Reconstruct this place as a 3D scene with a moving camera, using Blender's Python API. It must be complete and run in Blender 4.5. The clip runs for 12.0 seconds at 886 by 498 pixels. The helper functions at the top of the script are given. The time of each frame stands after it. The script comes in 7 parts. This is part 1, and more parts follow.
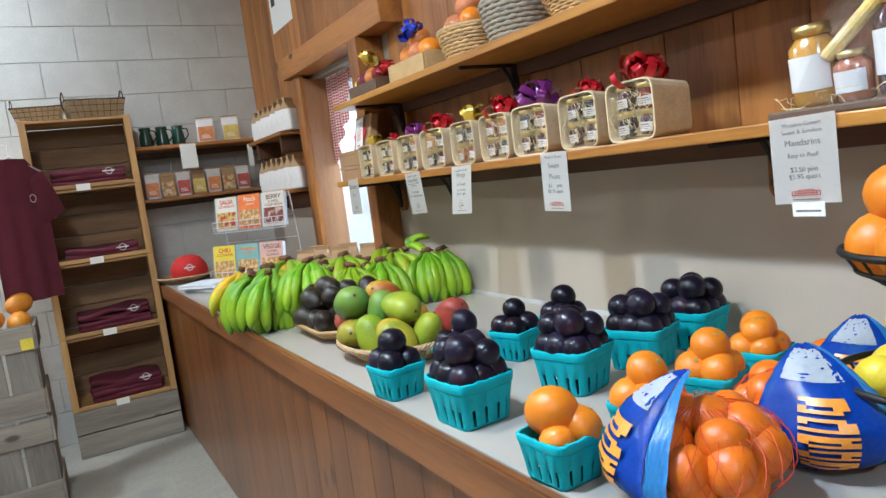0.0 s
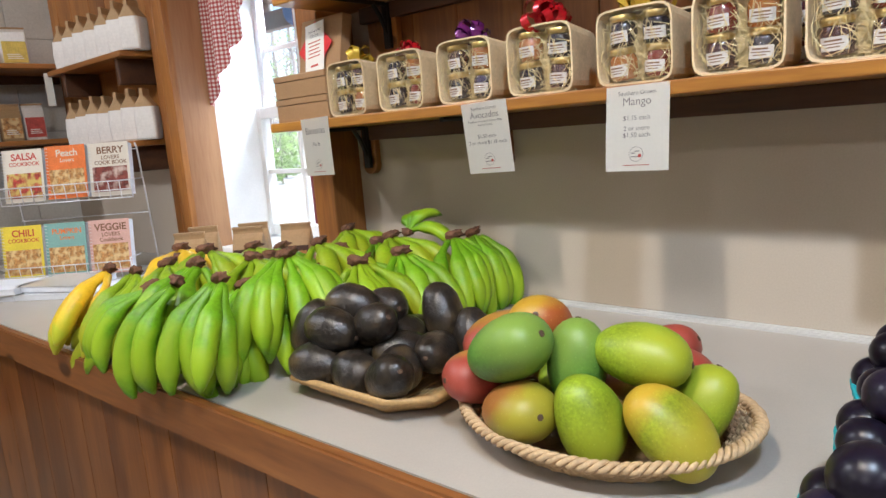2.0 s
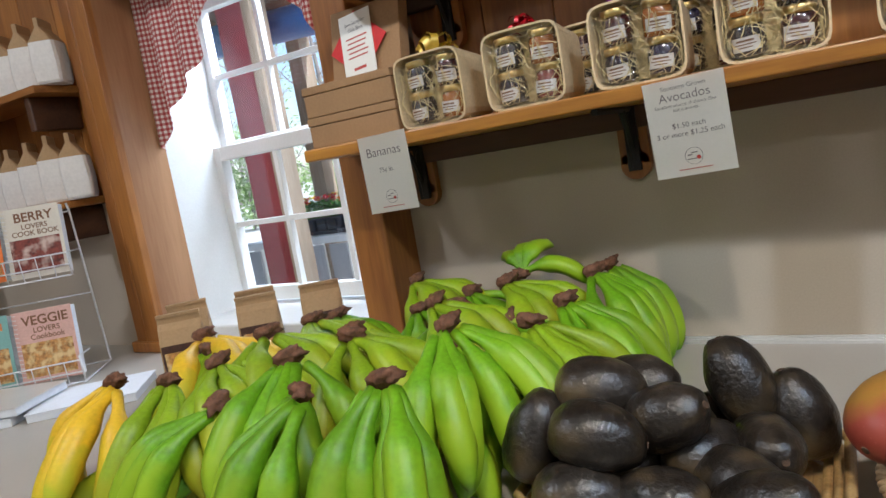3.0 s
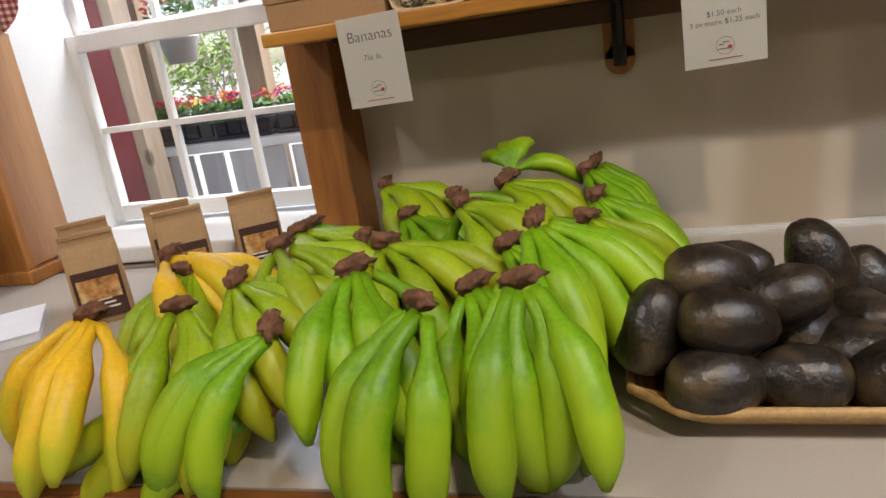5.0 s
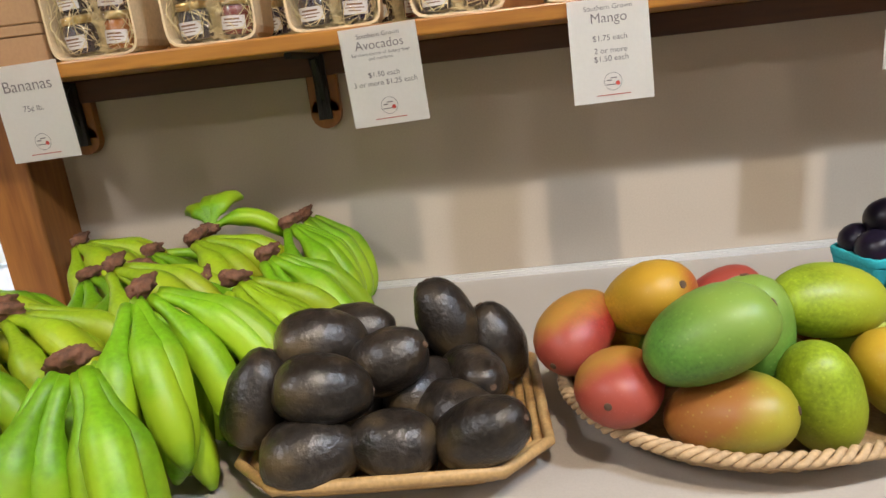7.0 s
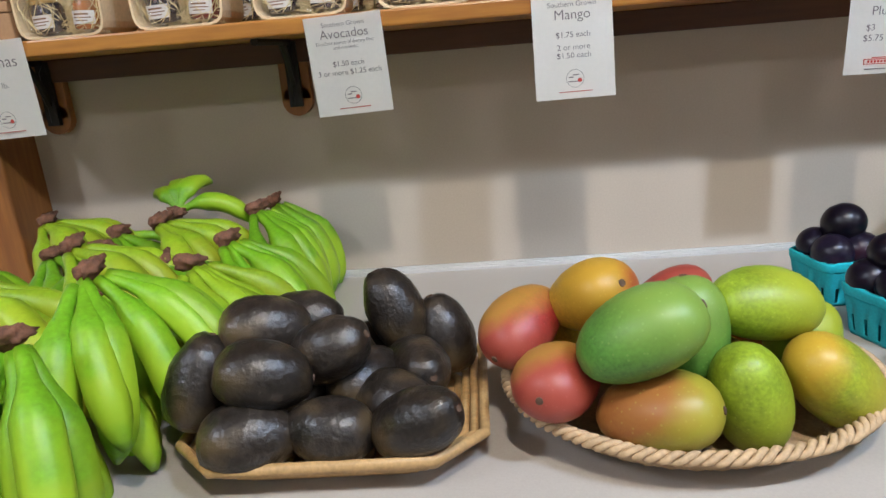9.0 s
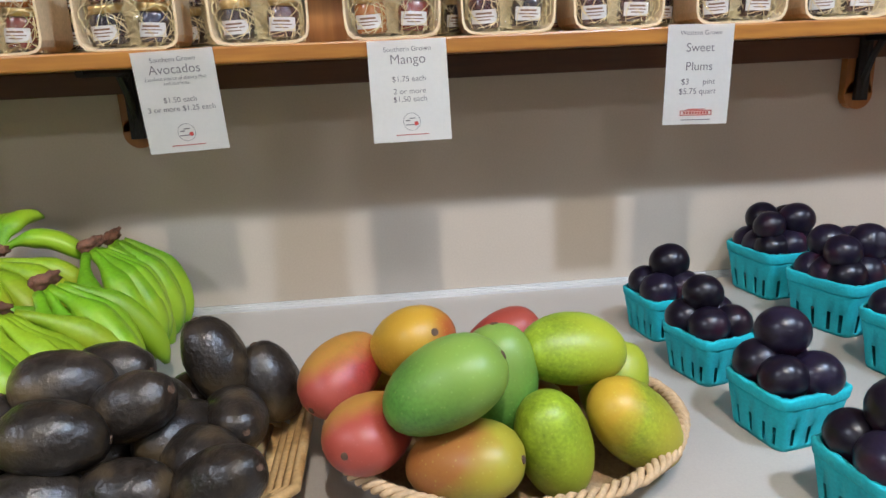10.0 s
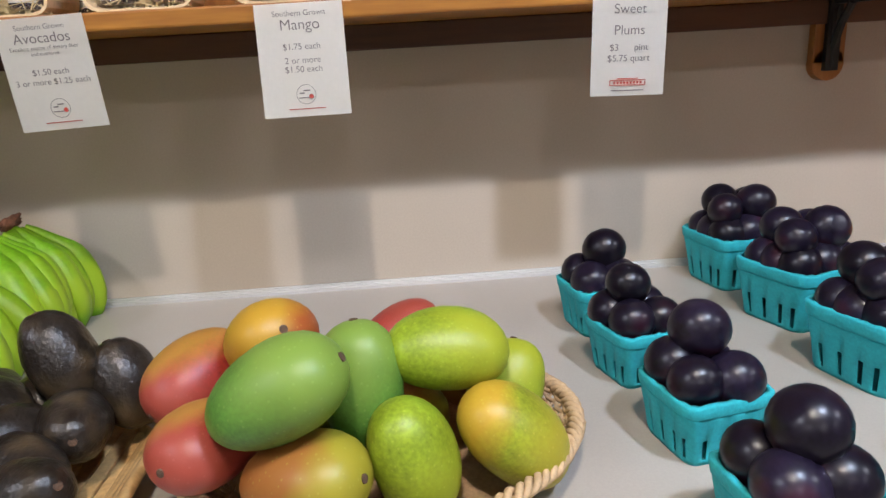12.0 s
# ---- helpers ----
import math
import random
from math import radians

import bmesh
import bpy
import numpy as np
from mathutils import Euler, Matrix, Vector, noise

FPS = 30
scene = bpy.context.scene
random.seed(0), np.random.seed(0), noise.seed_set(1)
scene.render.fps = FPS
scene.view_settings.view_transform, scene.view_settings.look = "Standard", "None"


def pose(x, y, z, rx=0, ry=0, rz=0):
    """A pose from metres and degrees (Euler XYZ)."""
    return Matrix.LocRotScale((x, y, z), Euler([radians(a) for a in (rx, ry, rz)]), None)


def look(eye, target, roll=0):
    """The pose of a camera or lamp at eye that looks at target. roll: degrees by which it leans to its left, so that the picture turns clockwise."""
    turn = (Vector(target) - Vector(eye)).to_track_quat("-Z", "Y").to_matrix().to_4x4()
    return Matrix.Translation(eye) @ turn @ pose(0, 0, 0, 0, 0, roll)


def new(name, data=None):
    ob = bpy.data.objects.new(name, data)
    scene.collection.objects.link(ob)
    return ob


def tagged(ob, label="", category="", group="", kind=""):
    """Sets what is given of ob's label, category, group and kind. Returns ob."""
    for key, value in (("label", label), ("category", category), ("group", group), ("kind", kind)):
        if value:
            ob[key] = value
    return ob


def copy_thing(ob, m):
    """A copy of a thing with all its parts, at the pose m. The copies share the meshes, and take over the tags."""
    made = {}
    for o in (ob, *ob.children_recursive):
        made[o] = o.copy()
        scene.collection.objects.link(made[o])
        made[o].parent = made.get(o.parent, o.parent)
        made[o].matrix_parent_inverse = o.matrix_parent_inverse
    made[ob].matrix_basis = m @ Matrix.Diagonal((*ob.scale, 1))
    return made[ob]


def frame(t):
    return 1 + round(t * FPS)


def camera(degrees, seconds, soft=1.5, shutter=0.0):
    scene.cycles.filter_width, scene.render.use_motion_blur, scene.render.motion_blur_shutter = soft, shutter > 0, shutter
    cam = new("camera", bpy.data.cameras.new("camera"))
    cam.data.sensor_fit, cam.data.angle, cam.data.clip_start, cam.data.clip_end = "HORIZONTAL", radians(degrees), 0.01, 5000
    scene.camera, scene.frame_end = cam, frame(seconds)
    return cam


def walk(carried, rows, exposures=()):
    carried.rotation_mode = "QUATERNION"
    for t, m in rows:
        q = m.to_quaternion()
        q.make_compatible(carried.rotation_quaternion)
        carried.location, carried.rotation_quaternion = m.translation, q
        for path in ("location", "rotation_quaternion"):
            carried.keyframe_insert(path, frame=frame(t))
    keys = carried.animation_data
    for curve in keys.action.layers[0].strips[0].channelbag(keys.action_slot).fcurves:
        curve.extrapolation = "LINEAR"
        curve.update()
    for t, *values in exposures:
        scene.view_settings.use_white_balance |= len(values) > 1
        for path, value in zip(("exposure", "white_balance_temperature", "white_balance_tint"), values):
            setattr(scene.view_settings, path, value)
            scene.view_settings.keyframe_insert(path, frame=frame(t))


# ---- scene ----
cam = camera(66.0, 12.0)
PATH = [
    (0, (0.003, 0.114, 1.306), (0.964, 1.853, 1.083), -7.3),
    (0.5, (0.02, 0.351, 1.301), (1.137, 1.99, 1.043), -8.3),
    (1, (-0.023, 0.647, 1.296), (1.387, 2.034, 0.997), -7.9),
    (1.5, (-0.025, 0.956, 1.261), (1.461, 2.249, 0.916), -5.4),
    (2, (-0.025, 1.267, 1.272), (1.445, 2.579, 0.927), -4.6),
    (2.5, (-0.025, 1.597, 1.278), (1.629, 2.659, 0.904), -4.4),
    (3, (0.031, 1.871, 1.268), (1.722, 2.905, 0.999), -9.8),
    (3.5, (0.032, 2.108, 1.268), (1.842, 2.877, 0.906), -6.1),
    (3.7, (0.024, 2.184, 1.264), (1.853, 2.86, 0.817), -8.1),
    (5.3, (-0.021, 2.191, 1.277), (1.82, 2.68, 0.666), -8.5),
    (5.5, (-0.007, 2.134, 1.276), (1.864, 2.533, 0.69), -7.8),
    (6, (0.04, 2.01, 1.269), (1.95, 2.241, 0.721), -6.5),
    (6.5, (0.047, 1.954, 1.267), (1.97, 2.088, 0.736), -6.7),
    (8.5, (0.045, 1.91, 1.26), (1.956, 2.065, 0.691), -6.4),
    (9, (0.043, 1.878, 1.265), (1.957, 2.007, 0.696), -4.8),
    (9.5, (0.041, 1.819, 1.279), (1.97, 1.846, 0.748), -4.1),
    (10, (0.053, 1.784, 1.288), (1.975, 1.638, 0.754), -2.7),
    (10.5, (0.068, 1.74, 1.265), (1.969, 1.37, 0.763), -1.4),
    (11, (0.099, 1.712, 1.256), (2.008, 1.491, 0.702), -1.6),
    (11.5, (0.128, 1.663, 1.272), (2.027, 1.482, 0.67), -2.5),
    (12, (0.126, 1.632, 1.254), (2.043, 1.543, 0.691), -3.3),
]
EXPOSURE = [(0, 1.10, 5300, 5), (1.0, 1.04, 5450, 7), (1.5, 1.02, 5800, 11), (2.5, 0.84, 5850, 12), (3.5, 0.36, 5600, 7), (5.3, 0.52, 6900, 18), (6.0, 0.97, 7200, 21), (6.5, 1.0, 6700, 16), (8.5, 0.93, 5650, 12), (9.5, 0.96, 5450, 12), (12, 0.96, 5800, 16)]
walk(cam, [(t, look(eye, target, roll)) for t, eye, target, roll in PATH], EXPOSURE)

# ---- world and lights ----
world = bpy.data.worlds.new("world")
scene.world = world
world.use_nodes = True
wn = world.node_tree.nodes
sky = wn.new("ShaderNodeTexSky")
sky.sky_type, sky.sun_disc = "NISHITA", False
sky.sun_elevation, sky.sun_rotation = radians(42), radians(200)
wn["Background"].inputs["Strength"].default_value = 0.15
world.node_tree.links.new(sky.outputs["Color"], wn["Background"].inputs["Color"])

sun = new("sun", bpy.data.lights.new("sun", "SUN"))
sun.data.energy, sun.data.angle, sun.data.color = 5.0, radians(2), (1.0, 0.95, 0.88)
sun.matrix_world = look((0, 0, 10), (-3.0, 6.0, 0))


def room_lamp(name, place, watts, colour, size):
    ob = new(name, bpy.data.lights.new(name, "AREA"))
    ob.data.energy, ob.data.color, ob.data.shape, ob.data.size = watts, colour, "DISK", size
    ob.matrix_world = pose(*place)
    return ob


WARM, COOL = (1.0, 0.86, 0.66), (0.78, 0.89, 1.0)
room_lamp("warm_lamp", (-0.42, 1.68, 2.86), 22, WARM, 0.10)
room_lamp("cool_lamp", (-0.10, 0.96, 2.47), 16.5, COOL, 0.10)
# unseen fill lamps, added to brighten both ends of the aisle
for y in (4.0, -1.6):
    room_lamp("aisle_lamp", (-0.78, y, 3.14), 22, (0.98, 0.97, 0.95), 0.2)
# added low-angle fill with no known fixture, lifts the shade below the shelves
for y in (-2.2, 1.2, 3.9):
    room_lamp("far_lamp", (-3.3, y, 3.1), 17, (1.0, 0.94, 0.84), 0.5)
sky_lamp = new("window_sky_lamp", bpy.data.lights.new("window_sky_lamp", "AREA"))
sky_lamp.data.energy, sky_lamp.data.color, sky_lamp.data.shape, sky_lamp.data.size, sky_lamp.data.size_y = 20, (0.82, 0.91, 1.0), "RECTANGLE", 0.7, 0.35
sky_lamp.matrix_world = look((1.80, 3.10, 2.12), (1.25, 3.25, 0.95))


# ---- materials ----


def material(name, colour, rough=0.6, metal=0.0, vary=0.12, scale=14.0, bump=0.1, fine=180.0, stretch=(1, 1, 1), spot=None, spot_amount=0.0,
             spot_scale=30.0, random_tint=0.0, coat=0.0, sub=0.0, gen=False, spec=0.5):
    """A surface with coarse and fine variation, a little relief and an optional second colour in spots."""
    m = bpy.data.materials.new(name)
    m.use_nodes = True
    n, l = m.node_tree.nodes, m.node_tree.links
    b = n["Principled BSDF"]
    tc, mp = n.new("ShaderNodeTexCoord"), n.new("ShaderNodeMapping")
    l.new(tc.outputs["Generated" if gen else "Object"], mp.inputs["Vector"])
    mp.inputs["Scale"].default_value = stretch
    big, small = n.new("ShaderNodeTexNoise"), n.new("ShaderNodeTexNoise")
    big.inputs["Scale"].default_value, big.inputs["Detail"].default_value = scale, 4
    small.inputs["Scale"].default_value, small.inputs["Detail"].default_value = fine, 3
    l.new(mp.outputs[0], big.inputs["Vector"]), l.new(mp.outputs[0], small.inputs["Vector"])
    oi = n.new("ShaderNodeObjectInfo")
    add = n.new("ShaderNodeMath")
    add.operation = "ADD"
    l.new(big.outputs["Fac"], add.inputs[0])
    l.new(small.outputs["Fac"], add.inputs[1])
    ramp = n.new("ShaderNodeValToRGB")
    half = n.new("ShaderNodeMath")
    half.operation = "MULTIPLY"
    half.inputs[1].default_value = 0.5
    l.new(add.outputs[0], half.inputs[0])
    l.new(half.outputs[0], ramp.inputs["Fac"])
    ramp.color_ramp.elements[0].position, ramp.color_ramp.elements[1].position = 0.3, 0.7
    ramp.color_ramp.elements[0].color = (*[c * (1 - vary * 1.6) for c in colour], 1)
    ramp.color_ramp.elements[1].color = (*[min(1, c * (1 + vary)) for c in colour], 1)
    out = ramp.outputs["Color"]
    if spot:
        sp, sr, mix = n.new("ShaderNodeTexNoise"), n.new("ShaderNodeValToRGB"), n.new("ShaderNodeMix")
        sp.inputs["Scale"].default_value, sp.inputs["Detail"].default_value = spot_scale, 2
        l.new(mp.outputs[0], sp.inputs["Vector"])
        l.new(sp.outputs["Fac"], sr.inputs["Fac"])
        edge = 0.72 - 0.35 * spot_amount
        sr.color_ramp.elements[0].position, sr.color_ramp.elements[1].position = edge - 0.08, edge + 0.08
        mix.data_type = "RGBA"
        mix.inputs["B"].default_value = (*spot, 1)
        l.new(sr.outputs["Color"], mix.inputs["Factor"])
        l.new(out, mix.inputs["A"])
        out = mix.outputs["Result"]
    if random_tint:
        hs, mr = n.new("ShaderNodeHueSaturation"), n.new("ShaderNodeMapRange")
        mr.inputs["To Min"].default_value, mr.inputs["To Max"].default_value = 1 - random_tint, 1 + random_tint
        l.new(oi.outputs["Random"], mr.inputs["Value"])
        l.new(mr.outputs[0], hs.inputs["Value"])
        l.new(out, hs.inputs["Color"])
        out = hs.outputs["Color"]
    l.new(out, b.inputs["Base Color"])
    b.inputs["Roughness"].default_value, b.inputs["Metallic"].default_value = rough, metal
    b.inputs["Coat Weight"].default_value = coat
    b.inputs["Specular IOR Level"].default_value = spec
    b.inputs["Coat Roughness"].default_value = 0.2
    if sub:
        b.inputs["Subsurface Weight"].default_value = sub
        b.inputs["Subsurface Radius"].default_value = (0.006, 0.004, 0.002)
    if bump:
        bp = n.new("ShaderNodeBump")
        bp.inputs["Strength"].default_value, bp.inputs["Distance"].default_value = bump, 0.002
        l.new(half.outputs[0], bp.inputs["Height"])
        l.new(bp.outputs[0], b.inputs["Normal"])
    return m


def wood(name, colour, dark, axis="y", rough=0.45, scale=9.0, knots=True, random_tint=0.15):
    """Boards with a grain along one axis, streaks and knots."""
    m = bpy.data.materials.new(name)
    m.use_nodes = True
    n, l = m.node_tree.nodes, m.node_tree.links
    b = n["Principled BSDF"]
    tc, mp, oi, va = n.new("ShaderNodeTexCoord"), n.new("ShaderNodeMapping"), n.new("ShaderNodeObjectInfo"), n.new("ShaderNodeVectorMath")
    l.new(tc.outputs["Object"], va.inputs[0])
    cm = n.new("ShaderNodeCombineXYZ")
    ml = n.new("ShaderNodeMath")
    ml.operation = "MULTIPLY"
    ml.inputs[1].default_value = 9.0
    l.new(oi.outputs["Random"], ml.inputs[0])
    for k in range(3):
        l.new(ml.outputs[0], cm.inputs[k])
    l.new(cm.outputs[0], va.inputs[1])
    l.new(va.outputs[0], mp.inputs["Vector"])
    mp.inputs["Scale"].default_value = {"x": (0.09, 1, 1), "y": (1, 0.09, 1), "z": (1, 1, 0.09)}[axis]
    grain, fine = n.new("ShaderNodeTexNoise"), n.new("ShaderNodeTexNoise")
    grain.inputs["Scale"].default_value, grain.inputs["Detail"].default_value, grain.inputs["Distortion"].default_value = scale, 6, 0.6
    fine.inputs["Scale"].default_value, fine.inputs["Detail"].default_value = scale * 14, 3
    l.new(mp.outputs[0], grain.inputs["Vector"]), l.new(mp.outputs[0], fine.inputs["Vector"])
    ramp = n.new("ShaderNodeValToRGB")
    e = ramp.color_ramp.elements
    e[0].position, e[0].color = 0.3, (*dark, 1)
    e[1].position, e[1].color = 0.68, (*colour, 1)
    mixf = n.new("ShaderNodeMath")
    mixf.operation = "MULTIPLY_ADD"
    mixf.inputs[1].default_value, mixf.inputs[2].default_value = 0.35, -0.17
    l.new(fine.outputs["Fac"], mixf.inputs[0])
    ad = n.new("ShaderNodeMath")
    l.new(grain.outputs["Fac"], ad.inputs[0]), l.new(mixf.outputs[0], ad.inputs[1])
    l.new(ad.outputs[0], ramp.inputs["Fac"])
    out = ramp.outputs["Color"]
    if knots:
        vo, kr, kx = n.new("ShaderNodeTexVoronoi"), n.new("ShaderNodeValToRGB"), n.new("ShaderNodeMix")
        kp = n.new("ShaderNodeMapping")
        l.new(va.outputs[0], kp.inputs["Vector"])
        kp.inputs["Scale"].default_value = {"x": (0.5, 1, 1), "y": (1, 0.5, 1), "z": (1, 1, 0.5)}[axis]
        vo.inputs["Scale"].default_value = 5.5
        l.new(kp.outputs[0], vo.inputs["Vector"])
        l.new(vo.outputs["Distance"], kr.inputs["Fac"])
        kr.color_ramp.elements[0].position, kr.color_ramp.elements[0].color = 0.06, (1, 1, 1, 1)
        kr.color_ramp.elements[1].position, kr.color_ramp.elements[1].color = 0.11, (0, 0, 0, 1)
        kx.data_type = "RGBA"
        kx.inputs["B"].default_value = (*[c * 0.45 for c in dark], 1)
        l.new(kr.outputs["Color"], kx.inputs["Factor"])
        l.new(out, kx.inputs["A"])
        out = kx.outputs["Result"]
    hs, mr = n.new("ShaderNodeHueSaturation"), n.new("ShaderNodeMapRange")
    mr.inputs["To Min"].default_value, mr.inputs["To Max"].default_value = 1 - random_tint, 1 + random_tint
    l.new(oi.outputs["Random"], mr.inputs["Value"]), l.new(mr.outputs[0], hs.inputs["Value"]), l.new(out, hs.inputs["Color"])
    l.new(hs.outputs["Color"], b.inputs["Base Color"])
    b.inputs["Roughness"].default_value = rough
    bp = n.new("ShaderNodeBump")
    bp.inputs["Strength"].default_value, bp.inputs["Distance"].default_value = 0.25, 0.001
    l.new(ad.outputs[0], bp.inputs["Height"]), l.new(bp.outputs[0], b.inputs["Normal"])
    return m


def glass(name, colour=(1, 1, 1), rough=0.0):
    m = material(name, colour, rough, bump=0, vary=0)
    m.node_tree.nodes["Principled BSDF"].inputs["Transmission Weight"].default_value = 1
    m.node_tree.nodes["Principled BSDF"].inputs["IOR"].default_value = 1.45
    return m


def film_wrap(name, amount=0.1):
    """Thin clear cellophane: mostly see-through, with a gloss."""
    m = bpy.data.materials.new(name)
    m.use_nodes = True
    n, l = m.node_tree.nodes, m.node_tree.links
    tr, gl, mx, nz, bp = (n.new("ShaderNode" + k) for k in ("BsdfTransparent", "BsdfGlossy", "MixShader", "TexNoise", "Bump"))
    gl.inputs["Roughness"].default_value = 0.08
    nz.inputs["Scale"].default_value = 28
    bp.inputs["Strength"].default_value, bp.inputs["Distance"].default_value = 0.9, 0.01
    l.new(nz.outputs["Fac"], bp.inputs["Height"]), l.new(bp.outputs[0], gl.inputs["Normal"])
    mx.inputs[0].default_value = amount
    l.new(tr.outputs[0], mx.inputs[1]), l.new(gl.outputs[0], mx.inputs[2])
    l.new(mx.outputs[0], n["Material Output"].inputs["Surface"])
    return m


BROWN, BROWN_D = (0.43, 0.175, 0.036), (0.20, 0.070, 0.014)
M_WOOD_Y = wood("stained_pine_along", BROWN, BROWN_D, "y")
M_WOOD_Z = wood("stained_pine_upright", BROWN, BROWN_D, "z")
M_WOOD_X = wood("stained_pine_across", BROWN, BROWN_D, "x")
# reddish-brown front boards; the shade below the worktop is darkened into their colour
M_COUNTER_SHADED = wood("shaded_counter_boards", (0.22, 0.080, 0.018), (0.10, 0.032, 0.008), "z", 0.28)
M_EDGE = wood("counter_edge", (0.29, 0.110, 0.028), (0.14, 0.048, 0.012), "y", 0.35)
M_DARK_Y = wood("dark_pine_along", (0.10, 0.04, 0.016), (0.04, 0.016, 0.007), "y", 0.5)
M_PINE = wood("clear_pine", (0.50, 0.27, 0.13), (0.34, 0.16, 0.07), "z", 0.4)
M_SHELFEDGE = wood("shelf_edge_pine", (0.55, 0.255, 0.036), (0.26, 0.100, 0.016), "y", 0.35)
M_CRATE = wood("weathered_crate_wood", (0.33, 0.29, 0.24), (0.17, 0.14, 0.11), "x", 0.8)
M_CRATE_Y = wood("weathered_crate_wood_along", (0.33, 0.29, 0.24), (0.17, 0.14, 0.11), "y", 0.8)
M_CRATE_Z = wood("weathered_crate_wood_upright", (0.30, 0.27, 0.23), (0.15, 0.13, 0.11), "z", 0.8)
M_BOX_X = wood("honey_crate_wood", (0.52, 0.30, 0.105), (0.30, 0.155, 0.05), "x", 0.6)
M_BOX_Z = wood("honey_crate_wood_upright", (0.52, 0.30, 0.105), (0.30, 0.155, 0.05), "z", 0.6)
# honey crate wood again, with the crate interior's shade put into the colour
M_BOX_SHADED = wood("shaded_crate_board", (0.30, 0.17, 0.075), (0.14, 0.075, 0.03), "x", 0.7)
M_LAM = material("counter_laminate", (0.395, 0.355, 0.305), 0.32, vary=0.05, scale=6, fine=420, bump=0.03)
M_WALLLAM = material("wall_laminate", (0.47, 0.40, 0.315), 0.5, vary=0.05, scale=3, fine=300, bump=0.04)
M_TRIM = material("metal_trim", (0.75, 0.74, 0.72), 0.35, 0.6, vary=0.04, bump=0.02)
M_BLOCK = material("painted_block", (0.56, 0.54, 0.49), 0.85, vary=0.09, scale=9, fine=120, bump=0.5)
M_MORTAR = material("painted_mortar", (0.53, 0.51, 0.46), 0.9, vary=0.1, scale=12, fine=140, bump=0.4)
M_FLOOR = material("concrete_floor", (0.32, 0.30, 0.25), 0.55, vary=0.16, scale=2.2, fine=60, bump=0.1, spot=(0.27, 0.25, 0.22), spot_amount=0.4, spot_scale=4)
M_CEIL = material("ceiling_paint", (0.42, 0.40, 0.37), 0.8, vary=0.04, scale=5, bump=0.1)
M_PLASTER = material("room_paint", (0.34, 0.30, 0.25), 0.8, vary=0.06, scale=4, bump=0.1)
M_WHITE = material("white_paint", (0.80, 0.80, 0.78), 0.4, vary=0.04, scale=10, bump=0.05)
M_PULP = material("turquoise_pulp", (0.025, 0.36, 0.41), 0.85, vary=0.13, scale=40, fine=260, bump=0.7, random_tint=0.06)
M_PAPER = material("sign_paper", (0.83, 0.81, 0.75), 0.35, vary=0.02, scale=8, bump=0.02)
M_INK = material("grey_ink", (0.17, 0.15, 0.15), 0.6, bump=0)
M_INK_RED = material("red_ink", (0.50, 0.07, 0.05), 0.6, bump=0)
M_INK_BROWN = material("brown_ink", (0.20, 0.09, 0.04), 0.6, bump=0)
M_BLACK = material("black_iron", (0.02, 0.018, 0.016), 0.5, 0.4, bump=0.1)
M_GLASS = glass("window_glass")

# ---- mesh helpers ----


def bm_new():
    return bmesh.new()


def add_box(bm, x0, x1, y0, y1, z0, z1, bevel=0.0):
    t = bmesh.new()
    bmesh.ops.create_cube(t, size=1)
    bmesh.ops.scale(t, vec=(x1 - x0, y1 - y0, z1 - z0), verts=t.verts)
    bmesh.ops.translate(t, vec=((x0 + x1) / 2, (y0 + y1) / 2, (z0 + z1) / 2), verts=t.verts)
    if bevel:
        bmesh.ops.bevel(t, geom=t.edges[:], offset=bevel, segments=2, affect="EDGES", profile=0.5)
    merge(bm, t)
    return bm


def merge(bm, t, m=None):
    if m is not None:
        bmesh.ops.transform(t, matrix=m, verts=t.verts)
    me = bpy.data.meshes.new("tmp")
    t.to_mesh(me)
    t.free()
    bm.from_mesh(me)
    bpy.data.meshes.remove(me)


def box(x0, x1, y0, y1, z0, z1, bevel=0.0):
    return add_box(bm_new(), x0, x1, y0, y1, z0, z1, bevel)


def mesh_of(name, bm, mat, smooth=False):
    me = bpy.data.meshes.new(name)
    bmesh.ops.recalc_face_normals(bm, faces=bm.faces)
    bm.to_mesh(me)
    bm.free()
    for mm in (mat if isinstance(mat, (list, tuple)) else [mat]):
        me.materials.append(mm)
    if smooth:
        me.polygons.foreach_set("use_smooth", [True] * len(me.polygons))
    return me


def part(name, bm, mat, parent=None, label="", smooth=False, m=None):
    """Links a bmesh as one mesh object under a thing or a part."""
    ob = new(name, bm if isinstance(bm, bpy.types.Mesh) else mesh_of(name, bm, mat, smooth))
    if parent:
        ob.parent = parent
    if m is not None:
        ob.matrix_basis = m
    if label:
        ob["label"] = label
    return ob


def thing(name, label, category, m=None, group="", kind=""):
    ob = new(name)
    ob.empty_display_size = 0.05
    if m is not None:
        ob.matrix_basis = m
    return tagged(ob, label, category, group, kind)


def structure(name, bm, mat, label="", category=""):
    return tagged(part(name, bm, mat), label or name.replace("_", " "), category or name.split("_")[0], kind="structure")


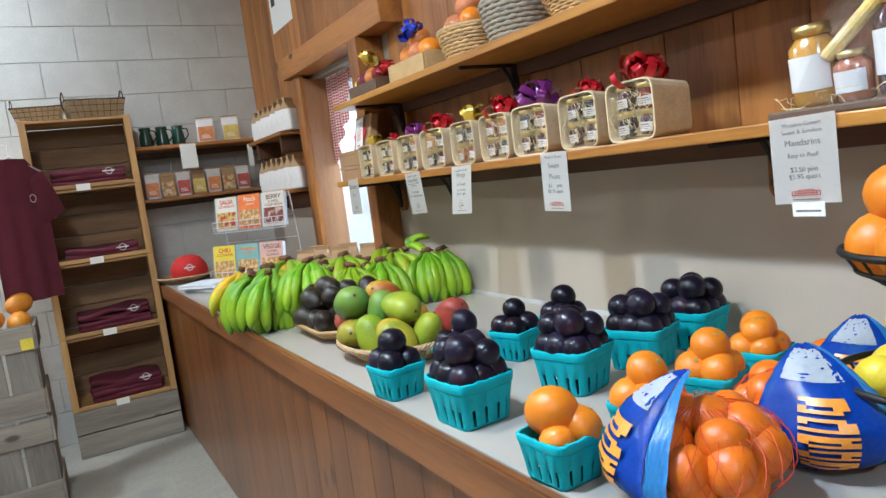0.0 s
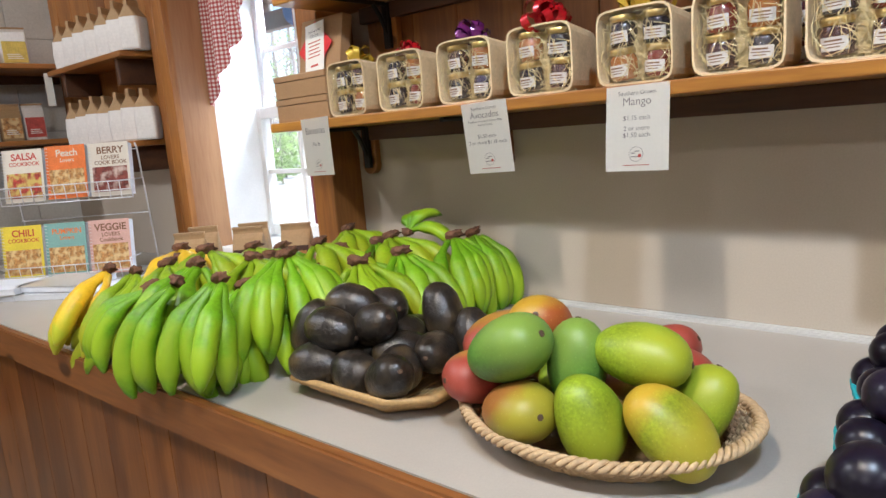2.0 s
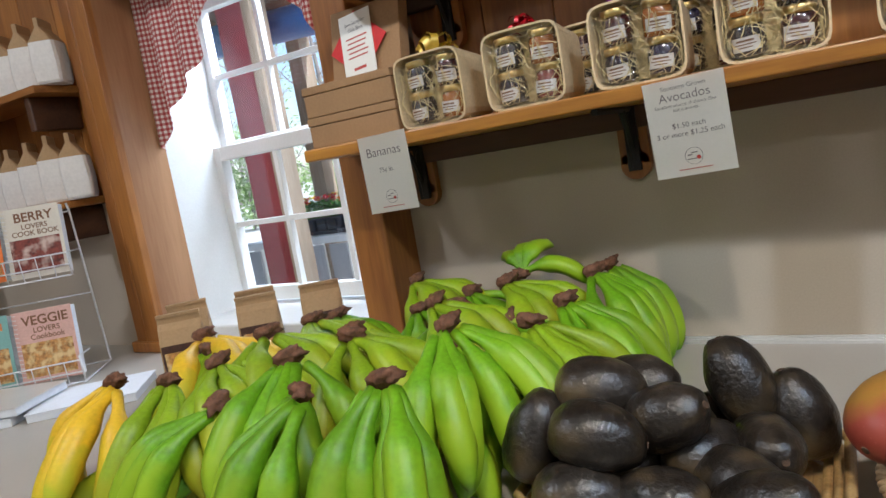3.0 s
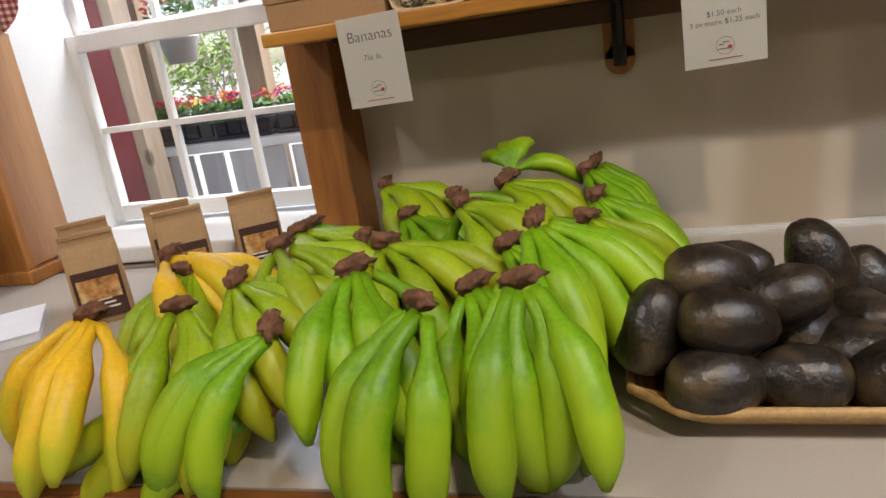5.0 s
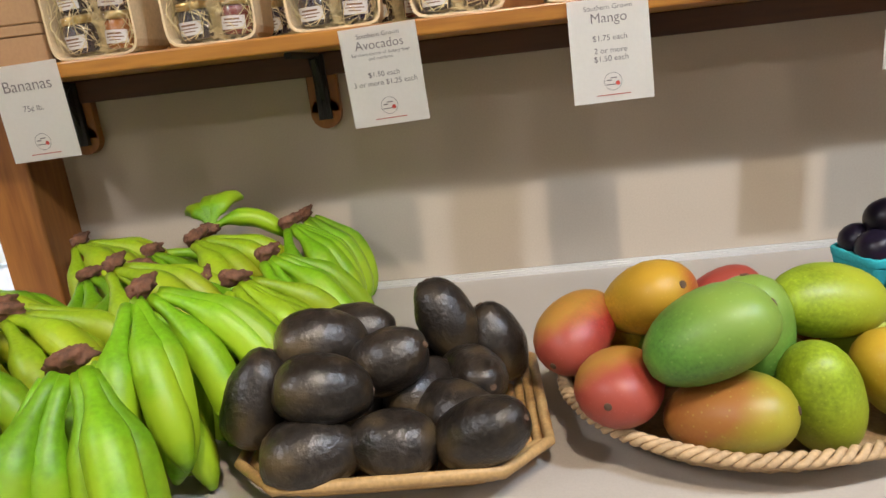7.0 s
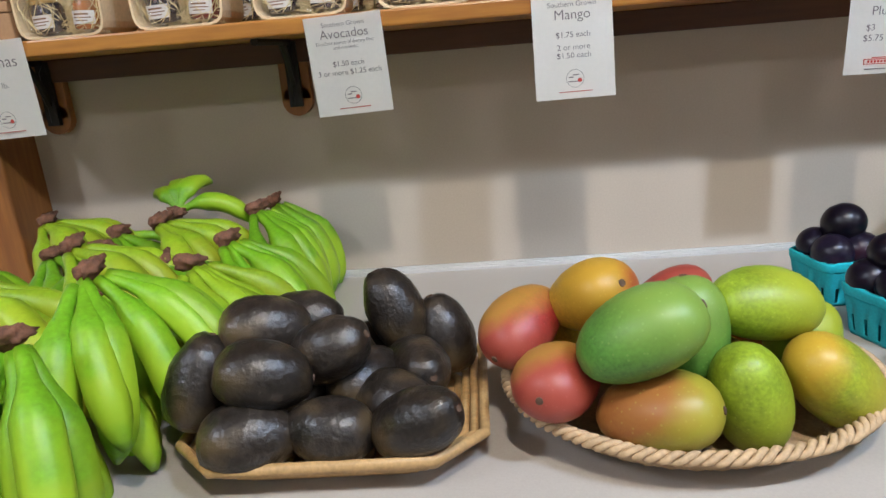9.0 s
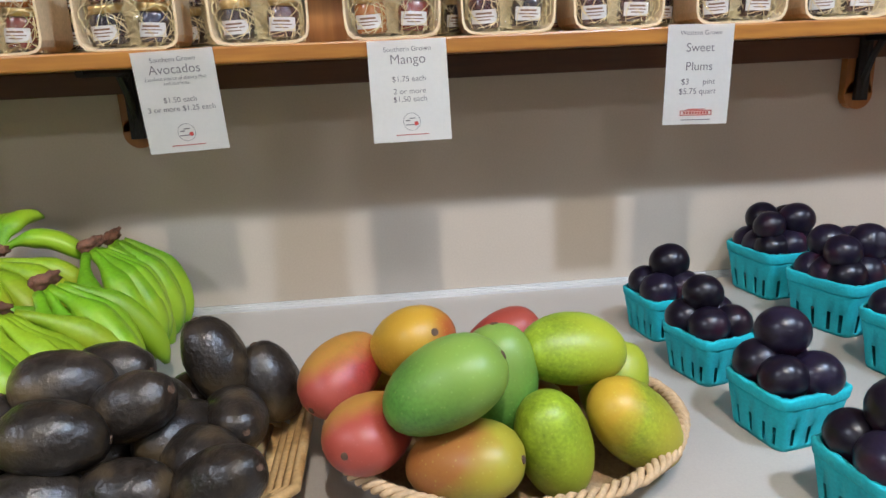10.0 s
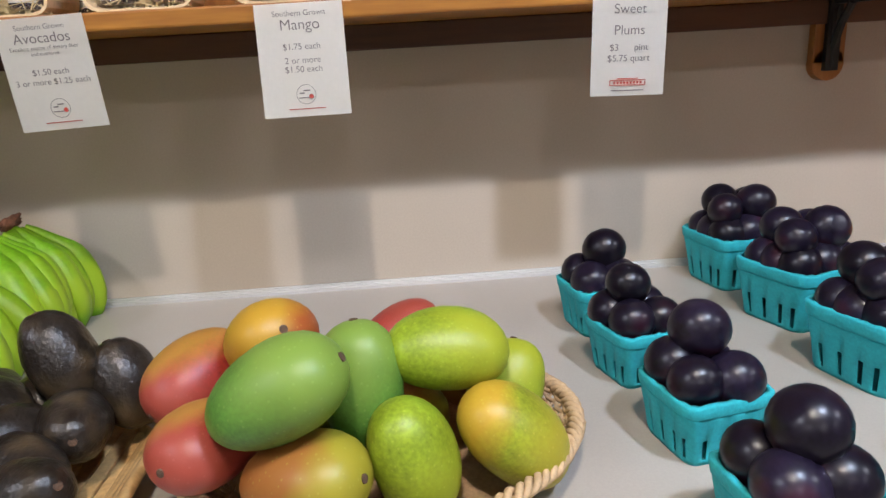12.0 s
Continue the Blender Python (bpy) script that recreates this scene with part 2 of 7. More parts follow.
def tube(bm, pts, radius, sides=8, cap=True, closed=False):
    """A round bar along points; radius may be a list."""
    pts = [Vector(p) for p in pts]
    n = len(pts)
    rings, up = [], None
    for i, p in enumerate(pts):
        a, b = pts[(i - 1) % n if closed else max(i - 1, 0)], pts[(i + 1) % n if closed else min(i + 1, n - 1)]
        d = (b - a).normalized()
        if up is None:
            up = d.orthogonal().normalized()
        up = (up - d * up.dot(d))
        up = up.normalized() if up.length > 1e-6 else d.orthogonal().normalized()
        s = d.cross(up)
        r = radius[i] if isinstance(radius, (list, tuple)) else radius
        rings.append([bm.verts.new(p + (up * math.cos(2 * math.pi * k / sides) + s * math.sin(2 * math.pi * k / sides)) * r) for k in range(sides)])
    for i in range(n if closed else n - 1):
        A, B = rings[i], rings[(i + 1) % n]
        for k in range(sides):
            bm.faces.new((A[k], A[(k + 1) % sides], B[(k + 1) % sides], B[k]))
    if cap and not closed:
        bm.faces.new(rings[0][::-1])
        bm.faces.new(rings[-1])
    return rings


def lathe(bm, profile, sides=24, axis_m=None):
    """A surface turned round z from (radius, height) pairs; radius 0 closes it."""
    rings = []
    for r, z in profile:
        if r < 1e-6:
            rings.append([bm.verts.new((0, 0, z))])
        else:
            rings.append([bm.verts.new((r * math.cos(2 * math.pi * k / sides), r * math.sin(2 * math.pi * k / sides), z)) for k in range(sides)])
    for A, B in zip(rings, rings[1:]):
        for k in range(sides):
            a, a2, b, b2 = A[k % len(A)], A[(k + 1) % len(A)], B[k % len(B)], B[(k + 1) % len(B)]
            f = [v for i, v in enumerate((a, a2, b2, b)) if v not in (a, a2, b2, b)[:i]]
            if len(f) > 2:
                bm.faces.new(f)
    if axis_m is not None:
        bmesh.ops.transform(bm, matrix=axis_m, verts=[v for r in rings for v in r])
    return rings


def text_mesh(words, size, mat, parent, m, align="CENTER", name="lettering", weight=-0.010):
    """Words in the built-in font as a flat mesh part."""
    cu = bpy.data.curves.new("words", "FONT")
    cu.body, cu.size, cu.align_x, cu.extrude, cu.offset = words, size, align, 0.0001, weight * size
    ob = new("words", cu)
    me = bpy.data.meshes.new_from_object(ob.evaluated_get(bpy.context.evaluated_depsgraph_get()))
    bpy.data.objects.remove(ob)
    bpy.data.curves.remove(cu)
    me.materials.clear()
    me.materials.append(mat)
    return part(name, me, mat, parent, m=m)


FLOOR, TOP, WALL, SHELF = 0.0, 0.87, 1.24, 1.318   # floor, counter top, laminate wall and lower shelf top
rnd = random.Random(7)

# ---- setting ----
structure("floor", box(-4.2, 1.55, -4.0, 4.9, -0.12, 0.0), M_FLOOR, "worn grey concrete shop floor", "floor")
structure("ceiling", box(-4.2, 1.8, -4.0, 4.9, 3.16, 3.3), M_CEIL, "plain off-white ceiling", "ceiling")
structure("wall_west", box(-4.35, -4.2, -4.0, 4.9, 0, 3.16), M_PLASTER, "plain painted shop wall", "wall")
structure("wall_south", box(-4.2, 1.8, -4.15, -4.0, 0, 3.16), M_PLASTER, "plain painted shop wall", "wall")
# window opening: y 2.76 to 3.55, z 0.87 to 1.86
WY0, WY1, WZ0, WZ1 = 2.76, 3.53, 0.87, 1.86
bmw = bm_new()
for y0, y1, z0, z1 in ((-4.0, WY0, 0, 3.16), (WY1, 4.62, 0, 3.16), (WY0, WY1, 0, WZ0), (WY0, WY1, WZ1, 3.16)):
    add_box(bmw, 1.262, 1.54, y0, y1, z0, z1)
wall_e = structure("wall_east", bmw, M_PLASTER, "thick outer wall lined with stained boards", "wall")
structure("wall_lining", box(1.24, 1.262, -3.9, WY0 - 0.086, TOP, SHELF - 0.012), M_WALLLAM, "beige laminate wall sheet above the counter", "wall panel")
structure("wall_lining", box(1.24, 1.262, WY1 + 0.12, 4.62, TOP, 1.30), M_WALLLAM, "beige laminate wall sheet above the counter", "wall panel")
wall_n = structure("wall_north", box(-4.2, 1.262, 4.632, 4.85, 0, 3.16), M_MORTAR, "grey painted concrete block wall", "wall")
for row in range(16):
    z0 = row * 0.2
    off = 0.2 if row % 2 else 0.0
    for k in range(13):
        x1 = 1.262 - k * 0.4 + off
        x0, x1 = x1 - 0.396, min(x1, 1.2615)
        if x0 < -4.2 or x1 - x0 < 0.02:
            continue
        if x1 < -1.5:
            continue
        part("block", box(x0, x1, 4.6265, 4.64, z0 + 0.002, min(z0 + 0.198, 3.155), 0.0025), M_BLOCK, wall_n)
# upright boards lining the wall above the counter sheet
lining = thing("board_lining", "brown stained upright pine boards on the wall", "wall panel", kind="structure")
y = -3.9
while y < 4.6:
    w = rnd.choice((0.14, 0.18, 0.16))
    y1 = min(y + w, 4.62)
    spans = [(SHELF - 0.012 if y < WY0 - 0.06 else 1.30, 3.155)]
    if y1 > WY0 - 0.06 and y < WY1 + 0.06:
        spans = [(WZ1 + 0.05, 3.155)]
    if y < WY1 + 0.06 < y1:
        y1 = WY1 + 0.06
    if y < WY0 - 0.06 < y1:
        y1 = WY0 - 0.06
    for z0, z1 in spans:
        part("board", box(1.245, 1.262, y + 0.001, y1 - 0.001, z0, z1, 0.002), M_WOOD_Z, lining)
    y = y1

# counter: its front runs slightly out of line with the wall


def front(y):
    return 0.508 - 0.0115 * y


CY0, CY1 = -3.4, 4.60
counter = thing("counter", "long brown wooden counter with a beige laminate top", "counter")


def slab(y0, y1, dx0, x1, z0, z1):
    bm = bm_new()
    co = [(front(y0) + dx0, y0), (x1 if x1 is not None else front(y0) + dx0 + 0.02, y0), (x1 if x1 is not None else front(y1) + dx0 + 0.02, y1), (front(y1) + dx0, y1)]
    lo, hi = [bm.verts.new((*c, z0)) for c in co], [bm.verts.new((*c, z1)) for c in co]
    bm.faces.new(lo[::-1]), bm.faces.new(hi)
    for k in range(4):
        bm.faces.new((lo[k], lo[(k + 1) % 4], hi[(k + 1) % 4], hi[k]))
    return bm


part("worktop", slab(CY0, CY1, 0.016, 1.24, 0.80, TOP), M_LAM, counter, "beige laminate worktop")
bme = slab(CY0, CY1, -0.006, None, 0.795, TOP + 0.0015)
bmesh.ops.bevel(bme, geom=[e for e in bme.edges if e.calc_length() > 2], offset=0.004, segments=2, affect="EDGES")
part("edge_strip", bme, M_EDGE, counter, "worn stained wooden edge strip")
part("plinth", slab(CY0, CY1, 0.05, None, 0.0, 0.06), M_DARK_Y, counter)
part("back_panel", slab(CY0, CY1, 0.036, None, 0.02, 0.80), M_DARK_Y, counter)
y = CY0
while y < CY1:
    w = rnd.uniform(0.10, 0.16)
    y1 = min(CY1, y + w)
    part("front_board", slab(y + 0.001, y1 - 0.001, 0.015, None, 0.012, 0.797), M_COUNTER_SHADED, counter)
    y = y1
bmt = bm_new()
for k in range(3):
    add_box(bmt, 1.226 + 0.0045 * k, 1.2295 + 0.0045 * k, CY0, WY0 - 0.1, TOP, TOP + 0.005 + 0.003 * k)
structure("trim", bmt, M_TRIM, "ribbed bright metal trim along the wall joint", "trim")

# shelves on the long wall
shelf = thing("wall_shelf", "long stained pine shelf on wooden brackets", "shelf")
SH_END = 2.725
part("board", box(1.0, 1.245, -3.3, SH_END, SHELF - 0.022, SHELF, 0.003), M_SHELFEDGE, shelf)
part("cleat", box(1.218, 1.2405, -3.3, SH_END - 0.1, SHELF - 0.060, SHELF - 0.0222, 0.002), M_DARK_Y, shelf)
upper = thing("wall_shelf", "high stained pine shelf holding fruit gift baskets", "shelf")
part("board", box(1.0, 1.245, -3.3, 2.66, 1.588, 1.61, 0.003), M_SHELFEDGE, upper)
part("cleat", box(1.218, 1.2405, -3.3, 2.6, 1.55, 1.588, 0.002), M_DARK_Y, upper)


def bracket(y, z, parent):
    w = 0.026
    bm = bm_new()
    add_box(bm, 1.222, 1.2402, y - w, y + w, z - 0.10, z, 0.002)
    cyl = bm_new()
    lathe(cyl, [(0, 0), (w, 0), (w, 0.0185), (0, 0.0185)], 20, pose(1.222, y, z - 0.10, 0, 90, 0))
    merge(bm, cyl)
    b = part("bracket", bm, M_WOOD_Z, parent, "stained wooden bracket backboard")
    ir = bm_new()
    tube(ir, [(1.216, y, z - 0.105), (1.214, y, z - 0.02), (1.212, y, z - 0.004), (1.03, y, z - 0.004)], 0.006, 6)
    tube(ir, [(1.214, y, z - 0.075), (1.196, y, z - 0.035), (1.175, y, z - 0.008)], 0.006, 6)
    add_box(ir, 1.212, 1.2225, y - 0.011, y + 0.011, z - 0.11, z - 0.003, 0.001)
    part("iron_arm", ir, M_BLACK, b, "black iron shelf arm")


for y in (2.615, 2.185, 0.945, -0.3, -1.5):
    bracket(y, SHELF - 0.022, shelf)
for y in (2.50, 1.75, 0.72, -0.4):
    bracket(y, 1.588, upper)

# ---- window ----
window = thing("window_1", "white double-hung sash window with small panes", "window", kind="structure")
WX = 1.47


def sash(x, y0, y1, z0, z1, cols, rows, name):
    bm = bm_new()
    t = 0.042
    add_box(bm, x, x + 0.035, y0, y0 + t, z0, z1, 0.003)
    add_box(bm, x, x + 0.035, y1 - t, y1, z0, z1, 0.003)
    add_box(bm, x, x + 0.035, y0 + t, y1 - t, z0, z0 + t, 0.003)
    add_box(bm, x, x + 0.035, y0 + t, y1 - t, z1 - t, z1, 0.003)
    for k in range(1, cols):
        yy = y0 + t + (y1 - y0 - 2 * t) * k / cols
        add_box(bm, x + 0.006, x + 0.028, yy - 0.008, yy + 0.008, z0 + t, z1 - t, 0.002)
    for k in range(1, rows):
        zz = z0 + t + (z1 - z0 - 2 * t) * k / rows
        add_box(bm, x + 0.0065, x + 0.0275, y0 + t, y1 - t, zz - 0.008, zz + 0.008, 0.002)
    f = part(name, bm, M_WHITE, window)
    p = part("pane", box(x + 0.016, x + 0.018, y0 + t - 0.003, y1 - t + 0.003, z0 + t - 0.003, z1 - t + 0.003), M_GLASS, f)
    p.visible_shadow = False


sash(WX + 0.03, 2.81, 3.535, 0.925, 1.405, 3, 2, "lower_sash")
sash(WX + 0.068, 2.81, 3.535, 1.375, 1.85, 3, 2, "upper_sash")
bm = bm_new()
add_box(bm, 1.33, 1.56, WY1 - 0.012, WY1 + 0.03, 0.88, WZ1, 0.002)
add_box(bm, 1.33, 1.56, WY0 + 0.01, 2.808, 0.88, WZ1, 0.002)
add_box(bm, 1.33, 1.56, 2.808, WY1 - 0.012, WZ1 - 0.02, WZ1 + 0.02, 0.002)
part("jamb", bm, M_WHITE, window, "white painted window jamb")
part("window_sill", box(1.27, 1.56, 2.78, WY1 - 0.012, 0.875, 0.915, 0.006), M_WHITE, window, "white window sill")
part("pine_lining", box(1.2005, 1.329, WY1 - 0.018, WY1 + 0.04, 0.905, WZ1, 0.002), M_PINE, window, "clear pine board with a knot")
bm = bm_new()
add_box(bm, 1.175, 1.2000, WY1 - 0.022, WY1 + 0.0405, 0.872, WZ1 + 0.02, 0.003)
add_box(bm, 1.175, 1.2445, WY1 + 0.041, WY1 + 0.084, 0.872, WZ1 + 0.02, 0.004)
add_box(bm, 1.165, 1.262, WY1 - 0.034, WY1 + 0.10, 0.871, 0.902, 0.004)
part("casing", bm, M_WOOD_Z, window, "brown stained window casing")
part("casing", box(1.14, 1.262, 2.675, 2.76, 0.871, WZ1 + 0.02, 0.004), M_WOOD_Z, window, "brown stained window casing")
part("header", box(1.15, 1.262, 2.45, WY1 + 0.16, WZ1 + 0.021, WZ1 + 0.13, 0.005), M_WOOD_Y, window, "brown stained header board")

# ---- fruit, baskets and bunches on the counter ----
M_PLUM = material("plum_skin", (0.010, 0.007, 0.017), 0.30, vary=0.5, scale=26, fine=300, bump=0.03, spot=(0.040, 0.008, 0.014), spot_amount=0.12, spot_scale=14, random_tint=0.5, spec=0.35)
M_ORANGE = material("orange_peel", (0.72, 0.215, 0.006), 0.36, vary=0.07, scale=20, fine=420, bump=0.5, random_tint=0.08)
M_CALYX = material("dry_calyx", (0.30, 0.26, 0.08), 0.8, bump=0.2)
M_LEMON = material("lemon_peel", (0.74, 0.58, 0.03), 0.35, vary=0.08, scale=20, fine=350, bump=0.4)
M_AVO = material("avocado_skin", (0.021, 0.016, 0.012), 0.31, vary=0.6, scale=55, fine=210, bump=1.0, spot=(0.070, 0.048, 0.024), spot_amount=0.35, spot_scale=18, random_tint=0.25, spec=0.5)
M_STEM = material("brown_stem", (0.10, 0.055, 0.03), 0.85, vary=0.4, scale=60, bump=0.8)


def mango_skin(name, low, high, cheek, amount, tilt):
    """A waxy peel that shades from one end to the other, with a blushed cheek and pale specks."""
    m = material(name, low, 0.42, vary=0.30, scale=30, fine=260, bump=0.08, spec=0.4)
    n, l = m.node_tree.nodes, m.node_tree.links
    b = n["Principled BSDF"]
    base = b.inputs["Base Color"].links[0].from_socket
    tc, nz = n.new("ShaderNodeTexCoord"), n.new("ShaderNodeTexNoise")
    nz.inputs["Scale"].default_value, nz.inputs["Detail"].default_value = 22, 3
    l.new(tc.outputs["Object"], nz.inputs["Vector"])
    out = base
    for way, colour, gain in (((0, 0.4, 1), high, 1.0), (tilt, cheek, amount)):
        dot, mr, ad, rp, mx = (n.new("ShaderNode" + k) for k in ("VectorMath", "MapRange", "Math", "ValToRGB", "Mix"))
        dot.operation = "DOT_PRODUCT"
        dot.inputs[1].default_value = way
        l.new(tc.outputs["Object"], dot.inputs[0])
        mr.inputs["From Min"].default_value, mr.inputs["From Max"].default_value = -0.055, 0.055
        l.new(dot.outputs["Value"], mr.inputs["Value"])
        ad.operation = "MULTIPLY_ADD"
        ad.inputs[1].default_value = 0.4
        l.new(nz.outputs["Fac"], ad.inputs[0]), l.new(mr.outputs[0], ad.inputs[2])
        rp.color_ramp.elements[0].position, rp.color_ramp.elements[1].position = (0.5, 1.0) if colour is high else (0.74, 1.0)
        rp.color_ramp.elements[1].color = (gain, gain, gain, 1)
        l.new(ad.outputs[0], rp.inputs["Fac"])
        mx.data_type = "RGBA"
        l.new(rp.outputs["Color"], mx.inputs["Factor"]), l.new(out, mx.inputs["A"])
        mx.inputs["B"].default_value = (*colour, 1)
        out = mx.outputs["Result"]
    vo, vr, mx = n.new("ShaderNodeTexVoronoi"), n.new("ShaderNodeValToRGB"), n.new("ShaderNodeMix")
    vo.inputs["Scale"].default_value = 150
    l.new(tc.outputs["Object"], vo.inputs["Vector"]), l.new(vo.outputs["Distance"], vr.inputs["Fac"])
    vr.color_ramp.elements[0].position, vr.color_ramp.elements[0].color = 0.10, (0.28, 0.28, 0.28, 1)
    vr.color_ramp.elements[1].position, vr.color_ramp.elements[1].color = 0.22, (0, 0, 0, 1)
    mx.data_type = "RGBA"
    l.new(vr.outputs["Color"], mx.inputs["Factor"]), l.new(out, mx.inputs["A"])
    mx.inputs["B"].default_value = (*[min(1, c * 1.3 + 0.05) for c in high], 1)
    l.new(mx.outputs["Result"], b.inputs["Base Color"])
    return m


M_MANGO = {
    "green": mango_skin("green_mango_skin", (0.085, 0.215, 0.030), (0.17, 0.27, 0.040), (0.11, 0.24, 0.06), 0.8, (1, 0, 0)),
    "lime": mango_skin("lime_mango_skin", (0.22, 0.30, 0.012), (0.30, 0.34, 0.018), (0.20, 0.30, 0.015), 0.7, (1, 0.3, 0)),
    "gold": mango_skin("gold_mango_skin", (0.25, 0.30, 0.014), (0.36, 0.30, 0.022), (0.48, 0.27, 0.02), 0.8, (0.5, -0.5, -0.8)),
    "red": mango_skin("red_mango_skin", (0.33, 0.030, 0.024), (0.30, 0.055, 0.035), (0.38, 0.26, 0.030), 0.6, (0.5, -0.9, -0.4)),
    "amber": mango_skin("amber_mango_skin", (0.45, 0.29, 0.018), (0.42, 0.24, 0.018), (0.34, 0.07, 0.02), 0.9, (0.9, -0.6, 0.2)),
    "blush": mango_skin("blushed_mango_skin", (0.23, 0.21, 0.018), (0.30, 0.26, 0.020), (0.28, 0.065, 0.022), 0.75, (-0.7, 0.8, -0.4)),
}
M_BANANA = {
    "green": material("green_banana_skin", (0.150, 0.345, 0.004), 0.44, vary=0.22, scale=12, fine=160, bump=0.06, spot=(0.27, 0.41, 0.010), spot_amount=0.55, spot_scale=11, random_tint=0.16, spec=0.4),
    "lime": material("lime_banana_skin", (0.255, 0.395, 0.007), 0.44, vary=0.18, scale=12, fine=160, bump=0.06, spot=(0.36, 0.39, 0.012), spot_amount=0.5, spot_scale=10, random_tint=0.12, spec=0.4),
    "yellow": material("yellow_banana_skin", (0.74, 0.46, 0.015), 0.45, vary=0.12, scale=12, fine=160, bump=0.06, spot=(0.44, 0.47, 0.02), spot_amount=0.4, spot_scale=9, random_tint=0.08, spec=0.4),
}
M_TIP = material("dark_banana_tip", (0.035, 0.02, 0.012), 0.8, bump=0.3)
M_CROWN = material("brown_banana_crown", (0.17, 0.072, 0.036), 0.8, vary=0.45, scale=45, fine=200, bump=1.0)
M_STICKER = material("white_sticker", (0.75, 0.72, 0.70), 0.4, bump=0)
M_RATTAN = material("rattan", (0.50, 0.31, 0.12), 0.5, vary=0.22, scale=30, fine=200, bump=0.3, random_tint=0.12)
M_WICKER = material("pale_wicker", (0.47, 0.32, 0.17), 0.65, vary=0.22, scale=40, fine=220, bump=0.4, random_tint=0.12)


def thick_grid(outer, inner, nu, nv, gaps=()):
    """A closed round wall of some thickness, open where gaps lists cells."""
    bm = bm_new()
    O = [[bm.verts.new(outer(i, j)) for j in range(nv)] for i in range(nu)]
    I = [[bm.verts.new(inner(i, j)) for j in range(nv)] for i in range(nu)]
    there = {(i, j) for i in range(nu) for j in range(nv - 1)} - set(gaps)
    for i, j in there:
        k = (i + 1) % nu
        bm.faces.new((O[i][j], O[k][j], O[k][j + 1], O[i][j + 1]))
        bm.faces.new((I[i][j], I[i][j + 1], I[k][j + 1], I[k][j]))
        for (a, b, other) in (((i, j), (k, j), (i, j - 1)), ((i, j + 1), (k, j + 1), (i, j + 1)), ((i, j), (i, j + 1), ((i - 1) % nu, j)), ((k, j), (k, j + 1), (k, j))):
            if other not in there:
                bm.faces.new((O[a[0]][a[1]], O[b[0]][b[1]], I[b[0]][b[1]], I[a[0]][a[1]]))
    return bm


def rounded(i, nu, half, power=5.0):
    # equal steps along each side of a square with softened corners
    side, f = divmod(4 * (i + 0.5) / nu, 1)
    e = 2 * f - 1
    p = ((1, e), (-e, 1), (-1, -e), (e, -1))[int(side)]
    r = (abs(p[0]) ** 7 + abs(p[1]) ** 7) ** (1 / 7)
    return Vector((p[0] / r * half, p[1] / r * half, 0))


def pulp_basket_mesh(half, height, seed):
    """The body with its slots, and the thicker rim, as two meshes."""
    r = random.Random(seed)
    nu, wob = 64, [r.uniform(-1, 1) for _ in range(64)]

    def shell(t, zs, flare, ribbed):
        def at(i, j):
            p = rounded(i, nu, half * flare[j] - t)
            rib = 0.0012 if ribbed and (i % 16) % 4 in (0, 1) and 1 <= j else 0.0
            p += p.normalized() * ((rib if t == 0 else 0) + 0.0005 * wob[i])
            p.z = max(zs[j], 0.003 if t and ribbed else 0) + (0.0012 * wob[(i * 3) % nu] if zs[j] > height * 0.9 else 0)
            return p
        return at
    zs, flare = [0, 0.006, height * 0.42, height * 0.74, height * 0.82], [0.80, 0.82, 0.88, 0.95, 0.965]
    gaps = [(s * 16 + c, 1) for s in range(4) for c in (2, 6, 10, 13)]
    bm = thick_grid(shell(0, zs, flare, True), shell(0.0028, zs, flare, True), nu, len(zs), gaps)
    for z in (0.0, 0.003):
        bm.faces.new([bm.verts.new(rounded(i, nu, half * 0.80 - 0.001) + Vector((0, 0, z))) for i in range(0, nu, 2)])
    zr, fr = [height * 0.80, height * 0.82, height * 0.97, height], [0.99, 1.0, 1.025, 1.0]
    rim = thick_grid(shell(0, zr, fr, False), shell(0.0045, zr, fr, False), nu, len(zr))
    return mesh_of("pulp_basket", bm, M_PULP, True), mesh_of("rim", rim, M_PULP, True)


PINT, QUART = [pulp_basket_mesh(0.050, 0.070, k) for k in (1, 2)], [pulp_basket_mesh(0.064, 0.088, k) for k in (3, 4)]


def ball(profile, sides=20, squash=None):
    bm = bm_new()
    lathe(bm, profile, sides)
    if squash:
        for v in bm.verts:
            squash(v)
    return bm


def round_profile(r, dimple=0.1, n=12, long=1.0):
    out = []
    for k in range(n + 1):
        a = math.pi * k / n
        rr, z = r * math.sin(a), -r * math.cos(a) * long
        if k in (0, n):
            rr, z = 0, z * (1 - dimple)
        out.append((rr, z))
    return out


PLUMS = [mesh_of("plum", ball(round_profile(r, 0.12, 12, 0.95)), M_PLUM, True) for r in (0.0265, 0.0285, 0.0300)]
ORANGES = [mesh_of("orange", ball(round_profile(r, 0.06, 12, 0.9), 22), M_ORANGE, True) for r in (0.026, 0.031, 0.038)]
calyx_bm = bm_new()
lathe(calyx_bm, [(0, -0.001), (0.0035, -0.0005), (0.003, 0.001), (0, 0.0015)], 7)
CALYX = mesh_of("stem_button", calyx_bm, M_CALYX)


def any_turn(r):
    return (r.uniform(0, 360), r.uniform(0, 360), r.uniform(0, 360))


def put_fruit(name, mesh, place, turn, label, category, group, size=1.0):
    ob = part(name, mesh, None)
    ob.matrix_basis = pose(*place, *turn) @ Matrix.Scale(size, 4)
    return tagged(ob, label, category, group)


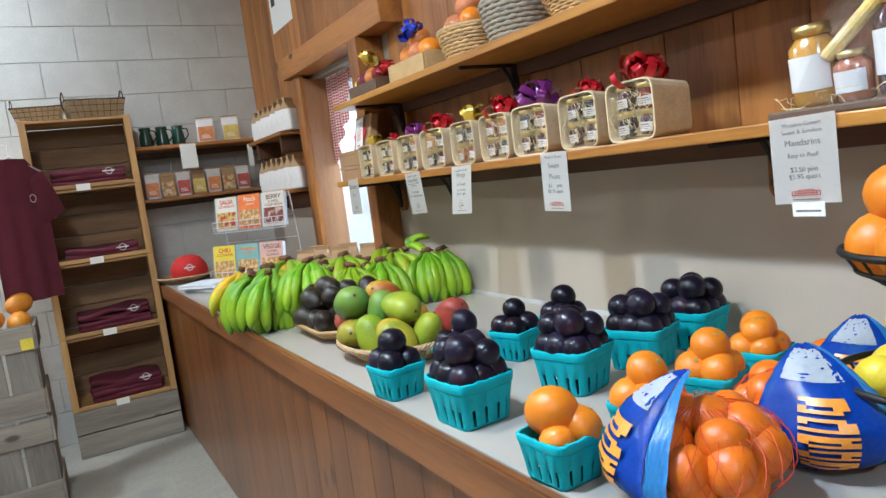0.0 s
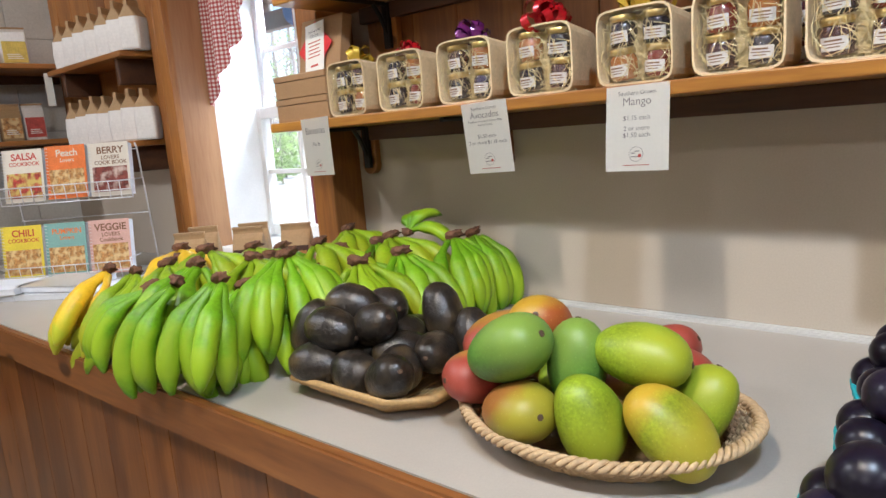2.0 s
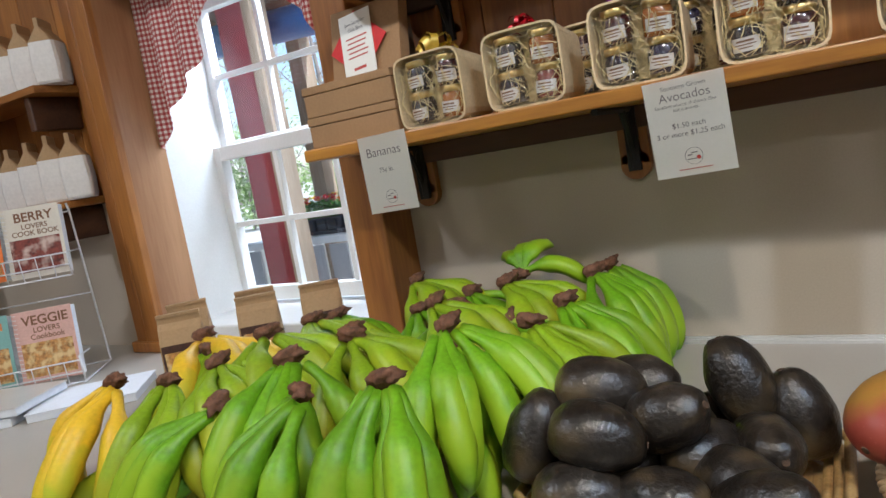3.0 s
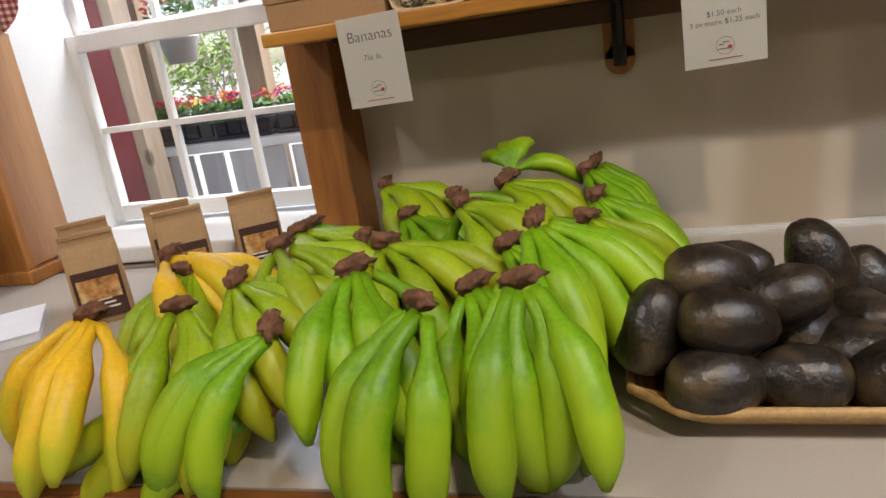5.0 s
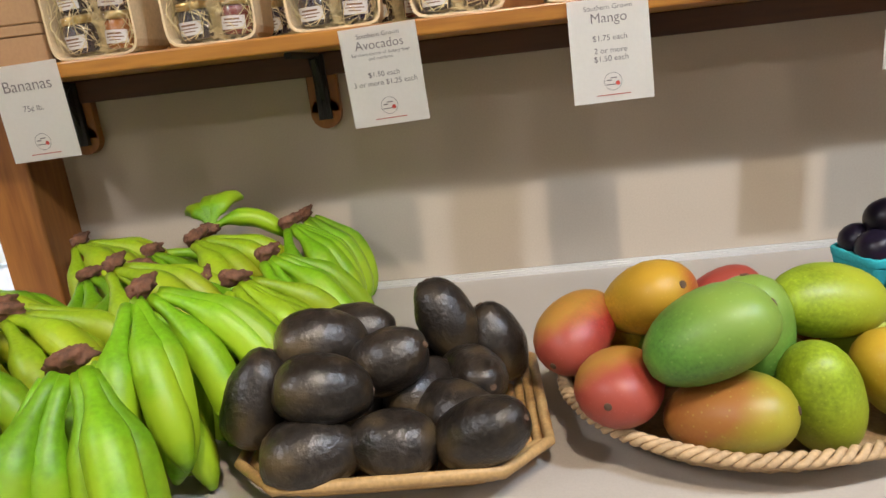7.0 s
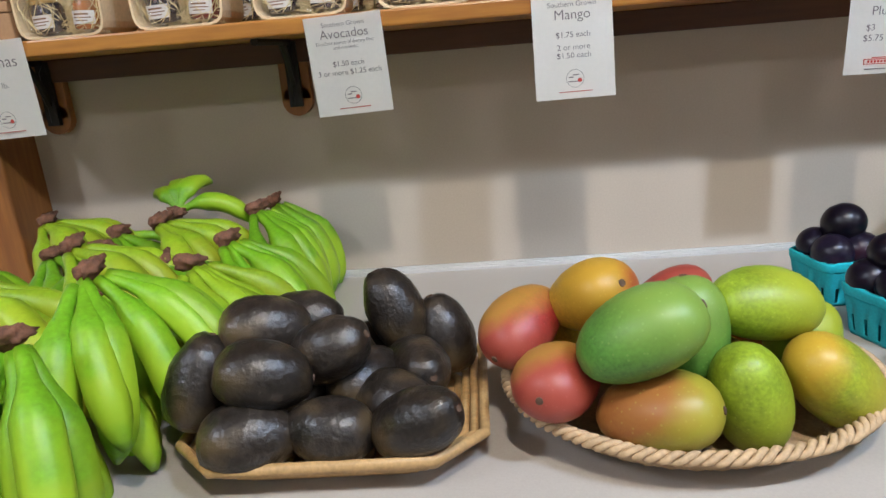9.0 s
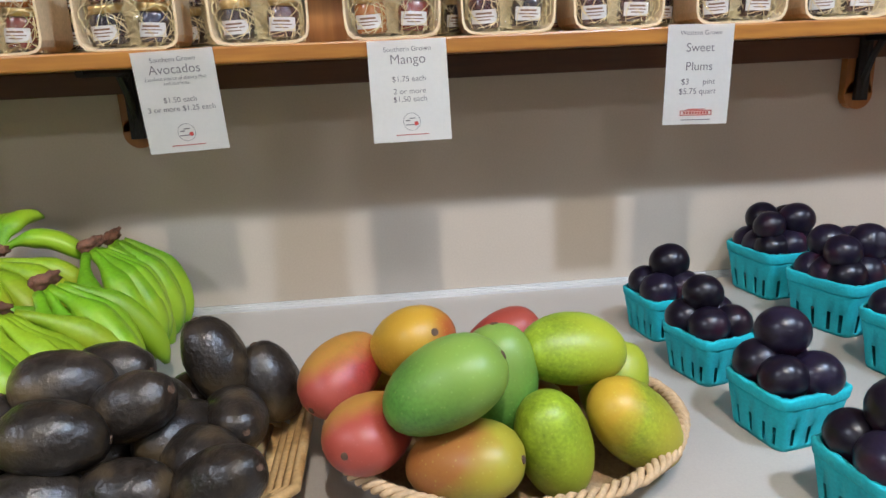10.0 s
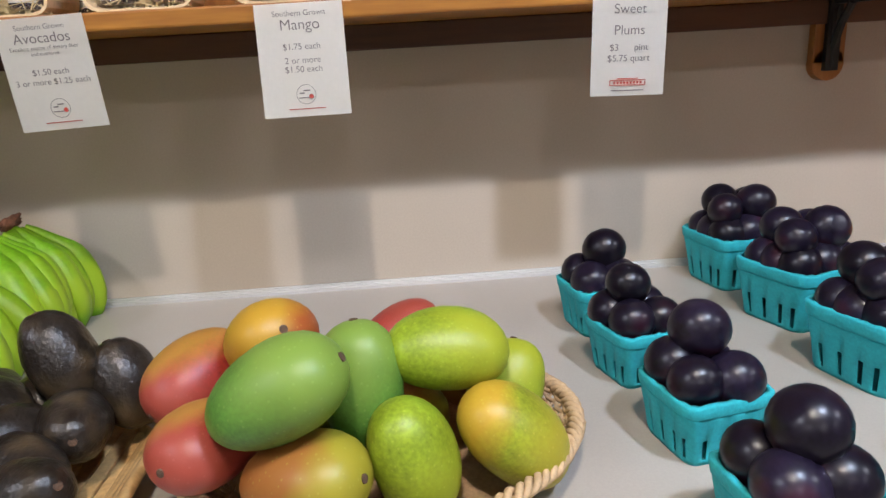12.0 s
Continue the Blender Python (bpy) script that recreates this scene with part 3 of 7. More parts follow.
def filled_basket(x, y, turn, meshes, fruit, layout, quart=False, seed=0, label_f="", group=""):
    """One pulp basket and its fruit; layout lists (x, y, z, size index)."""
    r = random.Random(seed)
    size = "quart" if quart else "pint"
    body, rim = (QUART if quart else PINT)[seed % 2]
    b = part("berry_basket", body, None)
    part("rim", rim, None, b, "folded pulp rim")
    m = pose(x, y, TOP, 0, 0, turn)
    b.matrix_basis = m @ Matrix.Scale(0.95, 4)
    tagged(b, f"turquoise moulded pulp {size} basket filled with {group}", "basket", "fruit baskets on the counter")
    for fx, fy, fz, k in layout:
        if fruit == "plum" and fz < 0.09:
            fx, fy, fz = fx * 0.84, fy * 0.84, fz + 0.002
        p = m @ Vector((fx + r.uniform(-.002, .002), fy + r.uniform(-.002, .002), fz))
        t = (r.uniform(-50, 50), r.uniform(-50, 50), r.uniform(0, 360))
        ob = put_fruit(fruit, meshes[k], p, t, label_f, fruit, group)
        if fruit == "orange":
            part("stem_button", CALYX, None, ob, "dry green stem button", m=pose(0, 0, (0.026, 0.031, 0.038)[k] * 0.86))


PINT_PLUMS = [(-.026, -.022, .072, 1), (.024, -.024, .070, 0), (-.024, .024, .071, 1), (.026, .022, .073, 0), (-.002, -.004, .110, 2), (0.0, 0.0, .036, 0)]
PINT_PLUMS_B = [(-.026, -.020, .070, 0), (.024, -.024, .072, 1), (-.022, .026, .073, 0), (.026, .022, .070, 1), (.014, .008, .108, 0), (-.002, -.001, .058, 0), (0, 0, .034, 0)]
PINT_PLUMS_C = [(-.026, -.020, .072, 1), (.026, -.022, .070, 0), (-.022, .026, .073, 0), (.025, .024, .074, 1), (.018, -.004, .112, 2), (-.002, 0, .058, 0), (0, 0, .034, 0)]
QUART_PLUMS = [(-.036, -.036, .084, 1), (.0, -.038, .082, 1), (.037, -.034, .085, 2), (-.038, .003, .086, 2), (.038, .004, .083, 1), (-.034, .038, .085, 1), (.003, .037, .082, 2),
               (.037, .037, .084, 0), (0, 0, .087, 1), (-.022, -.016, .130, 2), (.024, .012, .126, 1), (-.016, .032, .122, 0), (.018, -.034, .120, 0)]
PINT_MANDARINS = [(-.018, -.019, .072, 1), (.019, -.018, .070, 1), (-.017, .020, .071, 1), (.019, .019, .073, 1), (0, -.002, .108, 1), (0, 0, .034, 0)]
PINT_SMALL = [(-.022, -.020, .068, 0), (.002, -.024, .066, 0), (.023, -.018, .069, 0), (-.022, .016, .070, 0), (.022, .016, .068, 0), (0, .021, .067, 0), (-.012, -.003, .098, 0), (.015, .004, .097, 1), (0, 0, .036, 0)]
PINT_BIG = [(-.006, .008, .092, 2), (.020, -.021, .070, 1), (-.021, -.018, .060, 0), (.019, .019, .056, 1), (0, 0, .034, 0)]
PL, ML = "ripe black plum with a glossy dark purple skin", "bright orange mandarin with a pitted peel"
for k, (x, y, t) in enumerate(((0.548, 1.360, 8), (0.704, 1.362, 12), (0.858, 1.374, 16), (1.004, 1.378, 10))):
    filled_basket(x, y, t, PLUMS, "plum", (PINT_PLUMS, PINT_PLUMS_C, PINT_PLUMS_B, PINT_PLUMS)[k], False, k, PL, "plums")
for k, (x, y, t) in enumerate(((0.580, 1.126, 4), (0.805, 1.112, 16), (0.982, 1.108, 20), (1.146, 1.120, 10))):
    filled_basket(x, y, t, PLUMS, "plum", QUART_PLUMS, True, k + 10, PL, "plums")
for k, (x, y, t, lay) in enumerate(((0.552, 0.842, 4, PINT_BIG), (0.716, 0.838, 12, PINT_MANDARINS), (0.872, 0.852, 16, PINT_MANDARINS), (1.022, 0.872, 12, PINT_SMALL))):
    filled_basket(x, y, t, ORANGES, "orange", lay, False, k + 20, ML, "mandarins")

# avocados on a rattan tray
tray = thing("rattan_tray", "golden rattan tray with cut corners holding avocados", "tray", pose(0.722, 2.044, TOP))


def octagon(hx, hy, cut, z):
    return [(-hx, -hy + cut, z), (-hx + cut, -hy, z), (hx - cut, -hy, z), (hx, -hy + cut, z), (hx, hy - cut, z), (hx - cut, hy, z), (-hx + cut, hy, z), (-hx, hy - cut, z)]


for k in range(4):
    bm = bm_new()
    tube(bm, octagon(0.110 + 0.010 * k, 0.122 + 0.010 * k, 0.046, 0.008 + 0.0082 * k), 0.0060, 8, closed=True)
    part("rail", bm, M_RATTAN, tray, smooth=True)
for k in range(15):
    yy = -0.112 + 0.016 * k
    reach = 0.108 - max(0, abs(yy) - 0.075)
    part("slat", box(-reach, reach, yy - 0.0072, yy + 0.0072, 0.003, 0.0085 + 0.001 * (k % 2), 0.0015), M_RATTAN, tray)


def pear(length, r, neck):
    pts = []
    for k in range(15):
        t = k / 14
        a = math.pi * t
        rr = r * math.sin(a) ** 0.75 * (1 - neck * t ** 1.6) if 0 < k < 14 else 0
        pts.append((rr, (0.5 - 0.5 * math.cos(a) - 0.45) * length))
    return pts


AVOS = []
for k, (ln, r, nk) in enumerate(((0.096, 0.037, 0.16), (0.090, 0.0355, 0.22), (0.100, 0.036, 0.20))):
    def lump(v, k=k):
        v.co *= 1 + 0.05 * noise.noise(v.co * 45 + Vector((k, 0, 0)))
    AVOS.append(mesh_of("avocado", ball(pear(ln, r, nk), 22, lump), M_AVO, True))
st = bm_new()
lathe(st, [(0, -0.001), (0.0045, 0), (0.004, 0.002), (0, 0.0025)], 8)
STEMEND = mesh_of("stem_end", st, M_STEM)
AV = [(0.607, 2.122, 0.921, 92, 6, 10), (0.615, 2.036, 0.920, 88, 0, 172), (0.611, 1.958, 0.926, 62, 0, -24), (0.633, 2.107, 0.974, 101, 0, 8), (0.673, 2.047, 0.978, 66, 0, -12),
      (0.648, 2.176, 0.957, 24, 10, 20), (0.687, 2.116, 1.000, 97, 0, 14), (0.742, 2.088, 0.986, 84, 0, -20), (0.769, 1.985, 0.976, -22, 8, 0), (0.780, 1.933, 0.938, -14, 12, 20),
      (0.690, 2.018, 0.932, 82, 0, 50), (0.722, 1.963, 0.932, 80, 0, -66), (0.660, 1.984, 0.922, 84, 0, -40), (0.735, 2.040, 0.940, 75, 10, 120), (0.750, 2.130, 0.935, 88, 0, 20), (0.800, 2.020, 0.920, 90, 0, 40),
      (0.800, 2.090, 0.920, 85, 0, 90), (0.690, 2.090, 0.922, 90, 0, 45), (0.700, 2.150, 0.920, 88, 0, 160)]
for k, (x, y, z, a, b, c) in enumerate(AV):
    ob = put_fruit("avocado", AVOS[k % 3], (x, y, z), (a, b, c), "dark ripe avocado with a pebbled skin", "avocado", "avocados on the rattan tray", 1.0)
    part("stem_end", STEMEND, None, ob, m=pose(0, 0, 0.55 * (0.096, 0.090, 0.100)[k % 3] - 0.001))

# mangoes in an oval wicker basket
wick = thing("wicker_basket", "shallow oval wicker basket with a braided rim holding mangoes", "basket", pose(0.712, 1.676, TOP))
BA, BB = 0.152, 0.188


def lift(a):
    """The basket's ends stand higher than its long sides."""
    return 1 + 0.18 * math.sin(a) ** 4


def ring_pts(scale, z, n=96, amp=0.0, phase=0, waves=24):
    out = []
    for k in range(n):
        a = 2 * math.pi * k / n
        w = amp * math.cos(waves * a + phase)
        out.append(((BA * scale + w) * math.cos(a), (BB * scale + w) * math.sin(a), z * lift(a)))
    return out


for k in range(10):
    bm = bm_new()
    tube(bm, ring_pts(0.76 + 0.023 * k, 0.004 + 0.0034 * k, 160, 0.0019, math.pi * (k % 2), 40), 0.0025, 5, closed=True)
    part("weaver", bm, M_WICKER, wick, smooth=True)
bm = bm_new()
for k in range(80):
    a = 2 * math.pi * (k + 0.25) / 80
    tube(bm, [(BA * s * math.cos(a), BB * s * math.sin(a), z * lift(a)) for s, z in ((0.75, 0.002), (0.87, 0.019), (0.985, 0.036))], 0.0018, 5)
part("stakes", bm, M_WICKER, wick, smooth=True)
for ph in range(3):
    bm = bm_new()
    n = 300
    pts = []
    for k in range(n):
        a, h = 2 * math.pi * k / n, 2 * math.pi * (34 * k / n + ph / 3)
        rr = 0.0052 * math.cos(h) + 0.002 * noise.noise(Vector((3 * math.cos(a), 3 * math.sin(a), ph)))
        pts.append(((BA + rr) * math.cos(a), (BB + rr) * math.sin(a), 0.038 * lift(a) + 0.0042 * math.sin(h)))
    tube(bm, pts, 0.0036, 6, closed=True)
    part("rim_strand", bm, M_WICKER, wick, smooth=True)
bm = bm_new()
lathe(bm, [(0, 0.001), (1, 0.001), (1, 0.004), (0, 0.004)], 40)
bmesh.ops.scale(bm, vec=(BA * 0.75, BB * 0.75, 1), verts=bm.verts)
part("base", bm, M_WICKER, wick)


def mango_mesh(kind, k):
    def shape(v):
        x, y, z = v.co
        t = z / 0.06
        v.co = Vector((x * (1.0 + 0.10 * t) + 0.007 * (1 - t * t) * 0.8, y * 0.86 * (1 + 0.06 * t), z))
        v.co *= 1 + 0.02 * noise.noise(v.co * 18 + Vector((k, 3, 1)))
    return mesh_of("mango", ball([(0 if j in (0, 14) else 0.0455 * math.sin(math.pi * j / 14) ** 0.86, -0.060 * math.cos(math.pi * j / 14)) for j in range(15)], 24, shape), M_MANGO[kind], True)


MANGO = {k: mango_mesh(k, i) for i, k in enumerate(M_MANGO)}
MG = [("green", 0.613, 1.746, 1.003, 62, 0, -8, 1.02), ("lime", 0.689, 1.608, 0.994, 97, 0, 10, 0.95), ("red", 0.727, 1.844, 0.970, -112, 0, 52, 0.90), ("amber", 0.724, 1.775, 1.000, 60, 0, -62, 0.96),
      ("red", 0.648, 1.814, 0.944, -84, 0, 66, 0.92), ("blush", 0.604, 1.732, 0.928, 76, 0, -28, 0.96), ("lime", 0.621, 1.643, 0.930, 166, -10, 0, 0.95), ("gold", 0.643, 1.556, 0.930, 138, -8, 10, 0.98),
      ("green", 0.672, 1.684, 0.976, 6, 10, 40, 0.95), ("red", 0.850, 1.655, 0.940, 60, 20, 0, 0.92), ("lime", 0.722, 1.548, 0.932, 30, 0, 60, 0.84), ("lime", 0.750, 1.730, 0.928, 80, 0, 40, 0.92),
      ("red", 0.790, 1.590, 0.928, 70, 0, 130, 0.9), ("blush", 0.705, 1.660, 0.918, 85, 0, 10, 0.88), ("amber", 0.800, 1.790, 0.925, 85, 0, 100, 0.9)]
WORDS = {"green": "smooth green mango with a pale bloom", "lime": "ripening smooth yellow-green mango", "red": "red-blushed mango with pale freckles", "gold": "yellow-green mango turning golden", "amber": "ripe amber and red mango", "blush": "green and red blushed mango"}
for k, (kind, x, y, z, a, b, c, s) in enumerate(MG):
    ob = put_fruit("mango", MANGO[kind], (x, y, z), (a, b, c), WORDS[kind], "mango", "mangoes in the wicker basket", s)
    part("stem_end", STEMEND, None, ob, m=pose(0.004, 0, 0.0588))

# banana bunches heaped on the counter


def banana_mesh(kind, bend, length, start=30):
    bm = bm_new()
    n, pts, rad = 15, [], []
    p, el = Vector((0, 0, 0)), radians(start)
    for k in range(n):
        t = k / (n - 1)
        pts.append(p.copy())
        body = 0.0208 * (min(1, max(0, (t - 0.11) / 0.26)) ** 0.75) * (1 - 0.78 * max(0, (t - 0.72) / 0.28) ** 1.8)
        rad.append(max(0.0080 if t < 0.3 else 0.0045, body))
        p = p + Vector((math.cos(el), 0, math.sin(el))) * length / (n - 1)
        el -= radians(bend) / (n - 1)
    rings = tube(bm, pts, rad, 10)
    for ring in rings[3:-2]:
        c = sum((v.co for v in ring), Vector()) / len(ring)
        for i, v in enumerate(ring):
            v.co = c + (v.co - c) * (1.05 if i % 2 == 0 else 0.95)
    me = mesh_of("banana", bm, [M_BANANA[kind], M_TIP], True)
    for f in me.polygons:
        if max((me.vertices[i].co - p).length for i in f.vertices) < 0.034 * length / 0.19:
            f.material_index = 1 if max((me.vertices[i].co - pts[-1]).length for i in f.vertices) < 0.014 else 0
    return me


BAN = {k: [banana_mesh(k, bd, ln) for bd, ln in ((72, 0.202), (88, 0.212), (62, 0.198), (98, 0.214))] for k in M_BANANA}
cb = bm_new()
bmesh.ops.create_icosphere(cb, subdivisions=3, radius=1)
for v in cb.verts:
    v.co = Vector((v.co.x * 0.0110, v.co.y * 0.0195, min(v.co.z, 0.7) * 0.0115)) * (1 + 0.55 * noise.noise(v.co * 2.1) + 0.35 * noise.noise(v.co * 6.0))
CROWN = mesh_of("crown", cb, M_CROWN, True)
sk = bm_new()
add_box(sk, -0.008, 0.008, -0.009, 0.009, 0, 0.0006, 0.0002)
STICKER = mesh_of("sticker", sk, M_STICKER)
BLAB = {"green": "bunch of firm green bananas with a brown crown", "lime": "bunch of yellow-green bananas with a brown crown", "yellow": "bunch of ripe yellow bananas with a brown crown"}


def bunch(x, y, z, way, n, spread, kind, seed, steep=-28, second=3, sticker=False, size=1.0):
    """A hand of bananas that hangs from its crown; way: degrees from the counter's front (0) towards the start of the walk."""
    r = random.Random(seed)
    e = thing("banana_bunch", BLAB[kind], "bananas", pose(x, y, z, 0, 0, 180 + way + r.uniform(-4, 4)) @ Matrix.Scale(size, 4), "banana bunches on the counter")
    part("crown", CROWN, None, e, "dry brown crown", m=pose(-0.004, 0, 0.010, r.uniform(-20, 20), r.uniform(-30, 10), r.uniform(-30, 30)))
    sway = r.uniform(-24, 24)
    for i in range(n):
        az = 0.85 * spread * (i / max(1, n - 1) - 0.5) + r.uniform(-8, 8)
        b = part("banana", BAN[kind][r.randrange(4)], None, e)
        b.matrix_basis = pose(0.004, 0.015 * az / 30, -0.004, 0, 0, az) @ pose(0, 0, 0, 0, -steep + r.uniform(-11, 9), 0) @ pose(0, 0, 0, sway + r.uniform(-20, 20) - az * 0.4, 0, 0) @ Matrix.Scale(r.uniform(0.88, 1.04), 4)
        if sticker and i in (1, n - 2):
            part("sticker", STICKER, None, b, "small white fruit sticker", m=pose(0.125, 0.0, 0.0115, 0, 45, 0))
    for i in range(second):
        az = spread * 0.8 * ((i + 0.5) / second - 0.5) + r.uniform(-4, 4)
        b = part("banana", BAN[kind][r.randrange(4)], None, e)
        b.matrix_basis = pose(0.002, 0.018 * az / 30, -0.002, 0, 0, az) @ pose(0, 0, 0, 0, -steep - 7 + r.uniform(-5, 5), 0) @ pose(0, 0, 0, sway + r.uniform(-12, 12) - az * 0.3, 0, 0) @ Matrix.Scale(r.uniform(0.9, 1.0), 4)


BUNCHES = [
    (0.524, 2.378, 1.044, -34, 4, 70, "green", -58, 1), (0.553, 2.286, 1.050, 14, 4, 92, "green", -64, 2), (0.615, 2.471, 1.050, 30, 5, 96, "green", -52, 1), (0.714, 2.604, 1.052, 62, 4, 90, "lime", -40, 2),
    (0.750, 2.479, 1.036, 60, 4, 90, "lime", -42, 1), (0.637, 2.626, 1.036, 64, 4, 88, "lime", -40, 1), (0.590, 2.680, 1.024, 6, 4, 86, "lime", -58, 2), (0.560, 2.555, 1.010, -50, 3, 60, "green", -44, 1),
    (0.585, 2.795, 1.022, -14, 5, 96, "yellow", -52, 1), (0.760, 2.800, 1.036, 66, 4, 70, "yellow", -34, 1), (0.730, 2.765, 1.020, 4, 4, 84, "lime", -58, 2), (1.002, 2.528, 1.004, 56, 5, 90, "green", -40, 1),
    (0.916, 2.406, 1.030, 20, 4, 86, "green", -54, 1), (0.862, 2.404, 1.052, 72, 4, 70, "lime", -38, 2), (0.692, 2.284, 1.066, 58, 5, 100, "green", -52, 2), (0.818, 2.235, 1.030, 68, 5, 90, "lime", -52, 1),
    (0.925, 2.227, 1.030, 66, 5, 92, "green", -54, 1), (1.042, 2.372, 1.036, 72, 4, 80, "lime", -42, 2), (1.112, 2.244, 1.030, 66, 5, 84, "green", -56, 1), (1.165, 2.232, 1.028, 74, 5, 70, "green", -58, 1),
    (1.111, 2.598, 1.034, 62, 5, 86, "lime", -38, 2), (0.860, 2.650, 1.030, 60, 5, 86, "lime", -40, 2), (0.830, 2.540, 1.020, 56, 5, 86, "lime", -42, 1), (0.960, 2.680, 1.010, 60, 4, 80, "green", -40, 2),
    (0.900, 2.310, 1.010, 62, 5, 90, "green", -50, 1), (0.640, 2.350, 1.015, 40, 5, 90, "green", -56, 1), (1.090, 2.470, 1.010, 62, 5, 84, "green", -44, 1), (0.780, 2.330, 1.015, 60, 5, 90, "green", -50, 1),
    (0.555, 2.560, 0.930, -70, 3, 34, "green", -26, 0), (0.560, 2.640, 0.920, -74, 3, 30, "lime", -24, 0),
]
for k, (x, y, z, way, n, spread, kind, steep, second) in enumerate(BUNCHES):
    bunch(x, y, z, way, n, spread, kind, k, steep, second, sticker=k == 0)
# one hand lies on top of the heap, its fingers turned to the wall
e = thing("banana_bunch", "bunch of green bananas turned to the wall on the heap", "bananas", pose(1.100, 2.372, 1.040), "banana bunches on the counter")
part("crown", CROWN, None, e, "dry brown crown", m=pose(-0.008, 0, 0.004, 0, -60, 0) @ Matrix.Scale(0.8, 4))
for az, tilt, s, roll in ((40, -22, 0.46, 0), (12, -30, 0.48, 0), (-16, -32, 0.50, 0), (-78, 2, 0.62, 0)):
    b = part("banana", BAN["green"][1], None, e)
    b.matrix_basis = pose(0.0, 0, 0, 0, 0, az) @ pose(0, 0, 0, 0, tilt, 0) @ pose(0, 0, 0, roll, 0, 0) @ Matrix.Diagonal((s, 0.98, s + 0.12, 1))

# ---- price signs on the shelf edge ----


def facing(x, y, z):
    """The pose of something flat that faces the aisle, its x to the reader's right."""
    return Matrix(((0, 0, -1, x), (-1, 0, 0, y), (0, 1, 0, z), (0, 0, 0, 1)))


def flat_ring(r0, r1, n=28):
    bm = bm_new()
    v = [[bm.verts.new((r * math.cos(2 * math.pi * k / n), r * math.sin(2 * math.pi * k / n), 0.0002)) for k in range(n)] for r in (r0, r1)]
    for k in range(n):
        bm.faces.new((v[0][k], v[1][k], v[1][(k + 1) % n], v[0][(k + 1) % n]))
    return bm


def price_sign(y, lines, w=0.105, h=0.134, logo="ring", tilt=0.0, top=SHELF - 0.002, name="price sign", lean=0.0):
    s = thing("price_sign", f"white paper card lettered {lines[0][0] if len(lines[0][0]) > 7 or logo == 'ring1' else lines[1][0]} hanging from the shelf edge", "price sign",
              facing(0.9962, y, top) @ pose(0, 0, 0, lean, 0, tilt), "price signs on the shelf edge")
    sheet = bm_new()
    n = 7
    V = [[sheet.verts.new((w * (i / n - 0.5), -h * j / n, 0.0005 * math.sin(3 * j / n) * (j / n))) for j in range(n + 1)] for i in range(n + 1)]
    for i in range(n):
        for j in range(n):
            sheet.faces.new((V[i][j], V[i][j + 1], V[i + 1][j + 1], V[i + 1][j]))
    bmesh.ops.solidify(sheet, geom=sheet.faces[:], thickness=0.0004)
    part("card", sheet, M_PAPER, s)
    for words, yy, size in lines:
        text_mesh(words, size, M_INK, s, pose(0, -yy, 0.0012))
    if logo.startswith("ring"):
        part("emblem", flat_ring(0.0112, 0.0117), M_INK, s, "thin printed ring", m=pose(0, -h + 0.026, 0.0012))
        bm = bm_new()
        for a, b, c, d in ((-0.008, -0.002, 0.001, 0.0024), (-0.003, 0.005, 0.004, 0.0052), (-0.009, 0.009, -0.0045, -0.0034)):
            add_box(bm, a, b, c, d, 0, 0.0003)
        part("emblem", bm, M_INK, s, m=pose(0, -h + 0.026, 0.0012))
        bm = bm_new()
        bmesh.ops.create_circle(bm, cap_ends=True, radius=0.0028, segments=14)
        part("emblem", bm, M_INK_RED, s, "small red printed spot", m=pose(0.006, -h + 0.0235, 0.0017))
        part("footer_line", box(-0.022, 0.022, -h + 0.0085, -h + 0.0095, 0.0011, 0.0013), M_INK_RED, s)
    else:
        bm = bm_new()
        add_box(bm, -0.023, 0.023, -0.0035, -0.0026, 0, 0.0003)
        add_box(bm, -0.023, 0.023, 0.0026, 0.0035, 0, 0.0003)
        add_box(bm, -0.023, -0.022, -0.0026, 0.0026, 0, 0.0003)
        add_box(bm, 0.022, 0.023, -0.0026, 0.0026, 0, 0.0003)
        for k in range(9):
            add_box(bm, -0.018 + 0.0042 * k, -0.0155 + 0.0042 * k, -0.0015, 0.0015, 0, 0.0003)
        add_box(bm, -0.013, 0.013, 0.0045, 0.0055, 0, 0.0003)
        part("emblem", bm, M_INK_RED, s, "red barn-sign emblem", m=pose(0, -h + 0.016, 0.0012))
        part("footer_line", box(-0.021, 0.021, -h + 0.006, -h + 0.007, 0.0011, 0.0013), M_INK, s)
    return s


price_sign(2.546, [("Bananas", 0.036, 0.0225), ("75¢ lb.", 0.064, 0.0115)], 0.100, 0.133, "ring1", 1.5, SHELF + 0.003)
price_sign(2.052, [("Southern Grown", 0.014, 0.0085), ("Avocados", 0.029, 0.0168), ("Excellent source of dietary fiber", 0.037, 0.0062), ("and nutrients.", 0.0435, 0.0062), ("$1.50 each", 0.066, 0.0100), ("3 or more $1.25 each", 0.0775, 0.0100)], 0.105, 0.132, "ring", 2.0, lean=4.0)
price_sign(1.748, [("Southern Grown", 0.015, 0.0092), ("Mango", 0.031, 0.0180), ("$1.75 each", 0.054, 0.0104), ("2 or more", 0.070, 0.0104), ("$1.50 each", 0.0805, 0.0104)], 0.105, 0.133, "ring", 0.5, lean=-7.0)
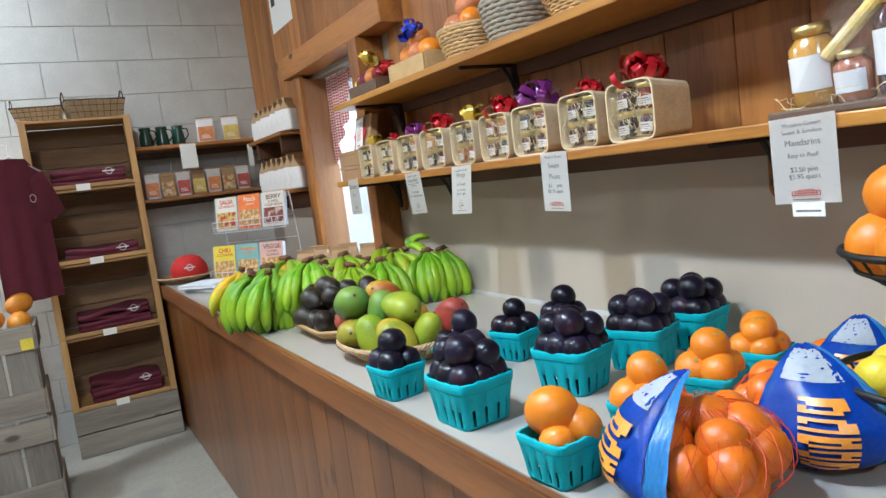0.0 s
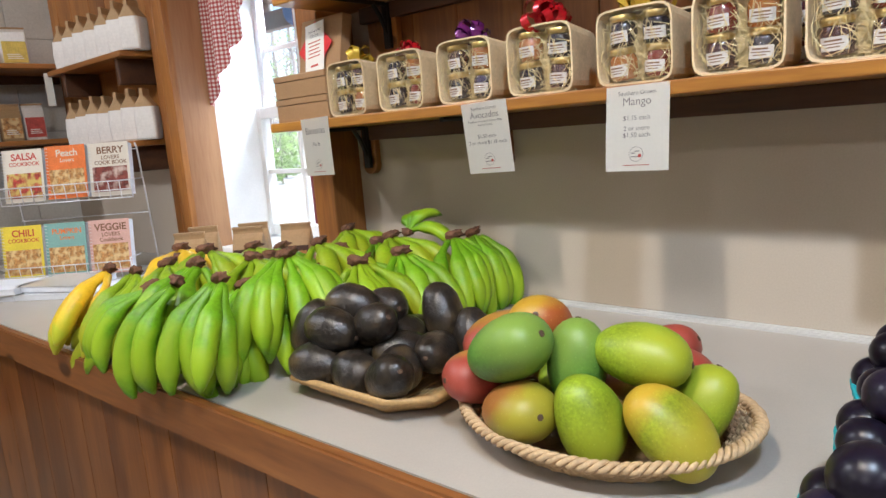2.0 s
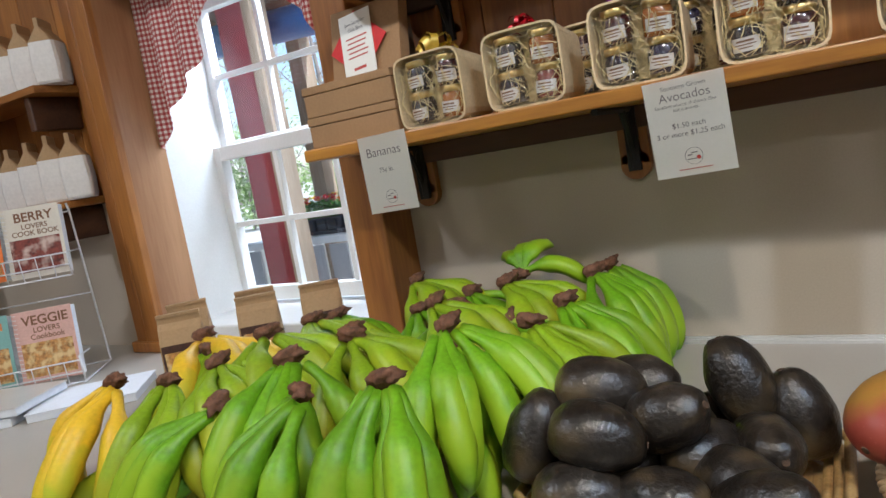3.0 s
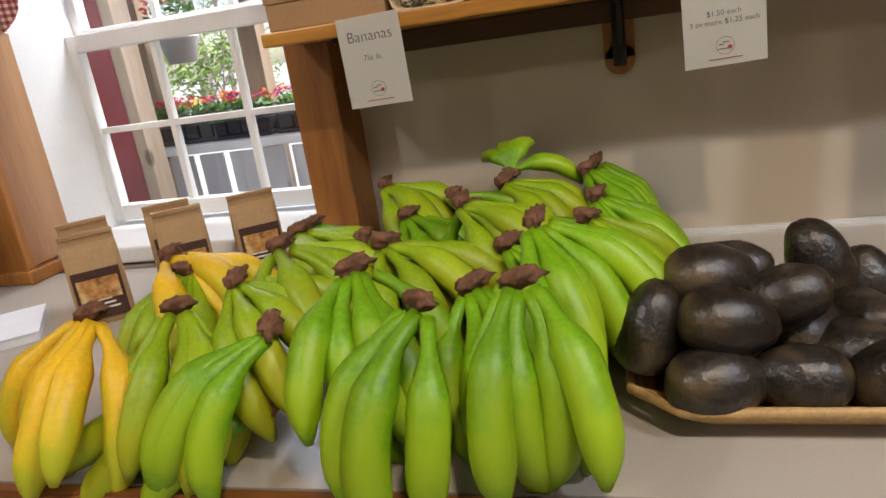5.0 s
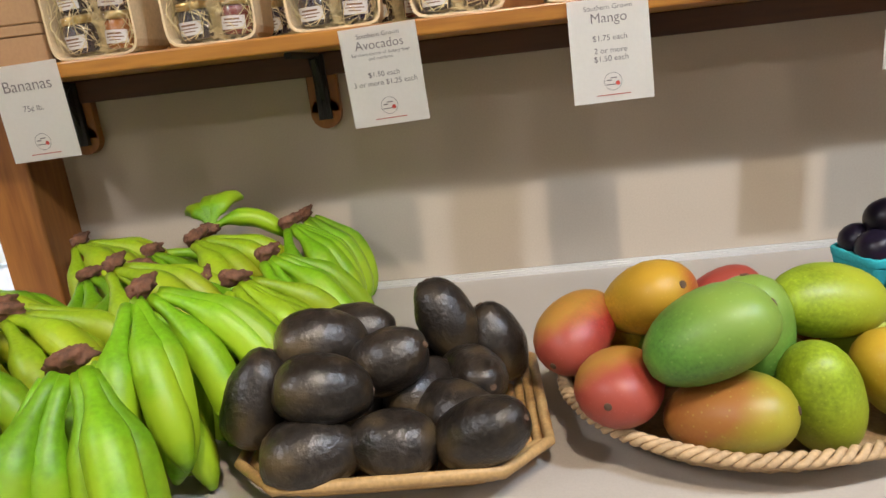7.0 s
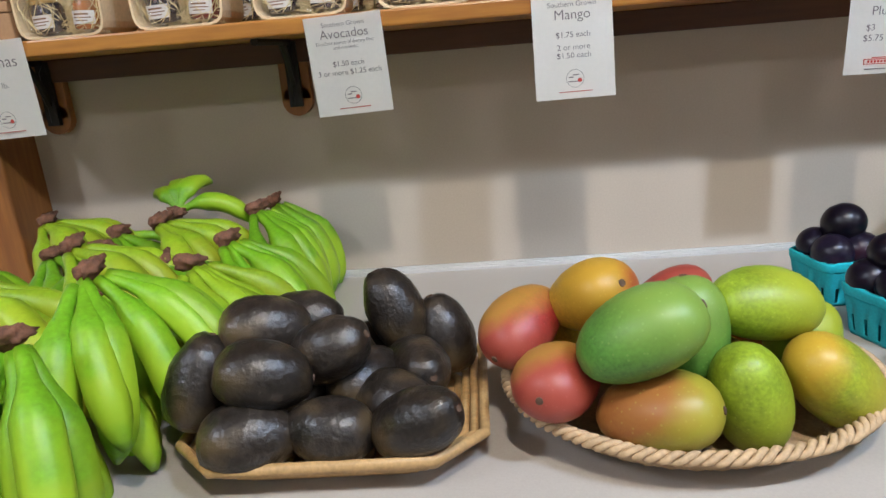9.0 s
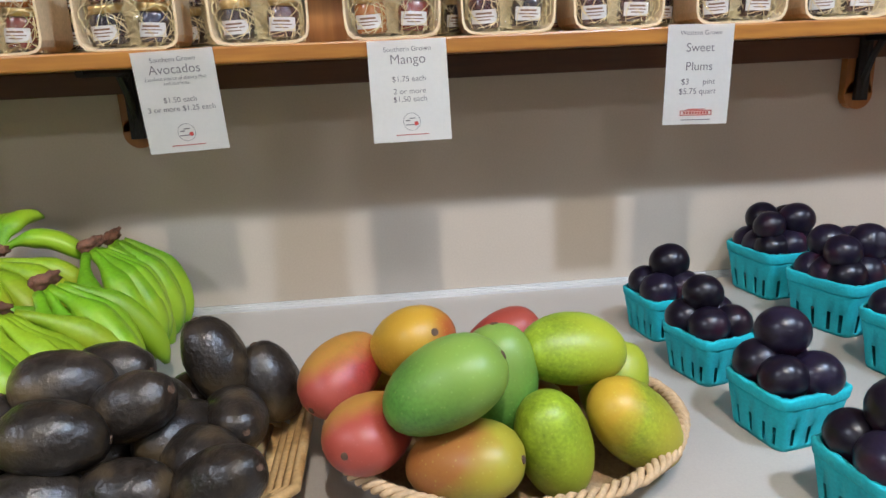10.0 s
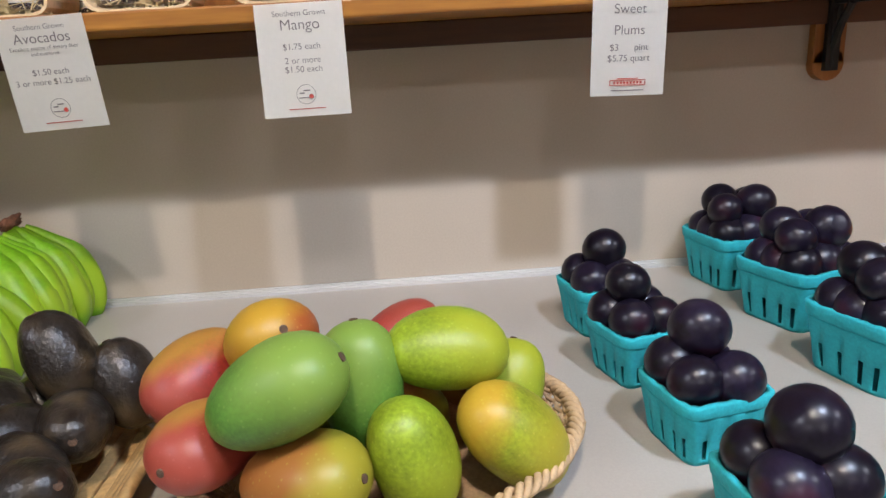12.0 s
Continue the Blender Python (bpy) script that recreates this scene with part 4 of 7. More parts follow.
price_sign(1.344, [("Western Grown", 0.014, 0.0088), ("Sweet", 0.036, 0.0165), ("Plums", 0.061, 0.0165), ("$3      pint", 0.080, 0.0115), ("$5.75 quart", 0.093, 0.0115)], 0.094, 0.135, "barn", -1.5, SHELF + 0.001)
price_sign(0.752, [("Western Grown", 0.015, 0.0092), ("Sweet & Seedless", 0.026, 0.0092), ("Mandarins", 0.044, 0.0140), ("Easy to Peel!", 0.062, 0.0098), ("$3.50 pint", 0.084, 0.0110), ("$5.95 quart", 0.095, 0.0110)], 0.106, 0.133, "barn", 1.0, SHELF + 0.003)
tag = thing("paper_tag", "small white paper tag stuck under the mandarin sign", "paper tag", facing(0.9958, 0.748, SHELF - 0.128))
part("card", box(-0.026, 0.026, -0.022, 0, 0, 0.0006), M_PAPER, tag)
part("bars", box(-0.02, 0.02, -0.015, -0.012, 0.0006, 0.0008), M_INK, tag)

# ---- gift baskets of jars ----
M_TILL = material("pale_till_basket", (0.64, 0.49, 0.29), 0.6, vary=0.14, scale=24, fine=200, bump=0.35, random_tint=0.08)
M_STRAW = material("pale_straw", (0.74, 0.60, 0.30), 0.6, vary=0.2, scale=60, bump=0.1, random_tint=0.1)
M_LID = material("gold_lid", (0.70, 0.50, 0.18), 0.3, 0.9, vary=0.06, scale=40, bump=0.05)
M_LABEL = material("white_jar_label", (0.74, 0.71, 0.68), 0.45, vary=0.03, bump=0.02)
M_WRAP = film_wrap("clear_wrap", 0.15)
M_RIBBON = {k: material(k + "_ribbon", c, 0.22, 0.35, vary=0.12, scale=30, bump=0.05, coat=0.5) for k, c in
            {"red": (0.55, 0.012, 0.02), "gold": (0.62, 0.42, 0.04), "purple": (0.16, 0.022, 0.15), "blue": (0.02, 0.04, 0.45), "green": (0.03, 0.30, 0.05)}.items()}
M_JAM = material("jam", (0.05, 0.01, 0.01), 0.08, vary=0.2, bump=0, coat=1.0)
jn, jl = M_JAM.node_tree.nodes, M_JAM.node_tree.links
oi, rp = jn.new("ShaderNodeObjectInfo"), jn.new("ShaderNodeValToRGB")
rp.color_ramp.interpolation = "CONSTANT"
rp.color_ramp.elements[0].color = (0.012, 0.008, 0.02, 1)
for pos, col in ((0.35, (0.05, 0.006, 0.012, 1)), (0.6, (0.16, 0.016, 0.008, 1)), (0.8, (0.34, 0.11, 0.015, 1)), (0.93, (0.01, 0.01, 0.05, 1))):
    rp.color_ramp.elements.new(pos).color = col
jl.new(oi.outputs["Random"], rp.inputs["Fac"])
jl.new(rp.outputs["Color"], jn["Principled BSDF"].inputs["Base Color"])


def jar_meshes(r, h):
    body = bm_new()
    lathe(body, [(0, 0), (r * 0.9, 0), (r, h * 0.06), (r, h * 0.66), (r * 0.86, h * 0.76), (r * 0.84, h * 0.80), (0, h * 0.80)], 20)
    lid = bm_new()
    lathe(lid, [(0, h * 0.79), (r * 0.92, h * 0.79), (r * 0.94, h * 0.98), (r * 0.88, h), (0, h)], 20)
    lab = bm_new()
    n = 10
    for rr, zz in ((r * 1.015, (0.14, 0.50)),):
        v = [[lab.verts.new((-rr * math.cos(a), rr * math.sin(a), h * z)) for z in zz] for a in [(-0.86 + 1.72 * k / n) for k in range(n + 1)]]
        for a, b in zip(v, v[1:]):
            lab.faces.new((a[0], b[0], b[1], a[1]))
    ink = bm_new()
    for z0, z1, hw in ((0.38, 0.43, 0.5), (0.30, 0.33, 0.62), (0.22, 0.25, 0.4)):
        rr = r * 1.02
        v = [[ink.verts.new((-rr * math.cos(a), rr * math.sin(a), h * z)) for z in (z0, z1)] for a in [(-hw + 2 * hw * k / 6) for k in range(7)]]
        for a, b in zip(v, v[1:]):
            ink.faces.new((a[0], b[0], b[1], a[1]))
    return (mesh_of("jar", body, M_JAM, True), mesh_of("lid", lid, M_LID, True), mesh_of("label", lab, M_LABEL, True), mesh_of("print", ink, M_INK_BROWN, True))


JAR = jar_meshes(0.0225, 0.050)


def add_jar(parent, m, set_of=JAR):
    j = part("jar", set_of[0], None, parent, "glass jar of dark jam", m=m)
    part("lid", set_of[1], None, j, "gold screw lid")
    part("label", set_of[2], None, j, "white paper label")
    part("print", set_of[3], None, j)
    return j


def straw(bm, n, x0, x1, hy, hz, seed, w=0.0006):
    r = random.Random(seed)
    for _ in range(n):
        p = Vector((r.uniform(x0, x1), r.uniform(-hy, hy), r.uniform(0.004, hz)))
        d = Vector((r.uniform(-.2, .2), r.uniform(-1, 1), r.uniform(-1, 1))).normalized()
        up = Vector((r.uniform(-.3, .3), r.uniform(-1, 1), r.uniform(-1, 1)))
        pts = []
        for k in range(5):
            q = p.copy()
            q.y, q.z, q.x = max(-hy, min(hy, q.y)), max(0.003, min(hz, q.z)), max(x0, min(x1, q.x))
            pts.append(q)
            p = p + d * 0.009
            d = (d + up * 0.35).normalized()
        tube(bm, pts, w, 3, cap=False)


def till(W, H, D):
    """A pale basket that lies on its side with its mouth to the aisle."""
    t = 0.003
    bm = bm_new()
    n = 40

    def loop(hw, hh, x, cz):
        pts = []
        for k in range(n):
            p = rounded(k, n, 1.0)
            pts.append(bm.verts.new((x, p.x * hw, cz + p.y * hh)))
        return pts
    cz = H / 2
    loops = [loop(W / 2 - 0.007, H / 2 - 0.007, D, cz - 0.004), loop(W / 2 - 0.001, H / 2 - 0.001, 0.010, cz), loop(W / 2, H / 2, 0.008, cz), loop(W / 2, H / 2, 0.0, cz),
             loop(W / 2 - 0.003, H / 2 - 0.003, 0.0, cz), loop(W / 2 - 0.004, H / 2 - 0.004, 0.009, cz), loop(W / 2 - 0.010, H / 2 - 0.010, D - t, cz - 0.003)]
    for a, b in zip(loops, loops[1:]):
        for k in range(n):
            bm.faces.new((a[k], a[(k + 1) % n], b[(k + 1) % n], b[k]))
    bm.faces.new(loops[0]), bm.faces.new(loops[-1][::-1])
    return bm


GW, GH, GD = 0.130, 0.120, 0.108
gift = thing("gift_basket", "pale till basket of four jam jars in straw", "gift basket", group="jam gift baskets on the shelf")
part("basket_shell", till(GW, GH, GD), M_TILL, gift, "pale wooden till basket", smooth=False)
for yy, zz in ((-0.029, 0.010), (0.029, 0.010), (-0.028, 0.062), (0.028, 0.062)):
    add_jar(gift, pose(0.029, yy, zz, rnd.uniform(-3, 3), rnd.uniform(-6, 2), rnd.uniform(-14, 14)))
bm = bm_new()
straw(bm, 80, 0.003, 0.009, 0.058, 0.112, 3, 0.0006)
straw(bm, 260, 0.018, 0.031, 0.056, 0.108, 5, 0.0007)
add_box(bm, 0.031, 0.090, -0.052, 0.052, 0.008, 0.108, 0.006)
part("straw", bm, M_STRAW, gift, "pale shredded wood straw")
bm = bm_new()
n = 12
V = [[bm.verts.new((0.004 - 0.007 * math.sin(math.pi * i / n) * math.sin(math.pi * j / n) + 0.0012 * noise.noise(Vector((i * .9, j * .9, 2))), GW * (i / n - 0.5) * 0.97, GH * (0.015 + 0.97 * j / n))) for j in range(n + 1)] for i in range(n + 1)]
for i in range(n):
    for j in range(n):
        bm.faces.new((V[i][j], V[i + 1][j], V[i + 1][j + 1], V[i][j + 1]))
part("clear_wrap", bm, M_WRAP, gift, "crinkled clear wrap", smooth=True)


def bow_mesh(colour, seed, size=0.042):
    r = random.Random(seed)
    bm = bm_new()
    for k in range(16):
        az, el = r.uniform(0, 2 * math.pi), r.uniform(0.15, 1.35)
        d = Vector((math.cos(az) * math.cos(el), math.sin(az) * math.cos(el), math.sin(el)))
        side = d.cross(Vector((r.uniform(-1, 1), r.uniform(-1, 1), r.uniform(-1, 1)))).normalized()
        up = d.cross(side)
        L, wdt = size * r.uniform(0.75, 1.1), size * 0.15
        prev = None
        for j in range(11):
            a = 2 * math.pi * j / 10
            c = d * (L * (1 - math.cos(a)) / 2) + up * (L * 0.30 * math.sin(a))
            cur = [bm.verts.new(c + side * s * wdt * (1 if 0 < j < 10 else 0)) for s in (-1, 1)]
            if prev:
                bm.faces.new((prev[0], prev[1], cur[1], cur[0]))
            prev = cur
    bmesh.ops.remove_doubles(bm, verts=bm.verts, dist=1e-5)
    return mesh_of("bow", bm, M_RIBBON[colour], True)


BOW = {c: bow_mesh(c, i) for i, c in enumerate(M_RIBBON)}
FRONT = [(2.450, "gold", 0.8), (2.282, "red", 0.55), (2.110, "purple", 0.8), (1.940, "red", 1.0), (1.764, "gold", 1.0), (1.606, "red", 1.0), (1.452, "purple", 1.2), (1.277, "red", 0.7), (1.120, "red", 1.15)]
gifts = [gift] + [copy_thing(gift, pose(0, 0, 0)) for _ in range(len(FRONT) + 4)]
for k, (y, c, s) in enumerate(FRONT):
    gifts[k].matrix_basis = pose(1.018, y, SHELF, 0, 0, (k * 37) % 7 - 3)
    part("bow", BOW[c], None, gifts[k], c + " ribbon bow", m=pose(0.05, 0.012, GH - 0.004) @ Matrix.Scale(1.3 * s, 4))
for k, (y, c) in enumerate(((2.20, None), (2.035, None), (1.69, None), (1.53, "purple"), (1.37, "purple"))):
    g = gifts[len(FRONT) + k]
    g.matrix_basis = pose(1.130, y, SHELF, 0, 0, (k * 31) % 5 - 2)
    g["label"] = "pale till basket of jam jars standing in the second row"
    if c:
        part("bow", BOW[c], None, g, c + " ribbon bow", m=pose(0.03, 0, GH - 0.004) @ Matrix.Scale(0.8, 4))

# cardboard gift boxes at the end of the shelf
M_CARD = material("brown_cardboard", (0.36, 0.21, 0.10), 0.75, vary=0.08, scale=14, fine=200, bump=0.1)
M_RED = material("red_card", (0.62, 0.02, 0.02), 0.6, vary=0.08, bump=0.05)
for z in (SHELF, SHELF + 0.056):
    c = thing("cardboard_box", "flat closed brown cardboard gift box", "box", pose(1.022, 2.522, z + 0.0005), "cardboard gift boxes on the shelf")
    part("body", box(0, 0.19, 0, 0.196, 0, 0.040, 0.002), M_CARD, c)
    part("lid", box(-0.002, 0.192, -0.001, 0.1975, 0.0405, 0.055, 0.002), M_CARD, c)
up = thing("cardboard_box", "open brown cardboard gift box standing on edge", "box", pose(1.075, 2.530, SHELF + 0.1125, 0, 12, 0), "cardboard gift boxes on the shelf")
bm = box(0, 0.03, 0, 0.155, 0, 0.135, 0.002)
part("body", bm, M_CARD, up)
dm = thing("gift_box_sign", "white gift box notice on a red diamond card", "sign", facing(1.070, 2.612, SHELF + 0.1135) @ pose(0, 0, 0, -12, 0, 6))
part("diamond", box(-0.046, 0.046, -0.046, 0.046, 0, 0.0012), M_RED, dm, "red card set on its corner", m=pose(0, 0.062, 0.0, 0, 0, 45))
part("card", box(-0.036, 0.036, 0.002, 0.122, 0.002, 0.003), M_PAPER, dm)
for w, yy, sz in (("Jam Sampler", 0.100, 0.0095), ("Gift Box", 0.088, 0.0100)):
    text_mesh(w, sz, M_INK, dm, pose(0, yy, 0.0032))
bm = bm_new()
for k in range(5):
    add_box(bm, -0.024 + 0.003 * (k % 2), 0.024 - 0.003 * (k % 3), 0.074 - 0.009 * k, 0.0765 - 0.009 * k, 0.003, 0.0034)
add_box(bm, -0.014, 0.014, 0.014, 0.019, 0.003, 0.0034)
part("bars", bm, M_INK_RED, dm)

# large clear-wrapped hamper near the start of the walk
M_HONEY = material("honey_jar", (0.55, 0.28, 0.05), 0.12, vary=0.1, bump=0, coat=1.0)
M_SYRUP = material("dark_syrup", (0.06, 0.015, 0.015), 0.1, vary=0.2, bump=0, coat=1.0)
M_AMBER = material("amber_relish", (0.36, 0.10, 0.02), 0.12, vary=0.2, bump=0, coat=1.0)
M_STRAWTRAY = material("dark_tray", (0.12, 0.07, 0.04), 0.6, bump=0.2)
ham = thing("gift_hamper", "clear-wrapped hamper of jars and bottles with a purple bow", "gift hamper", pose(1.012, 0.688, SHELF))
part("tray", box(0.0, 0.20, -0.14, 0.13, 0, 0.014, 0.004), M_STRAWTRAY, ham, "dark shallow tray")
bm = bm_new()
straw(bm, 170, 0.003, 0.17, 0.125, 0.035, 11, 0.0008)
part("straw", bm, M_STRAW, ham, "pale shredded wood straw")


def bottle(parent, m, r, h, mat, name, lab):
    bm = bm_new()
    lathe(bm, [(0, 0), (r * 0.9, 0), (r, h * 0.05), (r, h * 0.72), (r * 0.7, h * 0.82), (r * 0.66, h * 0.86), (0, h * 0.86)], 22)
    b = part(name, bm, mat, parent, lab, smooth=True, m=m)
    bm = bm_new()
    lathe(bm, [(0, h * 0.85), (r * 0.74, h * 0.85), (r * 0.74, h * 0.99), (0, h)], 22)
    part("lid", bm, M_LID, b, "screw lid", smooth=True)
    bm = bm_new()
    v = [[bm.verts.new((-r * 1.02 * math.cos(a), r * 1.02 * math.sin(a), h * z)) for z in (0.2, 0.62)] for a in [(-1.1 + 0.22 * k) for k in range(11)]]
    for a, c in zip(v, v[1:]):
        bm.faces.new((a[0], c[0], c[1], a[1]))
    part("label", bm, M_LABEL, b, "white paper label", smooth=True)


bottle(ham, pose(0.055, 0.075, 0.018, 0, -6, 0), 0.036, 0.125, M_HONEY, "jar", "jar of pale honey")
bottle(ham, pose(0.045, 0.012, 0.016, 0, -8, 0), 0.026, 0.075, M_AMBER, "jar", "small jar of amber relish")
bottle(ham, pose(0.060, -0.050, 0.018, 0, -6, 0), 0.034, 0.150, M_SYRUP, "bottle", "dark syrup bottle")
bottle(ham, pose(0.050, -0.105, 0.016, 0, -6, 0), 0.028, 0.085, M_AMBER, "jar", "small jar of amber relish")
bm = bm_new()
tube(bm, [(0.03, 0.045, 0.085), (0.03, -0.03, 0.150)], 0.011, 12)
part("honey_stick", bm, material("pale_yellow_wax", (0.66, 0.48, 0.12), 0.45, bump=0.05), ham, "pale yellow wax candle")
bm = bm_new()
n, mrows = 36, 9
rows = []
for j in range(mrows):
    t = j / (mrows - 1)
    sx, sy = 0.105 * (1 - 0.75 * t ** 1.7), 0.142 * (1 - 0.80 * t ** 1.9)
    rows.append([bm.verts.new((0.10 - 0.025 * t + sx * math.cos(2 * math.pi * k / n) * (1 + 0.08 * noise.noise(Vector((k * .6, j, 4)))), sy * math.sin(2 * math.pi * k / n) * (1 + 0.08 * noise.noise(Vector((k * .6, j, 9)))), 0.012 + 0.185 * t)) for k in range(n)])
for a, b in zip(rows, rows[1:]):
    for k in range(n):
        bm.faces.new((a[k], a[(k + 1) % n], b[(k + 1) % n], b[k]))
part("clear_wrap", bm, M_WRAP, ham, "crinkled clear wrap", smooth=True)
part("bow", BOW["purple"], None, ham, "purple ribbon bow", m=pose(0.06, 0.0, 0.190) @ Matrix.Scale(1.5, 4))

# ---- fruit gift trays and baskets on the high shelf ----
HI = 1.611
M_BASKETWOOD = material("light_basket_wood", (0.50, 0.33, 0.14), 0.55, vary=0.15, scale=20, bump=0.2)
M_SEAGRASS = material("grey_seagrass", (0.30, 0.25, 0.18), 0.75, vary=0.25, scale=50, bump=0.4)
M_APPLE = material("dark_red_apple", (0.20, 0.015, 0.015), 0.25, vary=0.3, scale=20, bump=0.02)
APPLE = mesh_of("apple", ball(round_profile(0.036, 0.2, 12, 0.9), 20), M_APPLE, True)
PEACH = mesh_of("peach", ball(round_profile(0.038, 0.1, 12, 0.92), 20), material("peach_skin", (0.60, 0.20, 0.07), 0.5, vary=0.2, scale=16, bump=0.05), True)
LEMON = mesh_of("lemon", ball([(0 if j in (0, 12) else 0.027 * math.sin(math.pi * j / 12) ** 0.9, -0.037 * math.cos(math.pi * j / 12)) for j in range(13)], 18), M_LEMON, True)


def gift_tray(y, length, depth, h, mat, fruits, bow, label, wrap=True, woven=False):
    t = thing("fruit_gift_tray" if not woven else "fruit_gift_basket", label, "gift basket", pose(1.02, y, HI), "fruit gifts on the high shelf")
    if woven:
        for k in range(9):
            s = 0.74 + 0.03 * k
            bm = bm_new()
            n = 72
            tube(bm, [(depth / 2 + (depth / 2 * s + 0.002 * math.cos(18 * 2 * math.pi * i / n + math.pi * (k % 2))) * math.cos(2 * math.pi * i / n), (length / 2 * s + 0.002 * math.cos(18 * 2 * math.pi * i / n + math.pi * (k % 2))) * math.sin(2 * math.pi * i / n), 0.004 + h * k / 9) for i in range(n)], h / 13, 5, closed=True)
            part("weaver", bm, mat, t, smooth=True)
        bm = bm_new()
        tube(bm, [(depth / 2 + depth / 2 * math.cos(2 * math.pi * i / 48), length / 2 * math.sin(2 * math.pi * i / 48), h) for i in range(48)], 0.006, 6, closed=True)
        part("rim", bm, mat, t, smooth=True)
        part("base", box(depth * 0.2, depth * 0.8, -length * 0.33, length * 0.33, 0.0, 0.006), mat, t)
    else:
        part("front_side", box(0, 0.008, -length / 2, length / 2, 0, h, 0.002), mat, t)
        part("back_side", box(depth - 0.008, depth, -length / 2, length / 2, 0, h, 0.002), mat, t)
        for s in (-1, 1):
            part("end_side", box(0.0085, depth - 0.0085, s * (length / 2 - 0.004) - 0.004, s * (length / 2 - 0.004) + 0.004, 0, h * 1.12, 0.002), mat, t)
        part("base", box(0.0085, depth - 0.0085, -length / 2 + 0.0085, length / 2 - 0.0085, 0.0, 0.006), mat, t)
    if bow:
        part("bow", BOW[bow], None, t, bow + " ribbon bow", m=pose(0.05, length * 0.1, h + 0.075) @ Matrix.Scale(1.25, 4))
    for kind, fx, fy, fz in fruits:
        mesh = {"orange": ORANGES[2], "apple": APPLE, "peach": PEACH, "lemon": LEMON}[kind]
        put_fruit(kind, mesh, (1.02 + fx, y + fy, HI + fz), any_turn(rnd), {"orange": "large orange in a wrapped gift basket", "apple": "dark red apple in a wrapped gift tray", "peach": "blushed peach in a wrapped gift basket", "lemon": "yellow lemon in a wrapped gift basket"}[kind], kind, "gift fruit on the high shelf")
    if wrap:
        bm = bm_new()
        n, mrows = 30, 7
        rows = [[bm.verts.new((depth / 2 + depth * 0.5 * (1 - 0.7 * (j / 6) ** 2) * math.cos(2 * math.pi * k / n) * (1 + 0.1 * noise.noise(Vector((k * .7, j, y)))), length * 0.5 * (1 - 0.7 * (j / 6) ** 2) * math.sin(2 * math.pi * k / n) * (1 + 0.1 * noise.noise(Vector((k * .7, j, y + 5)))), h * 0.6 + 0.10 * j / 6)) for k in range(n)] for j in range(mrows)]
        for a, b in zip(rows, rows[1:]):
            for k in range(n):
                bm.faces.new((a[k], a[(k + 1) % n], b[(k + 1) % n], b[k]))
        part("clear_wrap", bm, M_WRAP, t, "crinkled clear wrap", smooth=True)


gift_tray(2.40, 0.24, 0.15, 0.042, M_STRAWTRAY, [("apple", 0.05, 0.07, 0.060), ("orange", 0.055, -0.005, 0.062), ("lemon", 0.05, 0.10, 0.05), ("apple", 0.05, -0.07, 0.058)], "gold", "dark wooden fruit tray with a gold bow")
gift_tray(2.05, 0.24, 0.16, 0.055, M_BASKETWOOD, [("orange", 0.06, 0.06, 0.072), ("peach", 0.05, -0.02, 0.070), ("orange", 0.055, -0.075, 0.072), ("orange", 0.075, 0.02, 0.125)], "blue", "light wooden fruit crate with a blue bow")
gift_tray(1.79, 0.22, 0.18, 0.085, M_RATTAN, [("peach", 0.07, 0.04, 0.102), ("orange", 0.07, -0.04, 0.10), ("peach", 0.09, 0.0, 0.150)], None, "round wicker basket of wrapped oranges and peaches", True, True)
gift_tray(1.565, 0.21, 0.18, 0.105, M_SEAGRASS, [("lemon", 0.07, 0.03, 0.12), ("apple", 0.07, -0.03, 0.122), ("orange", 0.09, 0.05, 0.12)], "green", "grey woven basket of mixed wrapped fruit", True, True)
gift_tray(1.30, 0.24, 0.18, 0.060, M_RATTAN, [("orange", 0.07, 0.05, 0.078), ("apple", 0.07, -0.04, 0.08)], None, "shallow wicker basket of wrapped fruit", True, True)
b2 = part("bow", BOW["red"], None)
b2.matrix_basis = pose(1.06, 2.27, HI + 0.06)
tagged(b2, "loose shiny red ribbon bow on the shelf", "ribbon bow")

# ---- bags of mandarins and the fruit stand ----
M_BAGBLUE = material("blue_bag_film", (0.02, 0.09, 0.55), 0.25, vary=0.15, scale=18, bump=0.3, spot=(0.10, 0.34, 0.75), spot_amount=0.35, spot_scale=7)
M_BAGSKY = material("sky_bag_film", (0.10, 0.36, 0.78), 0.25, vary=0.12, scale=18, bump=0.3)
M_BAGWHITE = material("white_bag_film", (0.72, 0.76, 0.80), 0.3, vary=0.05, bump=0.2)
M_BAGGOLD = material("orange_print", (0.75, 0.30, 0.03), 0.35, bump=0.05)
M_NET = material("red_net", (0.62, 0.06, 0.015), 0.5, bump=0)
MAND = mesh_of("mandarin", ball(round_profile(0.031, 0.06, 10, 0.86), 18), material("deep_mandarin_peel", (0.74, 0.165, 0.006), 0.35, vary=0.08, scale=20, fine=400, bump=0.4, random_tint=0.1), True)


